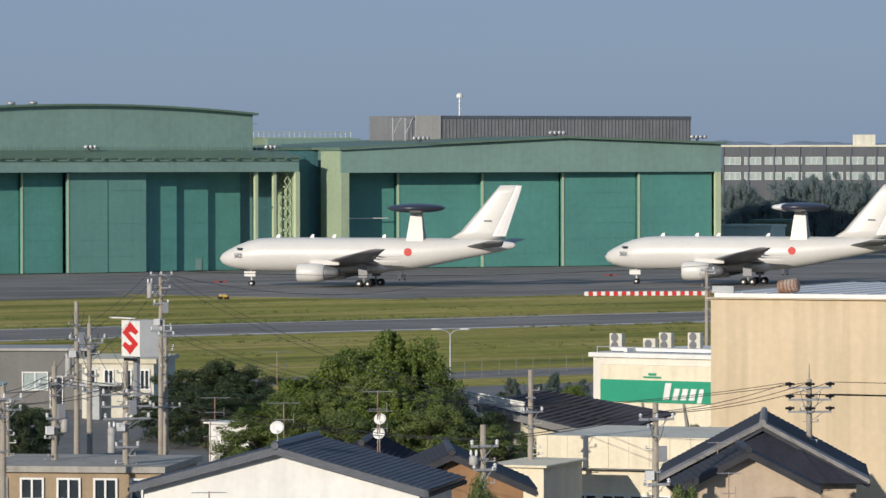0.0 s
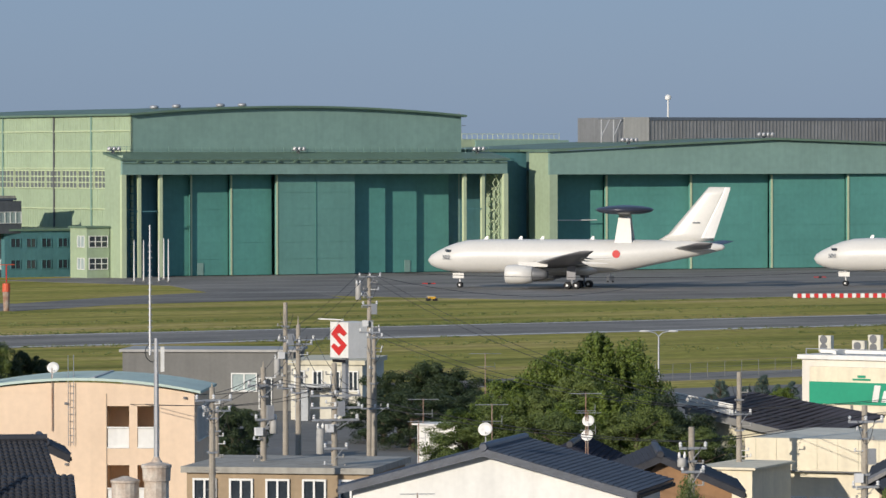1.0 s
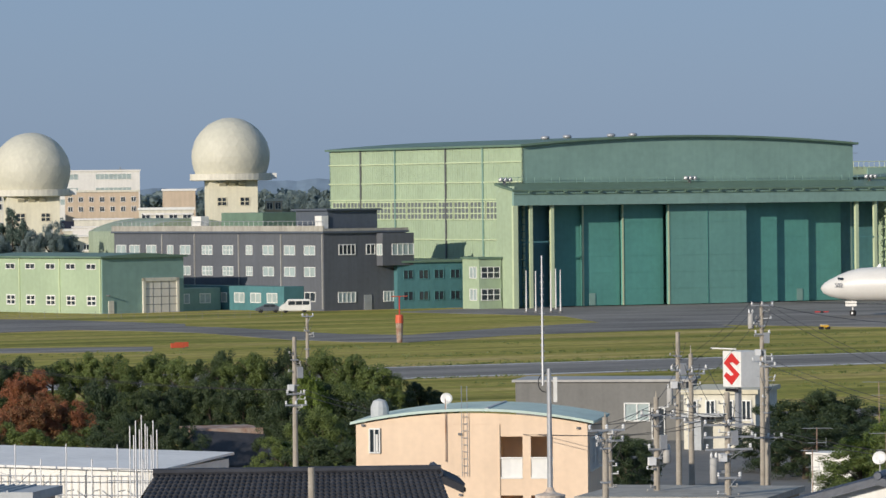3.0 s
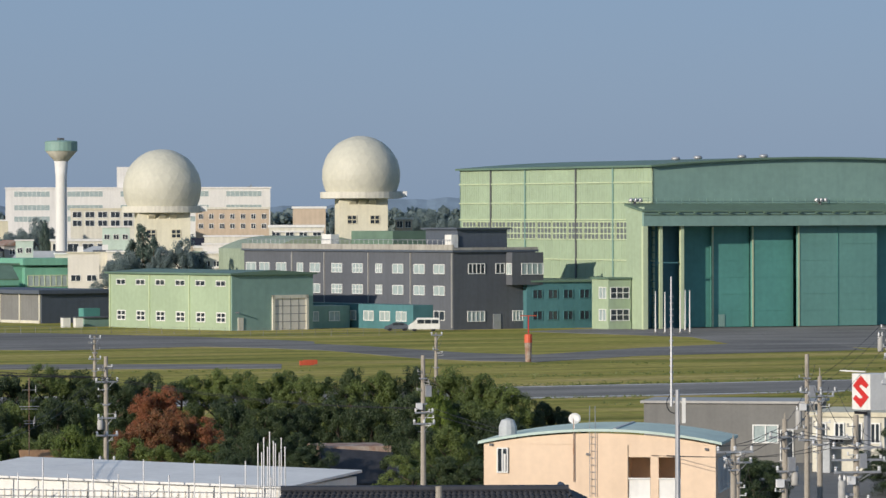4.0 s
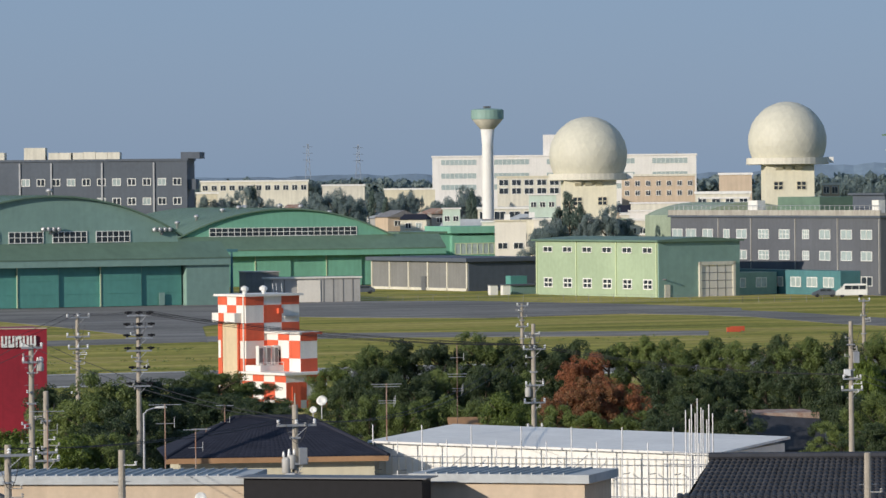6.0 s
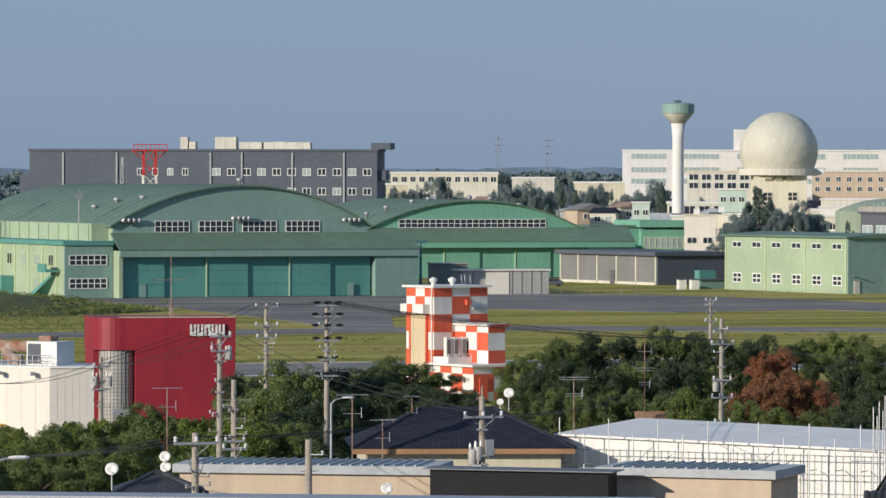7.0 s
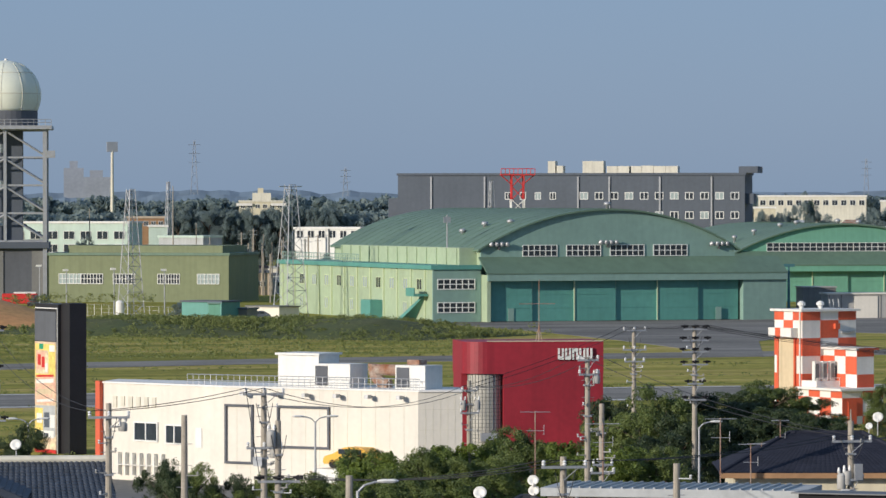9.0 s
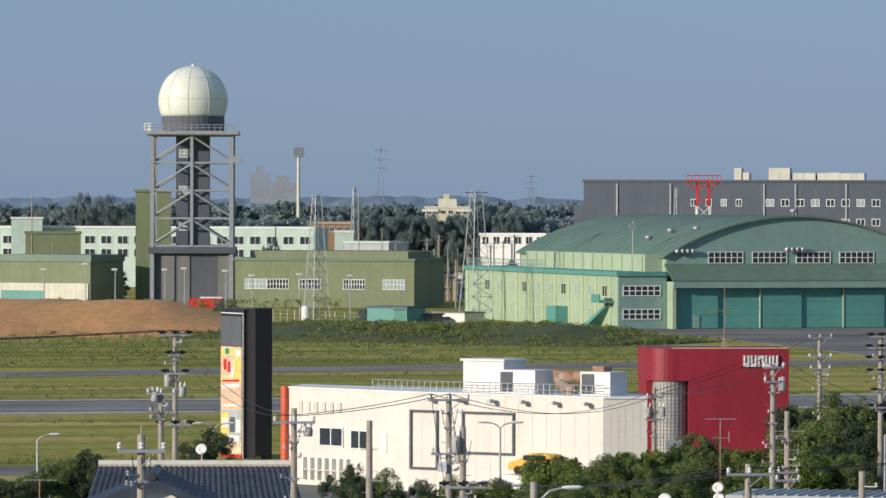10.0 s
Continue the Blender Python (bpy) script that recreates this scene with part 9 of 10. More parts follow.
    part("duct", bm, M["rust"], T, "rusty bent roof duct")
    bm = bmesh.new()
    fbox(bm, F2, L2 * 0.85, L2 * 0.91, -3.4, -2.4, H + 1.76, H + 2.1)
    part("vent_cap", bm, M["rust"], T)
    # canopy sign with a yellow taxi model
    bm = bmesh.new()
    fbox(bm, F2, L2 * 0.49, L2 * 0.60, 0.05, 0.5, H - 6.6, H - 5.95)
    part("red_sign", bm, M["red"], T, "red lettered-look sign block")
    p = F2(L2 * 0.58, 1.6, 0)
    ob = car((p[0], p[1], H - 5.3), math.degrees(math.atan2(P3[1] - P2[1], P3[0] - P2[0])), "yellow", "yellow display car mounted on the arcade canopy")
    bm = bmesh.new()
    fbox(bm, F2, L2 * 0.55, L2 * 0.86, 0.05, 2.0, H - 6.3, H - 5.32)
    part("display_canopy", bm, M["white"], T)


arcade()


def red_building():
    A, B = (96.85, 344.13, 9.38), (107.21, 342.62, 9.41)
    loc, rz, L, H = site(A, B)
    T = thing("red_building", "windowless crimson building with a rounded corner and white sign", "building", loc, rz)
    r = 1.7
    plan = [(r + r * math.cos(math.pi * (1 + k / 16)), r + r * math.sin(math.pi * (1 + k / 16))) for k in range(9)] + [(L, 0), (L, 7), (0, 7)]
    bm = bmesh.new()
    extrude_plan(bm, [(x, y) for x, y in plan], H - 2.4, H)
    part("upper_wall", bm, M["crimson"], T, "crimson painted upper wall")
    bm = bmesh.new()
    extrude_plan(bm, [(2.95, 0.02), (L - 0.02, 0.02), (L - 0.02, 6.9), (0.05, 6.9), (0.05, 2.2), (2.95, 2.2)], 0, H - 2.41)
    part("wall", bm, M["crimson"], T, "crimson painted wall")
    bm = bmesh.new()
    lathe(bm, [(1.3, 0), (1.3, H - 2.42)], 28, 1.75, 1.5)
    cl = part("tiled_column", bm, M["grey_tile"], T, "round grey tiled corner column")
    bm = bmesh.new()
    for k in range(22):
        lathe(bm, [(1.31, 0.28 * k + 0.2), (1.325, 0.28 * k + 0.22), (1.31, 0.28 * k + 0.24)], 28, 1.75, 1.5)
    for k in range(16):
        a = math.pi * (1 + k / 15)
        rod(bm, (1.75 + 1.31 * math.cos(a), 1.5 + 1.31 * math.sin(a), 0), (1.75 + 1.31 * math.cos(a), 1.5 + 1.31 * math.sin(a), H - 2.45), 0.025, 4)
    part("tile_joint", bm, M["greybrown"], cl)
    part("parapet_cap", boxes((r, L, -0.06, 0.1, H, H + 0.08)), M["tan_wall"], T)
    sg = part("sign_back", boxes((L * 0.665, L * 0.93, -0.1, -0.01, H - 1.4, H - 0.5)), M["crimson"], T)
    w = L * 0.25 / 5
    for k in range(5):
        x = L * 0.67 + k * w * 1.03
        bm = boxes((x, x + w * 0.28, -0.2, -0.11, H - 1.35, H - 0.5), (x + w * 0.56, x + w * 0.84, -0.2, -0.11, H - 1.35, H - 0.5), (x + w * 0.28, x + w * 0.56, -0.19, -0.11, H - (1.35 if k != 2 else 0.75), H - (1.1 if k != 2 else 0.5)))
        part("sign_letter_shape", bm, M["white"], sg, "thick white block shape")
    part("patched_area", boxes((L * 0.42, L * 0.86, -0.03, -0.005, 1.5, H - 2.2)), M["crimson"], T)
    bm = bmesh.new()
    rod(bm, (L * 0.55, 1, H), (L * 0.55, 1, H + 1.0), 0.06, 5)
    rod(bm, (L * 0.55, 1, H + 1.0), (L * 0.55, 1, H + 4.6), 0.03, 5)
    for dx in (-0.5, 0.5):
        rod(bm, (L * 0.55 + dx * 0.5, 1, H), (L * 0.55, 1, H + 1.2), 0.03, 4)
    rod(bm, (L * 0.55 - 1.5, 1, H + 2.8), (L * 0.55 + 1.2, 1, H + 2.8), 0.025, 4)
    part("roof_aerial", bm, M["rust"], T)
    part("wall_box", boxes((1.2, 2.4, -0.35, 0.1, 2.0, 2.6)), M["steel"], T)


red_building()


# checkered control building
def checker_tower():
    C = (146.26, 407.55)
    T = thing("checkered_tower", "orange and white checkered airfield building with stepped blocks", "tower", (*C, 0), 15)

    def checks(name, x0, x1, y0, y1, zs, nx, ny, front, left, proud=0.03):
        """A block with a painted check pattern; zs are its row edges from the top down."""
        w = part(name, boxes((x0, x1, y0, y1, 0, zs[0])), M["tower_white"], T)
        for k in range(len(zs) - 1):
            c, d = zs[k + 1], zs[k]
            for i in range(nx):
                if (i + k + front) % 2 == 0:
                    a, b = x0 + (x1 - x0) * i / nx, x0 + (x1 - x0) * (i + 1) / nx
                    part("check_panel", boxes((a, b, y0 - proud, y0 - 0.002, c, d)), M["orange"], w)
            for j in range(ny):
                if (j + k + left) % 2 == 0:
                    a, b = y0 + (y1 - y0) * j / ny, y0 + (y1 - y0) * (j + 1) / ny
                    part("check_panel", boxes((x0 - proud, x0 - 0.002, a, b, c, d)), M["orange"], w)
        return w
    zt, zm, zl = 9.89, 6.54, 2.99
    # main block, its middle wing and the low front block; x along the front, y back along the sunlit side
    mb = checks("main_block", 0.0, 5.9, 0.0, 4.4, (zt, 9.1, 7.5, 5.9, 4.3, 2.7, 1.1, 0), 3, 3, 0, 0)
    wb = checks("middle_block", 2.3, 4.15, -5.2, -0.05, (zm, 5.95, 4.35, zl), 1, 3, 0, 1)
    lb = checks("low_block", -0.5, 3.95, -6.9, -0.06, (zl, 2.35, 0.75, 0), 2, 4, 1, 0)
    part("roof_slab", boxes((-0.3, 6.2, -0.3, 4.7, zt, zt + 0.2)), M["tower_white"], T)
    part("roof_slab", boxes((2.0, 4.5, -5.5, -0.06, zm, zm + 0.2)), M["tower_white"], T)
    part("slab_edge", boxes((2.3, 4.52, -5.52, -5.5, zm, zm + 0.18)), M["orange"], T)
    part("roof_slab", boxes((-0.9, 6.6, -7.3, -0.06, zl, zl + 0.2)), M["tower_white"], T)
    part("canopy_post", boxes((6.2, 6.35, -7.0, -6.85, 0, zl)), M["tower_white"], T)
    # loading shutter with its roller box in the sunlit side
    part("shutter", boxes((-0.14, -0.04, 1.1, 3.5, 1.2, 7.5)), M["beige"], T, "tan roller shutter")
    part("shutter_rail", boxes((-0.22, -0.04, 0.9, 1.1, 1.2, 7.5), (-0.22, -0.04, 3.5, 3.7, 1.2, 7.5)), M["orange"], T)
    bx = part("shutter_box", boxes((-0.75, -0.04, 0.7, 4.3, 7.55, 8.4)), M["tower_white"], T, "white roller shutter box")
    part("box_check", boxes((-0.79, -0.755, 2.4, 3.2, 7.55, 8.4)), M["orange"], bx)
    part("downpipe", rods(((-0.1, 0.25, 0), (-0.1, 0.25, zt)), r=0.07, seg=6), M["tower_white"], T)
    # upright cooling units behind a low kerb on the front roof
    part("kerb", boxes((-0.3, 2.2, -2.6, -0.3, zl + 0.2, zl + 0.75)), M["tower_white"], T)
    for x in (-0.15, 0.7, 1.55):
        un = part("air_unit", boxes((x, x + 0.5, -2.2, -1.75, zl + 0.76, zl + 2.5)), M["white"], T, "white upright air unit")
        part("intake", boxes((x + 0.06, x + 0.44, -2.24, -2.205, zl + 0.9, zl + 2.3)), M["steel_dark"], un)
    part("kerb_rail", rods(((-0.3, -2.7, zl + 1.0), (2.2, -2.7, zl + 1.0)), ((-0.3, -2.7, zl + 0.2), (-0.3, -2.7, zl + 1.0)), ((2.2, -2.7, zl + 0.2), (2.2, -2.7, zl + 1.0)), r=0.035, seg=5), M["tower_white"], T)
    for x, y in ((0.6, 1.0), (2.6, 0.9)):
        bm = bmesh.new()
        lathe(bm, [(0.2, zt + 0.2), (0.22, zt + 0.5), (0.36, zt + 0.55), (0.36, zt + 0.8), (0.1, zt + 0.95)], 10, x, y)
        part("roof_vent", bm, M["white"], T)
    for x in (3.9, 4.3, 4.9):
        part("roof_aerial", rods(((x, 1.2, zt + 0.2), (x - 0.1, 1.2, zt + 1.1)), r=0.03, seg=5), M["white"], T)
    part("wall_horn", boxes((3.4, 3.9, -0.35, -0.04, 8.3, 8.8)), M["orange"], T)
    part("vent_grille", boxes((2.6, 3.7, -0.09, -0.035, 6.5, 7.0)), M["zinc"], T)
    part("louvre", boxes((4.2, 5.7, -0.2, -0.035, 7.9, 8.1)), M["zinc"], T)
    part("side_window", boxes((2.24, 2.29, -2.1, -1.3, zl + 0.9, zl + 2.1)), M["glass"], wb)
    part("door", boxes((0.1, 1.0, -7.02, -6.94, 0, 2.0)), M["orange"], T)


checker_tower()

# ---- poles, lamps, aerials and cables ----
ends = {}


def utility_pole(key, top, arms=((0.25, 0.9),), rz=10, can=None, spike=0.0, label="grey concrete utility pole with crossarms and insulators", r=0.17, dark=False, boxed=False):
    h = top[2]
    T = thing("utility_pole", label, "utility pole", (top[0], top[1], 0), rz, "utility poles")
    bm = bmesh.new()
    rod(bm, (0, 0, 0), (0, 0, h), r * 1.15, 10, r * 0.75)
    if spike:
        rod(bm, (0, 0, h), (0, 0, h + spike), 0.05, 5, 0.02)
    part("shaft", bm, M["pole"], T)
    pts = []
    for dz, half in arms:
        z = h - dz
        arm = part("crossarm", boxes((-half, half, -r - 0.09, -r, z - 0.05, z + 0.05)), M["steel"], T)
        n = 3 if half > 0.6 else 2
        for i in range(n):
            x = -half * 0.92 + 2 * half * 0.92 * i / (n - 1)
            bm = bmesh.new()
            lathe(bm, [(0.03, z + 0.05), (0.09, z + 0.1), (0.05, z + 0.16), (0.09, z + 0.21), (0.03, z + 0.28)], 8, x, -r - 0.045)
            part("insulator", bm, M["black"] if dark else M["insulator"], arm)
            if dark:
                part("insulator", boxes((x - 0.22, x + 0.22, -r - 0.1, -r + 0.02, z + 0.12, z + 0.24)), M["black"], arm)
            pts.append((x, z + 0.28))
        part("arm_brace", rods(((half * 0.6, -r - 0.05, z - 0.04), (0, -r, z - 0.5)), r=0.02, seg=4), M["steel"], arm)
    if can:
        for cx, cz, ch in can:
            bm = bmesh.new()
            ch *= 0.8
            lathe(bm, [(0.17, h - cz - ch), (0.2, h - cz - ch + 0.05), (0.2, h - cz - 0.1), (0.14, h - cz)], 14, cx, -0.1)
            c = smooth(part("transformer", bm, M["zinc"], T, "grey drum transformer"))
            bm = bmesh.new()
            for q in (-0.12, 0.12):
                lathe(bm, [(0.05, h - cz), (0.07, h - cz + 0.1), (0.03, h - cz + 0.25)], 7, cx + q, -0.1)
            part("bushing", bm, M["insulator"], c)
            part("bracket", boxes((min(cx, 0), max(cx, 0), -0.05, 0.05, h - cz - ch * 0.6, h - cz - ch * 0.5)), M["steel"], c)
    if boxed:
        part("switch_box", boxes((0.1, 0.45, -0.35, -0.05, h - 2.6, h - 1.9)), M["steel"], T)
        part("switch_box", boxes((-0.5, -0.12, -0.3, -0.05, h - 3.4, h - 3.0)), M["insulator"], T)
    for z in np.arange(h - 4.8, h - 1.2, 0.9):
        part("step_bolt", rods(((-r - 0.16, 0, z), (r + 0.16, 0, z)), r=0.014, seg=4), M["steel"], T)
    # small fittings: spool insulators, clamps, a drooping jumper wire
    rf = random.Random(int(top[0] * 7 + top[1] * 13))
    for k in range(7 if arms else 2):
        z, sd = h - 0.4 - rf.random() * min(5.0, h * 0.5), rf.choice((-1, 1))
        w = rf.uniform(0.1, 0.42)
        bm = rods(((0, -r * 0.5, z), (sd * (r + w), -r - 0.1, z)), r=0.022, seg=4)
        for q in (0.0, 0.09):
            lathe(bm, [(0.03, z - 0.02 + q), (0.065, z + 0.02 + q), (0.03, z + 0.06 + q)], 7, sd * (r + w), -r - 0.1)
        part("spool_bracket", bm, M["insulator"] if k % 2 else M["zinc"], T)
    if arms:
        z, w = h - 0.6, rf.uniform(0.3, 0.6)
        pts3 = [(-w + 2 * w * f / 8, -r - 0.14, z - 1.1 * 4 * (f / 8) * (1 - f / 8)) for f in range(9)]
        part("jumper_wire", rods(*zip(pts3, pts3[1:]), r=0.014, seg=4), M["wire"], T)
        for z in (h - 1.5, h - 3.1):
            part("clamp", boxes((-r - 0.03, r + 0.03, -r - 0.03, r + 0.03, z, z + 0.08)), M["steel"], T)
    a = radians(rz)
    ends[key] = [(top[0] + x * math.cos(a) + (r + 0.05) * math.sin(a), top[1] + x * math.sin(a) - (r + 0.05) * math.cos(a), z) for x, z in pts]
    return T


def cable(pairs, sag, label, r=0.016):
    T = thing("power_line", label, "cable", (0, 0, 0), 0, "overhead cables")
    for p, q in pairs:
        bm = bmesh.new()
        n = 14
        L = (Vector(q) - Vector(p)).length
        pts = []
        for i in range(n + 1):
            t = i / n
            v = Vector(p).lerp(Vector(q), t)
            v.z -= sag * 4 * t * (1 - t) * L / 40
            pts.append(v)
        d = (Vector(q) - Vector(p)).normalized()
        sd = d.cross(Vector((0, 0, 1))).normalized()
        ring_loft(bm, [[v + sd * r, v + Vector((0, 0, r)), v - sd * r, v - Vector((0, 0, r))] for v in pts])
        part("wire", bm, M["wire"], T)


utility_pole("a", (170.95, 268.14, 12.45), ((0.1, 0.75), (2.0, 0.5), (3.8, 0.7)), -20, ((-0.75, 0.6, 1.3),), boxed=True)
utility_pole("a2", (161.53, 252.80, 9.14), ((0.15, 0.5), (4.6, 0.9)), -20)
utility_pole("b", (152.65, 248.92, 11.40), ((2.3, 0.5), (5.2, 0.6)), -15, ((-0.55, 3.4, 1.3),), label="dark weathered utility pole with a drum transformer", boxed=True)
utility_pole("c", (148.06, 240.00, 10.40), ((0.9, 0.95), (1.15, 0.8), (4.0, 0.5)), -15, None, 0.5)
utility_pole("d", (125.41, 199.92, 10.08), ((1.6, 1.3), (2.2, 1.3), (2.8, 1.2), (4.2, 0.6)), -15, ((-0.75, 3.2, 1.6),), boxed=True)
utility_pole("e", (124.52, 205.17, 9.70), ((0.9, 0.9), (2.6, 0.5)), -12, ((0.5, 2.6, 0.9),), 0.3, boxed=True)
utility_pole("f", (115.19, 194.44, 9.36), ((0.6, 0.9),), -12, None, 0.2)
utility_pole("g", (151.41, 201.44, 8.91), ((2.2, 0.6),), -20, label="plain grey concrete utility pole")
utility_pole("h", (120.95, 164.28, 8.69), ((0.9, 0.6), (1.9, 0.5)), -20, ((-0.45, 1.3, 0.5),))
utility_pole("i", (132.98, 167.67, 9.09), ((0.7, 0.8), (3.6, 0.6)), -25, None, boxed=True)
utility_pole("j", (155.06, 183.18, 8.97), ((0.4, 1.1), (1.0, 1.1), (1.6, 1.1), (4.0, 0.5), (5.0, 0.8)), -30, None, 0.8, dark=True)
utility_pole("k", (222.93, 274.99, 11.95), ((0.2, 0.5),), -30, label="slim grey pole beside the beige hall")
utility_pole("l", (136.85, 269.21, 11.07), ((3.6, 0.6), (4.3, 0.7)), -10, None, boxed=True, label="tall brown weathered utility pole")
utility_pole("l2", (191.34, 373.88, 9.55), ((0.2, 0.5),), -10)
utility_pole("m", (83.00, 161.97, 9.65), (), -10, label="plain grey concrete pole end")
utility_pole("n", (127.62, 214.97, 7.42), ((0.4, 0.7),), -20)
utility_pole("o", (120.00, 280.40, 10.98), ((1.6, 0.75), (3.9, 0.6), (5.0, 0.7), (6.6, 0.5)), -8, ((-0.4, 4.0, 0.8),))
utility_pole("o2", (164.35, 386.51, 9.36), ((0.2, 0.5), (2.0, 0.5)), -8)
utility_pole("p", (95.00, 284.56, 12.10), ((0.2, 0.75), (0.9, 0.85), (1.6, 0.85), (2.4, 0.8), (3.6, 0.5), (4.6, 0.7)), -5, None, dark=True, label="tall pole crowded with black insulators")
utility_pole("q", (99.02, 309.55, 11.24), ((0.1, 0.8), (1.4, 0.8), (2.2, 0.7)), -5, ((-0.1, 6.0, 0.8),))
utility_pole("r", (73.61, 198.81, 10.26), ((0.9, 0.9), (2.6, 0.5), (4.2, 0.9)), -5, ((-0.45, 2.3, 0.9), (-0.2, 2.2, 0.8)), 0.5, boxed=True)
utility_pole("s", (73.87, 238.84, 11.79), ((0.15, 0.55), (0.9, 0.5)), -5, ((0.45, 0.9, 0.6),))
utility_pole("t", (70.40, 225.26, 9.97), ((3.0, 0.5), (3.4, 0.6)), -5)
utility_pole("u", (81.55, 288.70, 8.67), ((0.6, 0.5), (2.0, 0.6)), -5, ((-0.4, 1.2, 0.8), (0.5, 1.2, 0.8)))
utility_pole("v", (54.06, 177.97, 10.04), ((0.4, 0.9),), -5)
utility_pole("w", (56.99, 172.85, 10.00), (), -5, label="plain short concrete pole end")
utility_pole("x", (42.11, 164.70, 10.23), (), -5, label="plain short concrete pole end")
utility_pole("y", (40.99, 201.88, 11.29), ((0.6, 0.9),), -8, ((0.6, 0.8, 0.5),))
utility_pole("z", (49.32, 208.24, 11.54), ((0.2, 0.9), (2.6, 0.8)), -8, ((0.45, 2.4, 0.8),), boxed=True)
utility_pole("z2", (48.07, 200.31, 10.52), ((2.6, 0.9),), -8, ((-0.3, 0.4, 0.9),), dark=True)
utility_pole("z3", (42.87, 195.35, 11.04), (), -8, label="plain pale concrete pole")
utility_pole("y1", (45.77, 257.97, 13.01), ((0.1, 0.8), (1.2, 0.4), (2.2, 0.6), (5.0, 0.9)), -8, ((-0.4, 2.2, 0.9), (0.4, 2.9, 0.7)), dark=True)
utility_pole("y2", (40.89, 234.46, 10.85), ((0.2, 0.7),), -8, ((-0.3, 0.1, 0.6),))
utility_pole("y3", (25.17, 147.87, 12.83), ((0.5, 0.75),), -8, None, 0.3)


def link(a, b, sag, label, n=3):
    A, B = ends[a], ends[b]
    cable(list(zip(A[:n], B[:n])), sag, label)


link("f", "e", 0.5, "thin black cables between roadside poles")
link("e", "d", 0.5, "thin black cables between roadside poles")
link("b", "a", 0.5, "thin black cables crossing above the sign")
link("c", "d", 0.6, "slack black cables between transformer poles")
link("a2", "g", 0.8, "long thin cables above the trees", 2)
link("d", "h", 0.6, "thin black cables over the white house", 2)
link("h", "i", 0.5, "thin black cables over the works roofs", 2)
link("i", "j", 0.4, "three black cables before the beige hall")
link("g", "j", 0.5, "thin cables over the works sheds", 2)
link("l", "n", 0.6, "thin cables across the apartment front", 2)
link("n", "e", 0.5, "thin cables leading to the shops", 2)
link("p", "q", 0.3, "black cables between the insulator poles")
link("p", "o", 0.9, "long black cables before the checkered tower")
link("o", "l", 0.9, "long thin cables along the wood", 2)
link("r", "v", 0.5, "thin cables above the low halls", 2)
link("r", "o", 0.7, "thin cables over the white hall", 2)
link("s", "u", 0.5, "thin cables before the red building", 2)
link("u", "z", 0.5, "thin cables along the arcade wall", 2)
link("z", "y", 0.6, "thin cables along the arcade corner", 2)
link("y", "y1", 0.7, "thin black cables over the tiled house", 2)
link("c", "e", 0.5, "slack service cables beside the shops", 2)
link("n", "d", 0.6, "service cables before the apartment block", 2)
link("g", "i", 0.4, "thin cables over the cream works", 2)
link("a", "g", 0.7, "long thin cables over the tiled roofs", 2)
link("o", "p", 0.5, "thin cables before the dark wood", 2)
link("r", "s", 0.5, "thin cables over the street trees", 2)
link("u", "q", 0.4, "thin cables before the crimson wall", 2)
link("z", "z2", 0.3, "short cables between the arcade poles", 2)
link("z2", "v", 0.8, "slack black cables over the street trees")
je, ye, fe = ends["j"], ends["y1"], ends["f"]
cable([(p, (p[0] + 46, p[1] - 20, p[2] - 0.3)) for p in je[2:6]], 0.3, "black cables running off past the beige hall")
cable([(p, (p[0] - 40, p[1] + 4, p[2] - 0.8)) for p in ye[:3]], 0.4, "black cables running off to the west")
mid = ends["a"]
cable([(mid[0], ((246.03, 340.39, 9.19))), (mid[2], ((213.07, 262.38, 12.48)))], 0.5, "long thin cables crossing before the runway")


def street_lamp(top, base_h, arms, label, rz=0, curved=False):
    T = thing("street_lamp", label, "street lamp", (top[0], top[1], 0), rz, "street lamps")
    h = top[2]
    bm = bmesh.new()
    rod(bm, (0, 0, 0), (0, 0, h - 0.3), 0.1, 8, 0.06)
    part("column", bm, M["steel"], T)
    for s in arms:
        bm = bmesh.new()
        pts = [(0, 0, h - 0.35), (s * 0.25, 0, h - 0.1), (s * 0.6, 0, h), (s * 1.0, 0, h + 0.02)]
        for p, q in zip(pts, pts[1:]):
            rod(bm, p, q, 0.045, 6)
        arm = part("arm", bm, M["steel"], T)
        bm = bmesh.new()
        ring_loft(bm, [[(s * (0.7 + 0.75 * f), 0.16 * q * math.cos(k), h + 0.04 + 0.08 * q * math.sin(k)) for k in (0, 1.05, 2.1, 3.14, 4.2, 5.2)] for f, q in ((0, 0.5), (0.3, 1), (0.8, 1), (1, 0.4))])
        part("lamp_head", bm, M["white"], arm)


street_lamp((211.46, 291.35, 7.17), 0, (-1, 1), "grey twin-armed street lamp beside the road", -36)
street_lamp((94.00, 280.68, 6.28), 0, (1,), "single-armed street lamp by the trees", -10)
street_lamp((72.26, 291.17, 6.43), 0, (-1, 1), "slim twin-armed lamp before the arcade", -10)
street_lamp((43.96, 296.76, 5.66), 0, (1,), "rusty single street lamp in the grass", -10)
street_lamp((58.08, 312.65, 5.53), 0, (-1, 1), "slim lamp beside the sign pylon", -10)
street_lamp((42.40, 164.63, 9.99), 0, (1,), "pale street lamp behind the eave", -10)


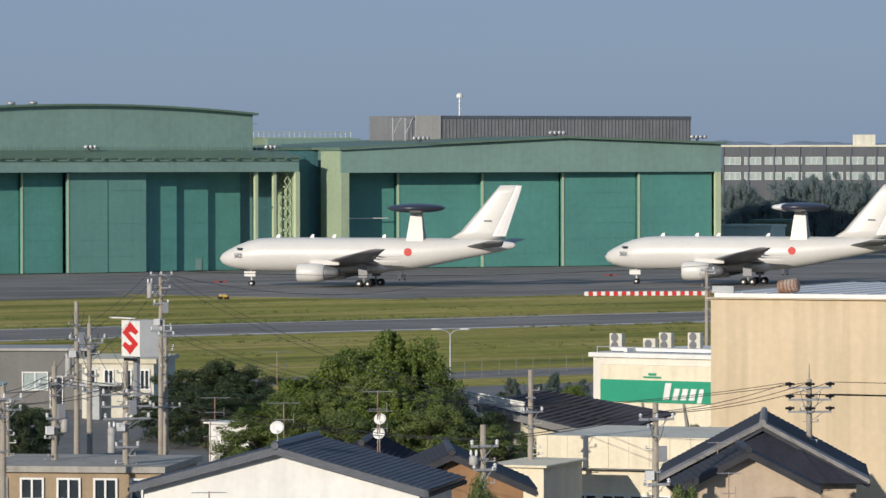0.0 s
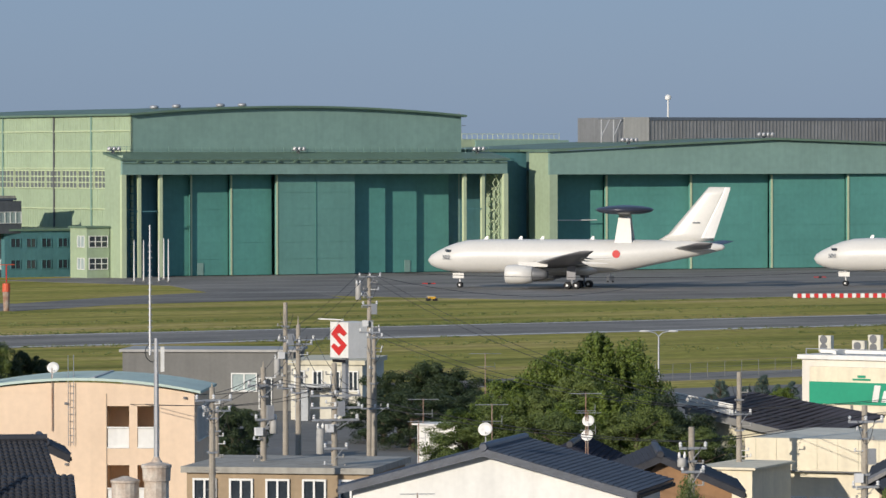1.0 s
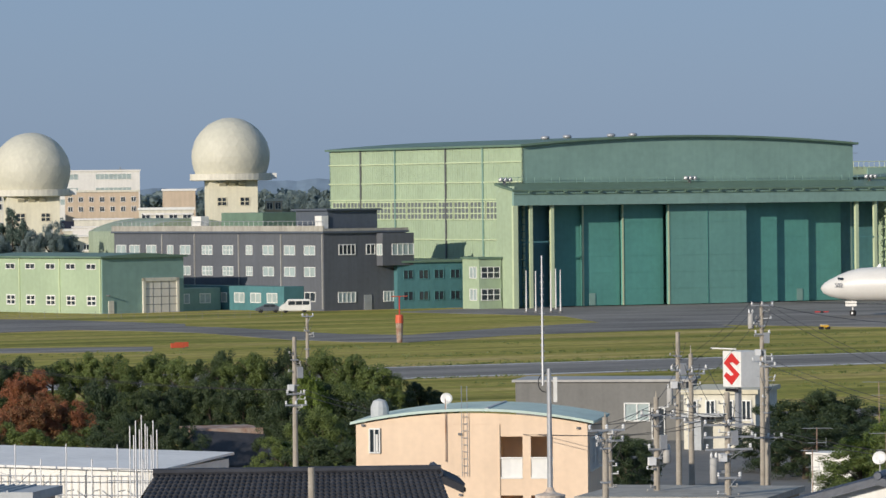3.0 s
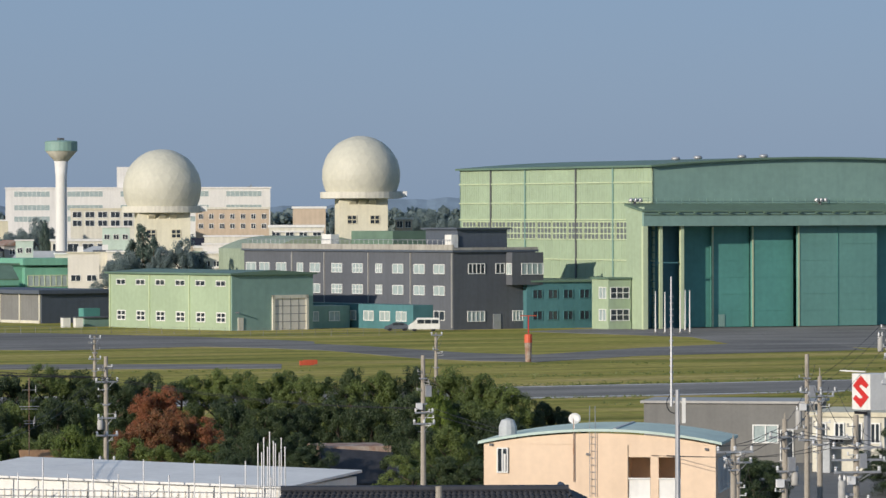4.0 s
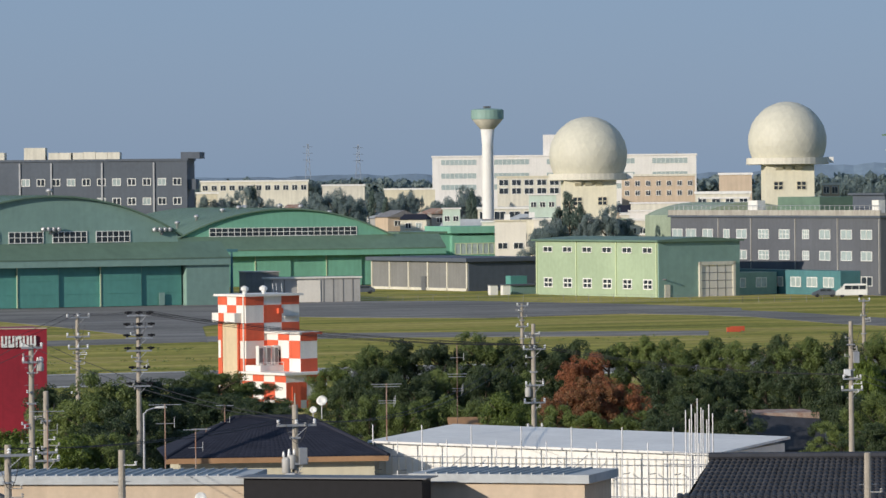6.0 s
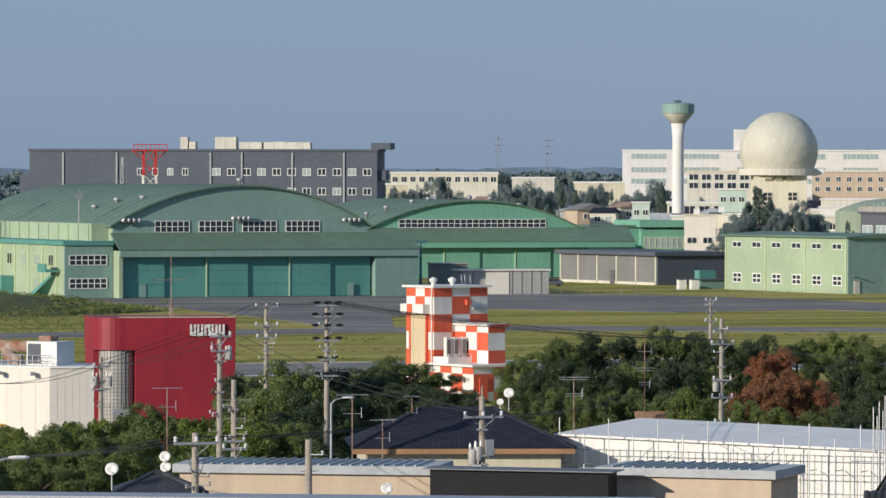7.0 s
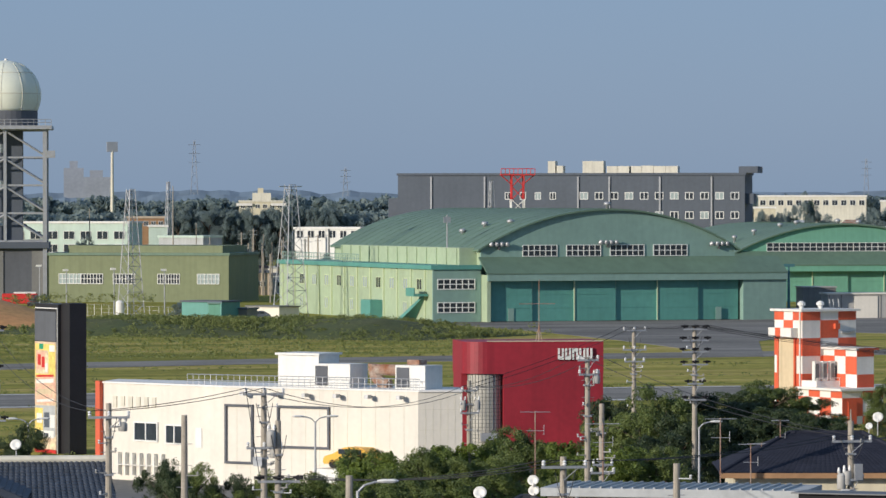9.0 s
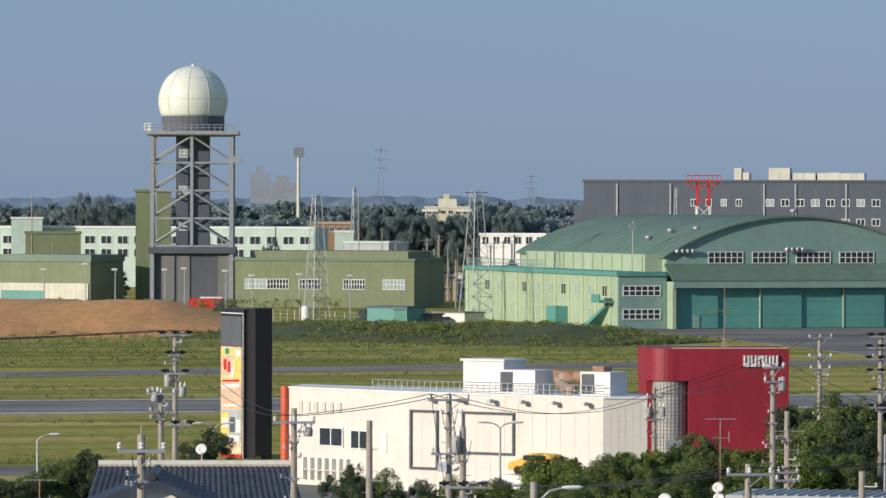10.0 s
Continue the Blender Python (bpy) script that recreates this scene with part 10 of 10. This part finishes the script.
def aerial(top, length=1.4, base_drop=2.2, rz=0, label="thin television aerial on a roof mast", dish=0.0, base=None):
    T = thing("aerial", label, "aerial", (top[0], top[1], 0), rz, "roof aerials")
    bm = bmesh.new()
    b = max(0, top[2] - base_drop)
    rod(bm, (0, 0, b), (0, 0, top[2]), 0.03, 5)
    part("mast", bm, M["rust"], T)
    bm = bmesh.new()
    z = top[2] - 0.05
    rod(bm, (-length / 2, 0, z), (length / 2, 0, z), 0.018, 4)
    for i in range(9):
        x = -length / 2 + length * i / 8
        rod(bm, (x, -0.25, z), (x, 0.25, z), 0.012, 4)
    part("element_array", bm, M["steel"], T)
    if not dish:
        bm = bmesh.new()
        rod(bm, (-length * 0.3, 0, z - 0.9), (length * 0.3, 0, z - 0.9), 0.016, 4)
        rod(bm, (length * 0.3, 0, z - 1.1), (length * 0.3, 0, z - 0.6), 0.016, 4)
        part("lower_boom", bm, M["steel"], T)


def dish(c, r=0.3, rz=0, drop=1.0):
    T = thing("satellite_dish", "small white satellite dish on a roof bracket", "satellite dish", (c[0], c[1], 0), rz, "satellite dishes")
    bm = bmesh.new()
    lathe(bm, [(0.02, 0.0), (r * 0.5, 0.03), (r, 0.1), (r, 0.13), (r * 0.5, 0.06), (0.02, 0.03)], 18)
    bmesh.ops.rotate(bm, verts=bm.verts, matrix=Matrix.Rotation(radians(62), 3, "X"))
    bmesh.ops.rotate(bm, verts=bm.verts, matrix=Matrix.Rotation(radians(-12), 3, "Z"))
    bmesh.ops.translate(bm, verts=bm.verts, vec=(0, 0, c[2]))
    smooth(part("reflector", bm, M["white"], T))
    part("feed_arm", rods(((0, 0, c[2] - r * 0.9), (0, -0.35, c[2] - 0.05)), r=0.018, seg=5), M["steel"], T)
    part("bracket", rods(((0, 0.08, c[2]), (0, 0.1, c[2] - drop)), r=0.03, seg=6), M["steel"], T)


dish((111.57, 165.99, 8.77), 0.3, -34, 0.9)
dish((143.88, 204.45, 6.41), 0.32, -34, 1.1)
dish((143.83, 204.48, 5.65), 0.32, -34, 0.6)
dish((126.04, 229.69, 8.74), 0.33, -20, 1.5)
dish((50.98, 178.88, 8.60), 0.26, -12, 0.8)
dish((53.52, 180.22, 8.96), 0.22, -12, 0.7)
dish((53.55, 180.21, 8.56), 0.22, -12, 0.5)
dish((64.08, 184.17, 7.26), 0.24, -12, 9.0)
dish((95.17, 252.67, 7.76), 0.3, -12, 1.0)
dish((39.64, 216.40, 8.78), 0.26, -12, 0.9)
dish((94.71, 252.84, 7.25), 0.2, -12, 0.6)
for tp, ln, dr, rz in (((184.07, 273.90, 6.79), 2.2, 7.0, -30), ((146.44, 217.25, 6.73), 1.8, 20.0, -30), ((164.10, 251.14, 5.14), 1.9, 5.0, -30), ((142.01, 217.79, 5.93), 1.2, 20.0, -30), ((143.76, 204.53, 7.92), 1.6, 3.2, -30), ((143.85, 204.47, 6.91), 1.3, 2.4, -30), ((107.01, 164.21, 6.44), 1.4, 1.4, -30), ((141.45, 173.69, 6.80), 0.9, 3.0, -30), ((135.52, 165.62, 6.03), 1.0, 20.0, -30),
                       ((95.65, 243.92, 9.08), 1.6, 20.0, -12), ((121.20, 296.16, 9.28), 1.5, 6.0, -12), ((113.62, 277.65, 8.08), 1.2, 20.0, -12), ((65.56, 220.46, 9.87), 1.4, 20.0, -12), ((86.41, 247.34, 6.75), 1.5, 20.0, -12), ((87.37, 247.00, 8.01), 0.9, 20.0, -12), ((78.65, 226.75, 7.83), 1.2, 20.0, -12), ((74.00, 217.77, 9.55), 1.5, 20.0, -12), ((29.40, 197.83, 8.61), 1.4, 20.0, -12), ((69.26, 221.42, 9.21), 1.6, 20.0, -12), ((95.64, 243.92, 8.95), 1.4, 20.0, -12), ((113.62, 277.65, 7.92), 1.0, 20.0, -12)):
    aerial(tp, ln, dr, rz)

# tall whip mast on a rusty tank
T = thing("radio_mast", "tall grey radio mast standing on a rusty roof tank", "mast", (*(85.95, 148.99), 0), -20)
zt, zm, zb = 17.72, 13.67, 9.12
bm = bmesh.new()
rod(bm, (0, 0, zb), (0, 0, zm), 0.1, 10, 0.08)
part("tube", bm, M["steel"], T)
bm = bmesh.new()
rod(bm, (-0.22, 0, zm - 0.6), (-0.22, 0, zt), 0.05, 6, 0.03)
for k in range(18):
    z = zm - 0.5 + (zt - zm) * k / 18
    rod(bm, (-0.3, 0, z), (-0.14, 0, z), 0.02, 4)
part("whip", bm, M["steel"], T)
part("panel_antenna", boxes((0.16, 0.28, -0.08, 0.04, zm - 1.2, zm - 0.3)), M["white"], T, "white panel antenna")
bm = bmesh.new()
for k in range(8):
    a0, a1 = math.pi * (0.5 + k / 8), math.pi * (0.5 + (k + 1) / 8)
    rod(bm, (-0.1 + 0.3 * math.cos(a0), 0, zm - 0.5 + 0.35 * math.sin(a0)), (-0.1 + 0.3 * math.cos(a1), 0, zm - 0.5 + 0.35 * math.sin(a1)), 0.018, 4)
part("feeder_loop", bm, M["wire"], T)
bm = bmesh.new()
lathe(bm, [(0.5, zb - 0.55), (0.52, zb - 0.1), (0.55, zb - 0.08), (0.55, zb + 0.02), (0.2, zb + 0.12), (0.1, zb + 0.3)], 18)
part("tank", bm, M["tank_paint"], T, "rust-streaked round tank")
bm = bmesh.new()
lathe(bm, [(0.45, 0), (0.45, zb - 0.56)], 14)
part("tank_column", bm, M["tank_paint"], T)
T = thing("roof_tank", "short rust-streaked round roof tank", "tank", (*(84.98, 149.54), 0))
zb = 8.60
bm = bmesh.new()
lathe(bm, [(0.5, 0), (0.5, zb - 0.5), (0.5, zb - 0.1), (0.54, zb - 0.08), (0.54, zb), (0.1, zb + 0.14)], 18)
part("shell", bm, M["tank_paint"], T)
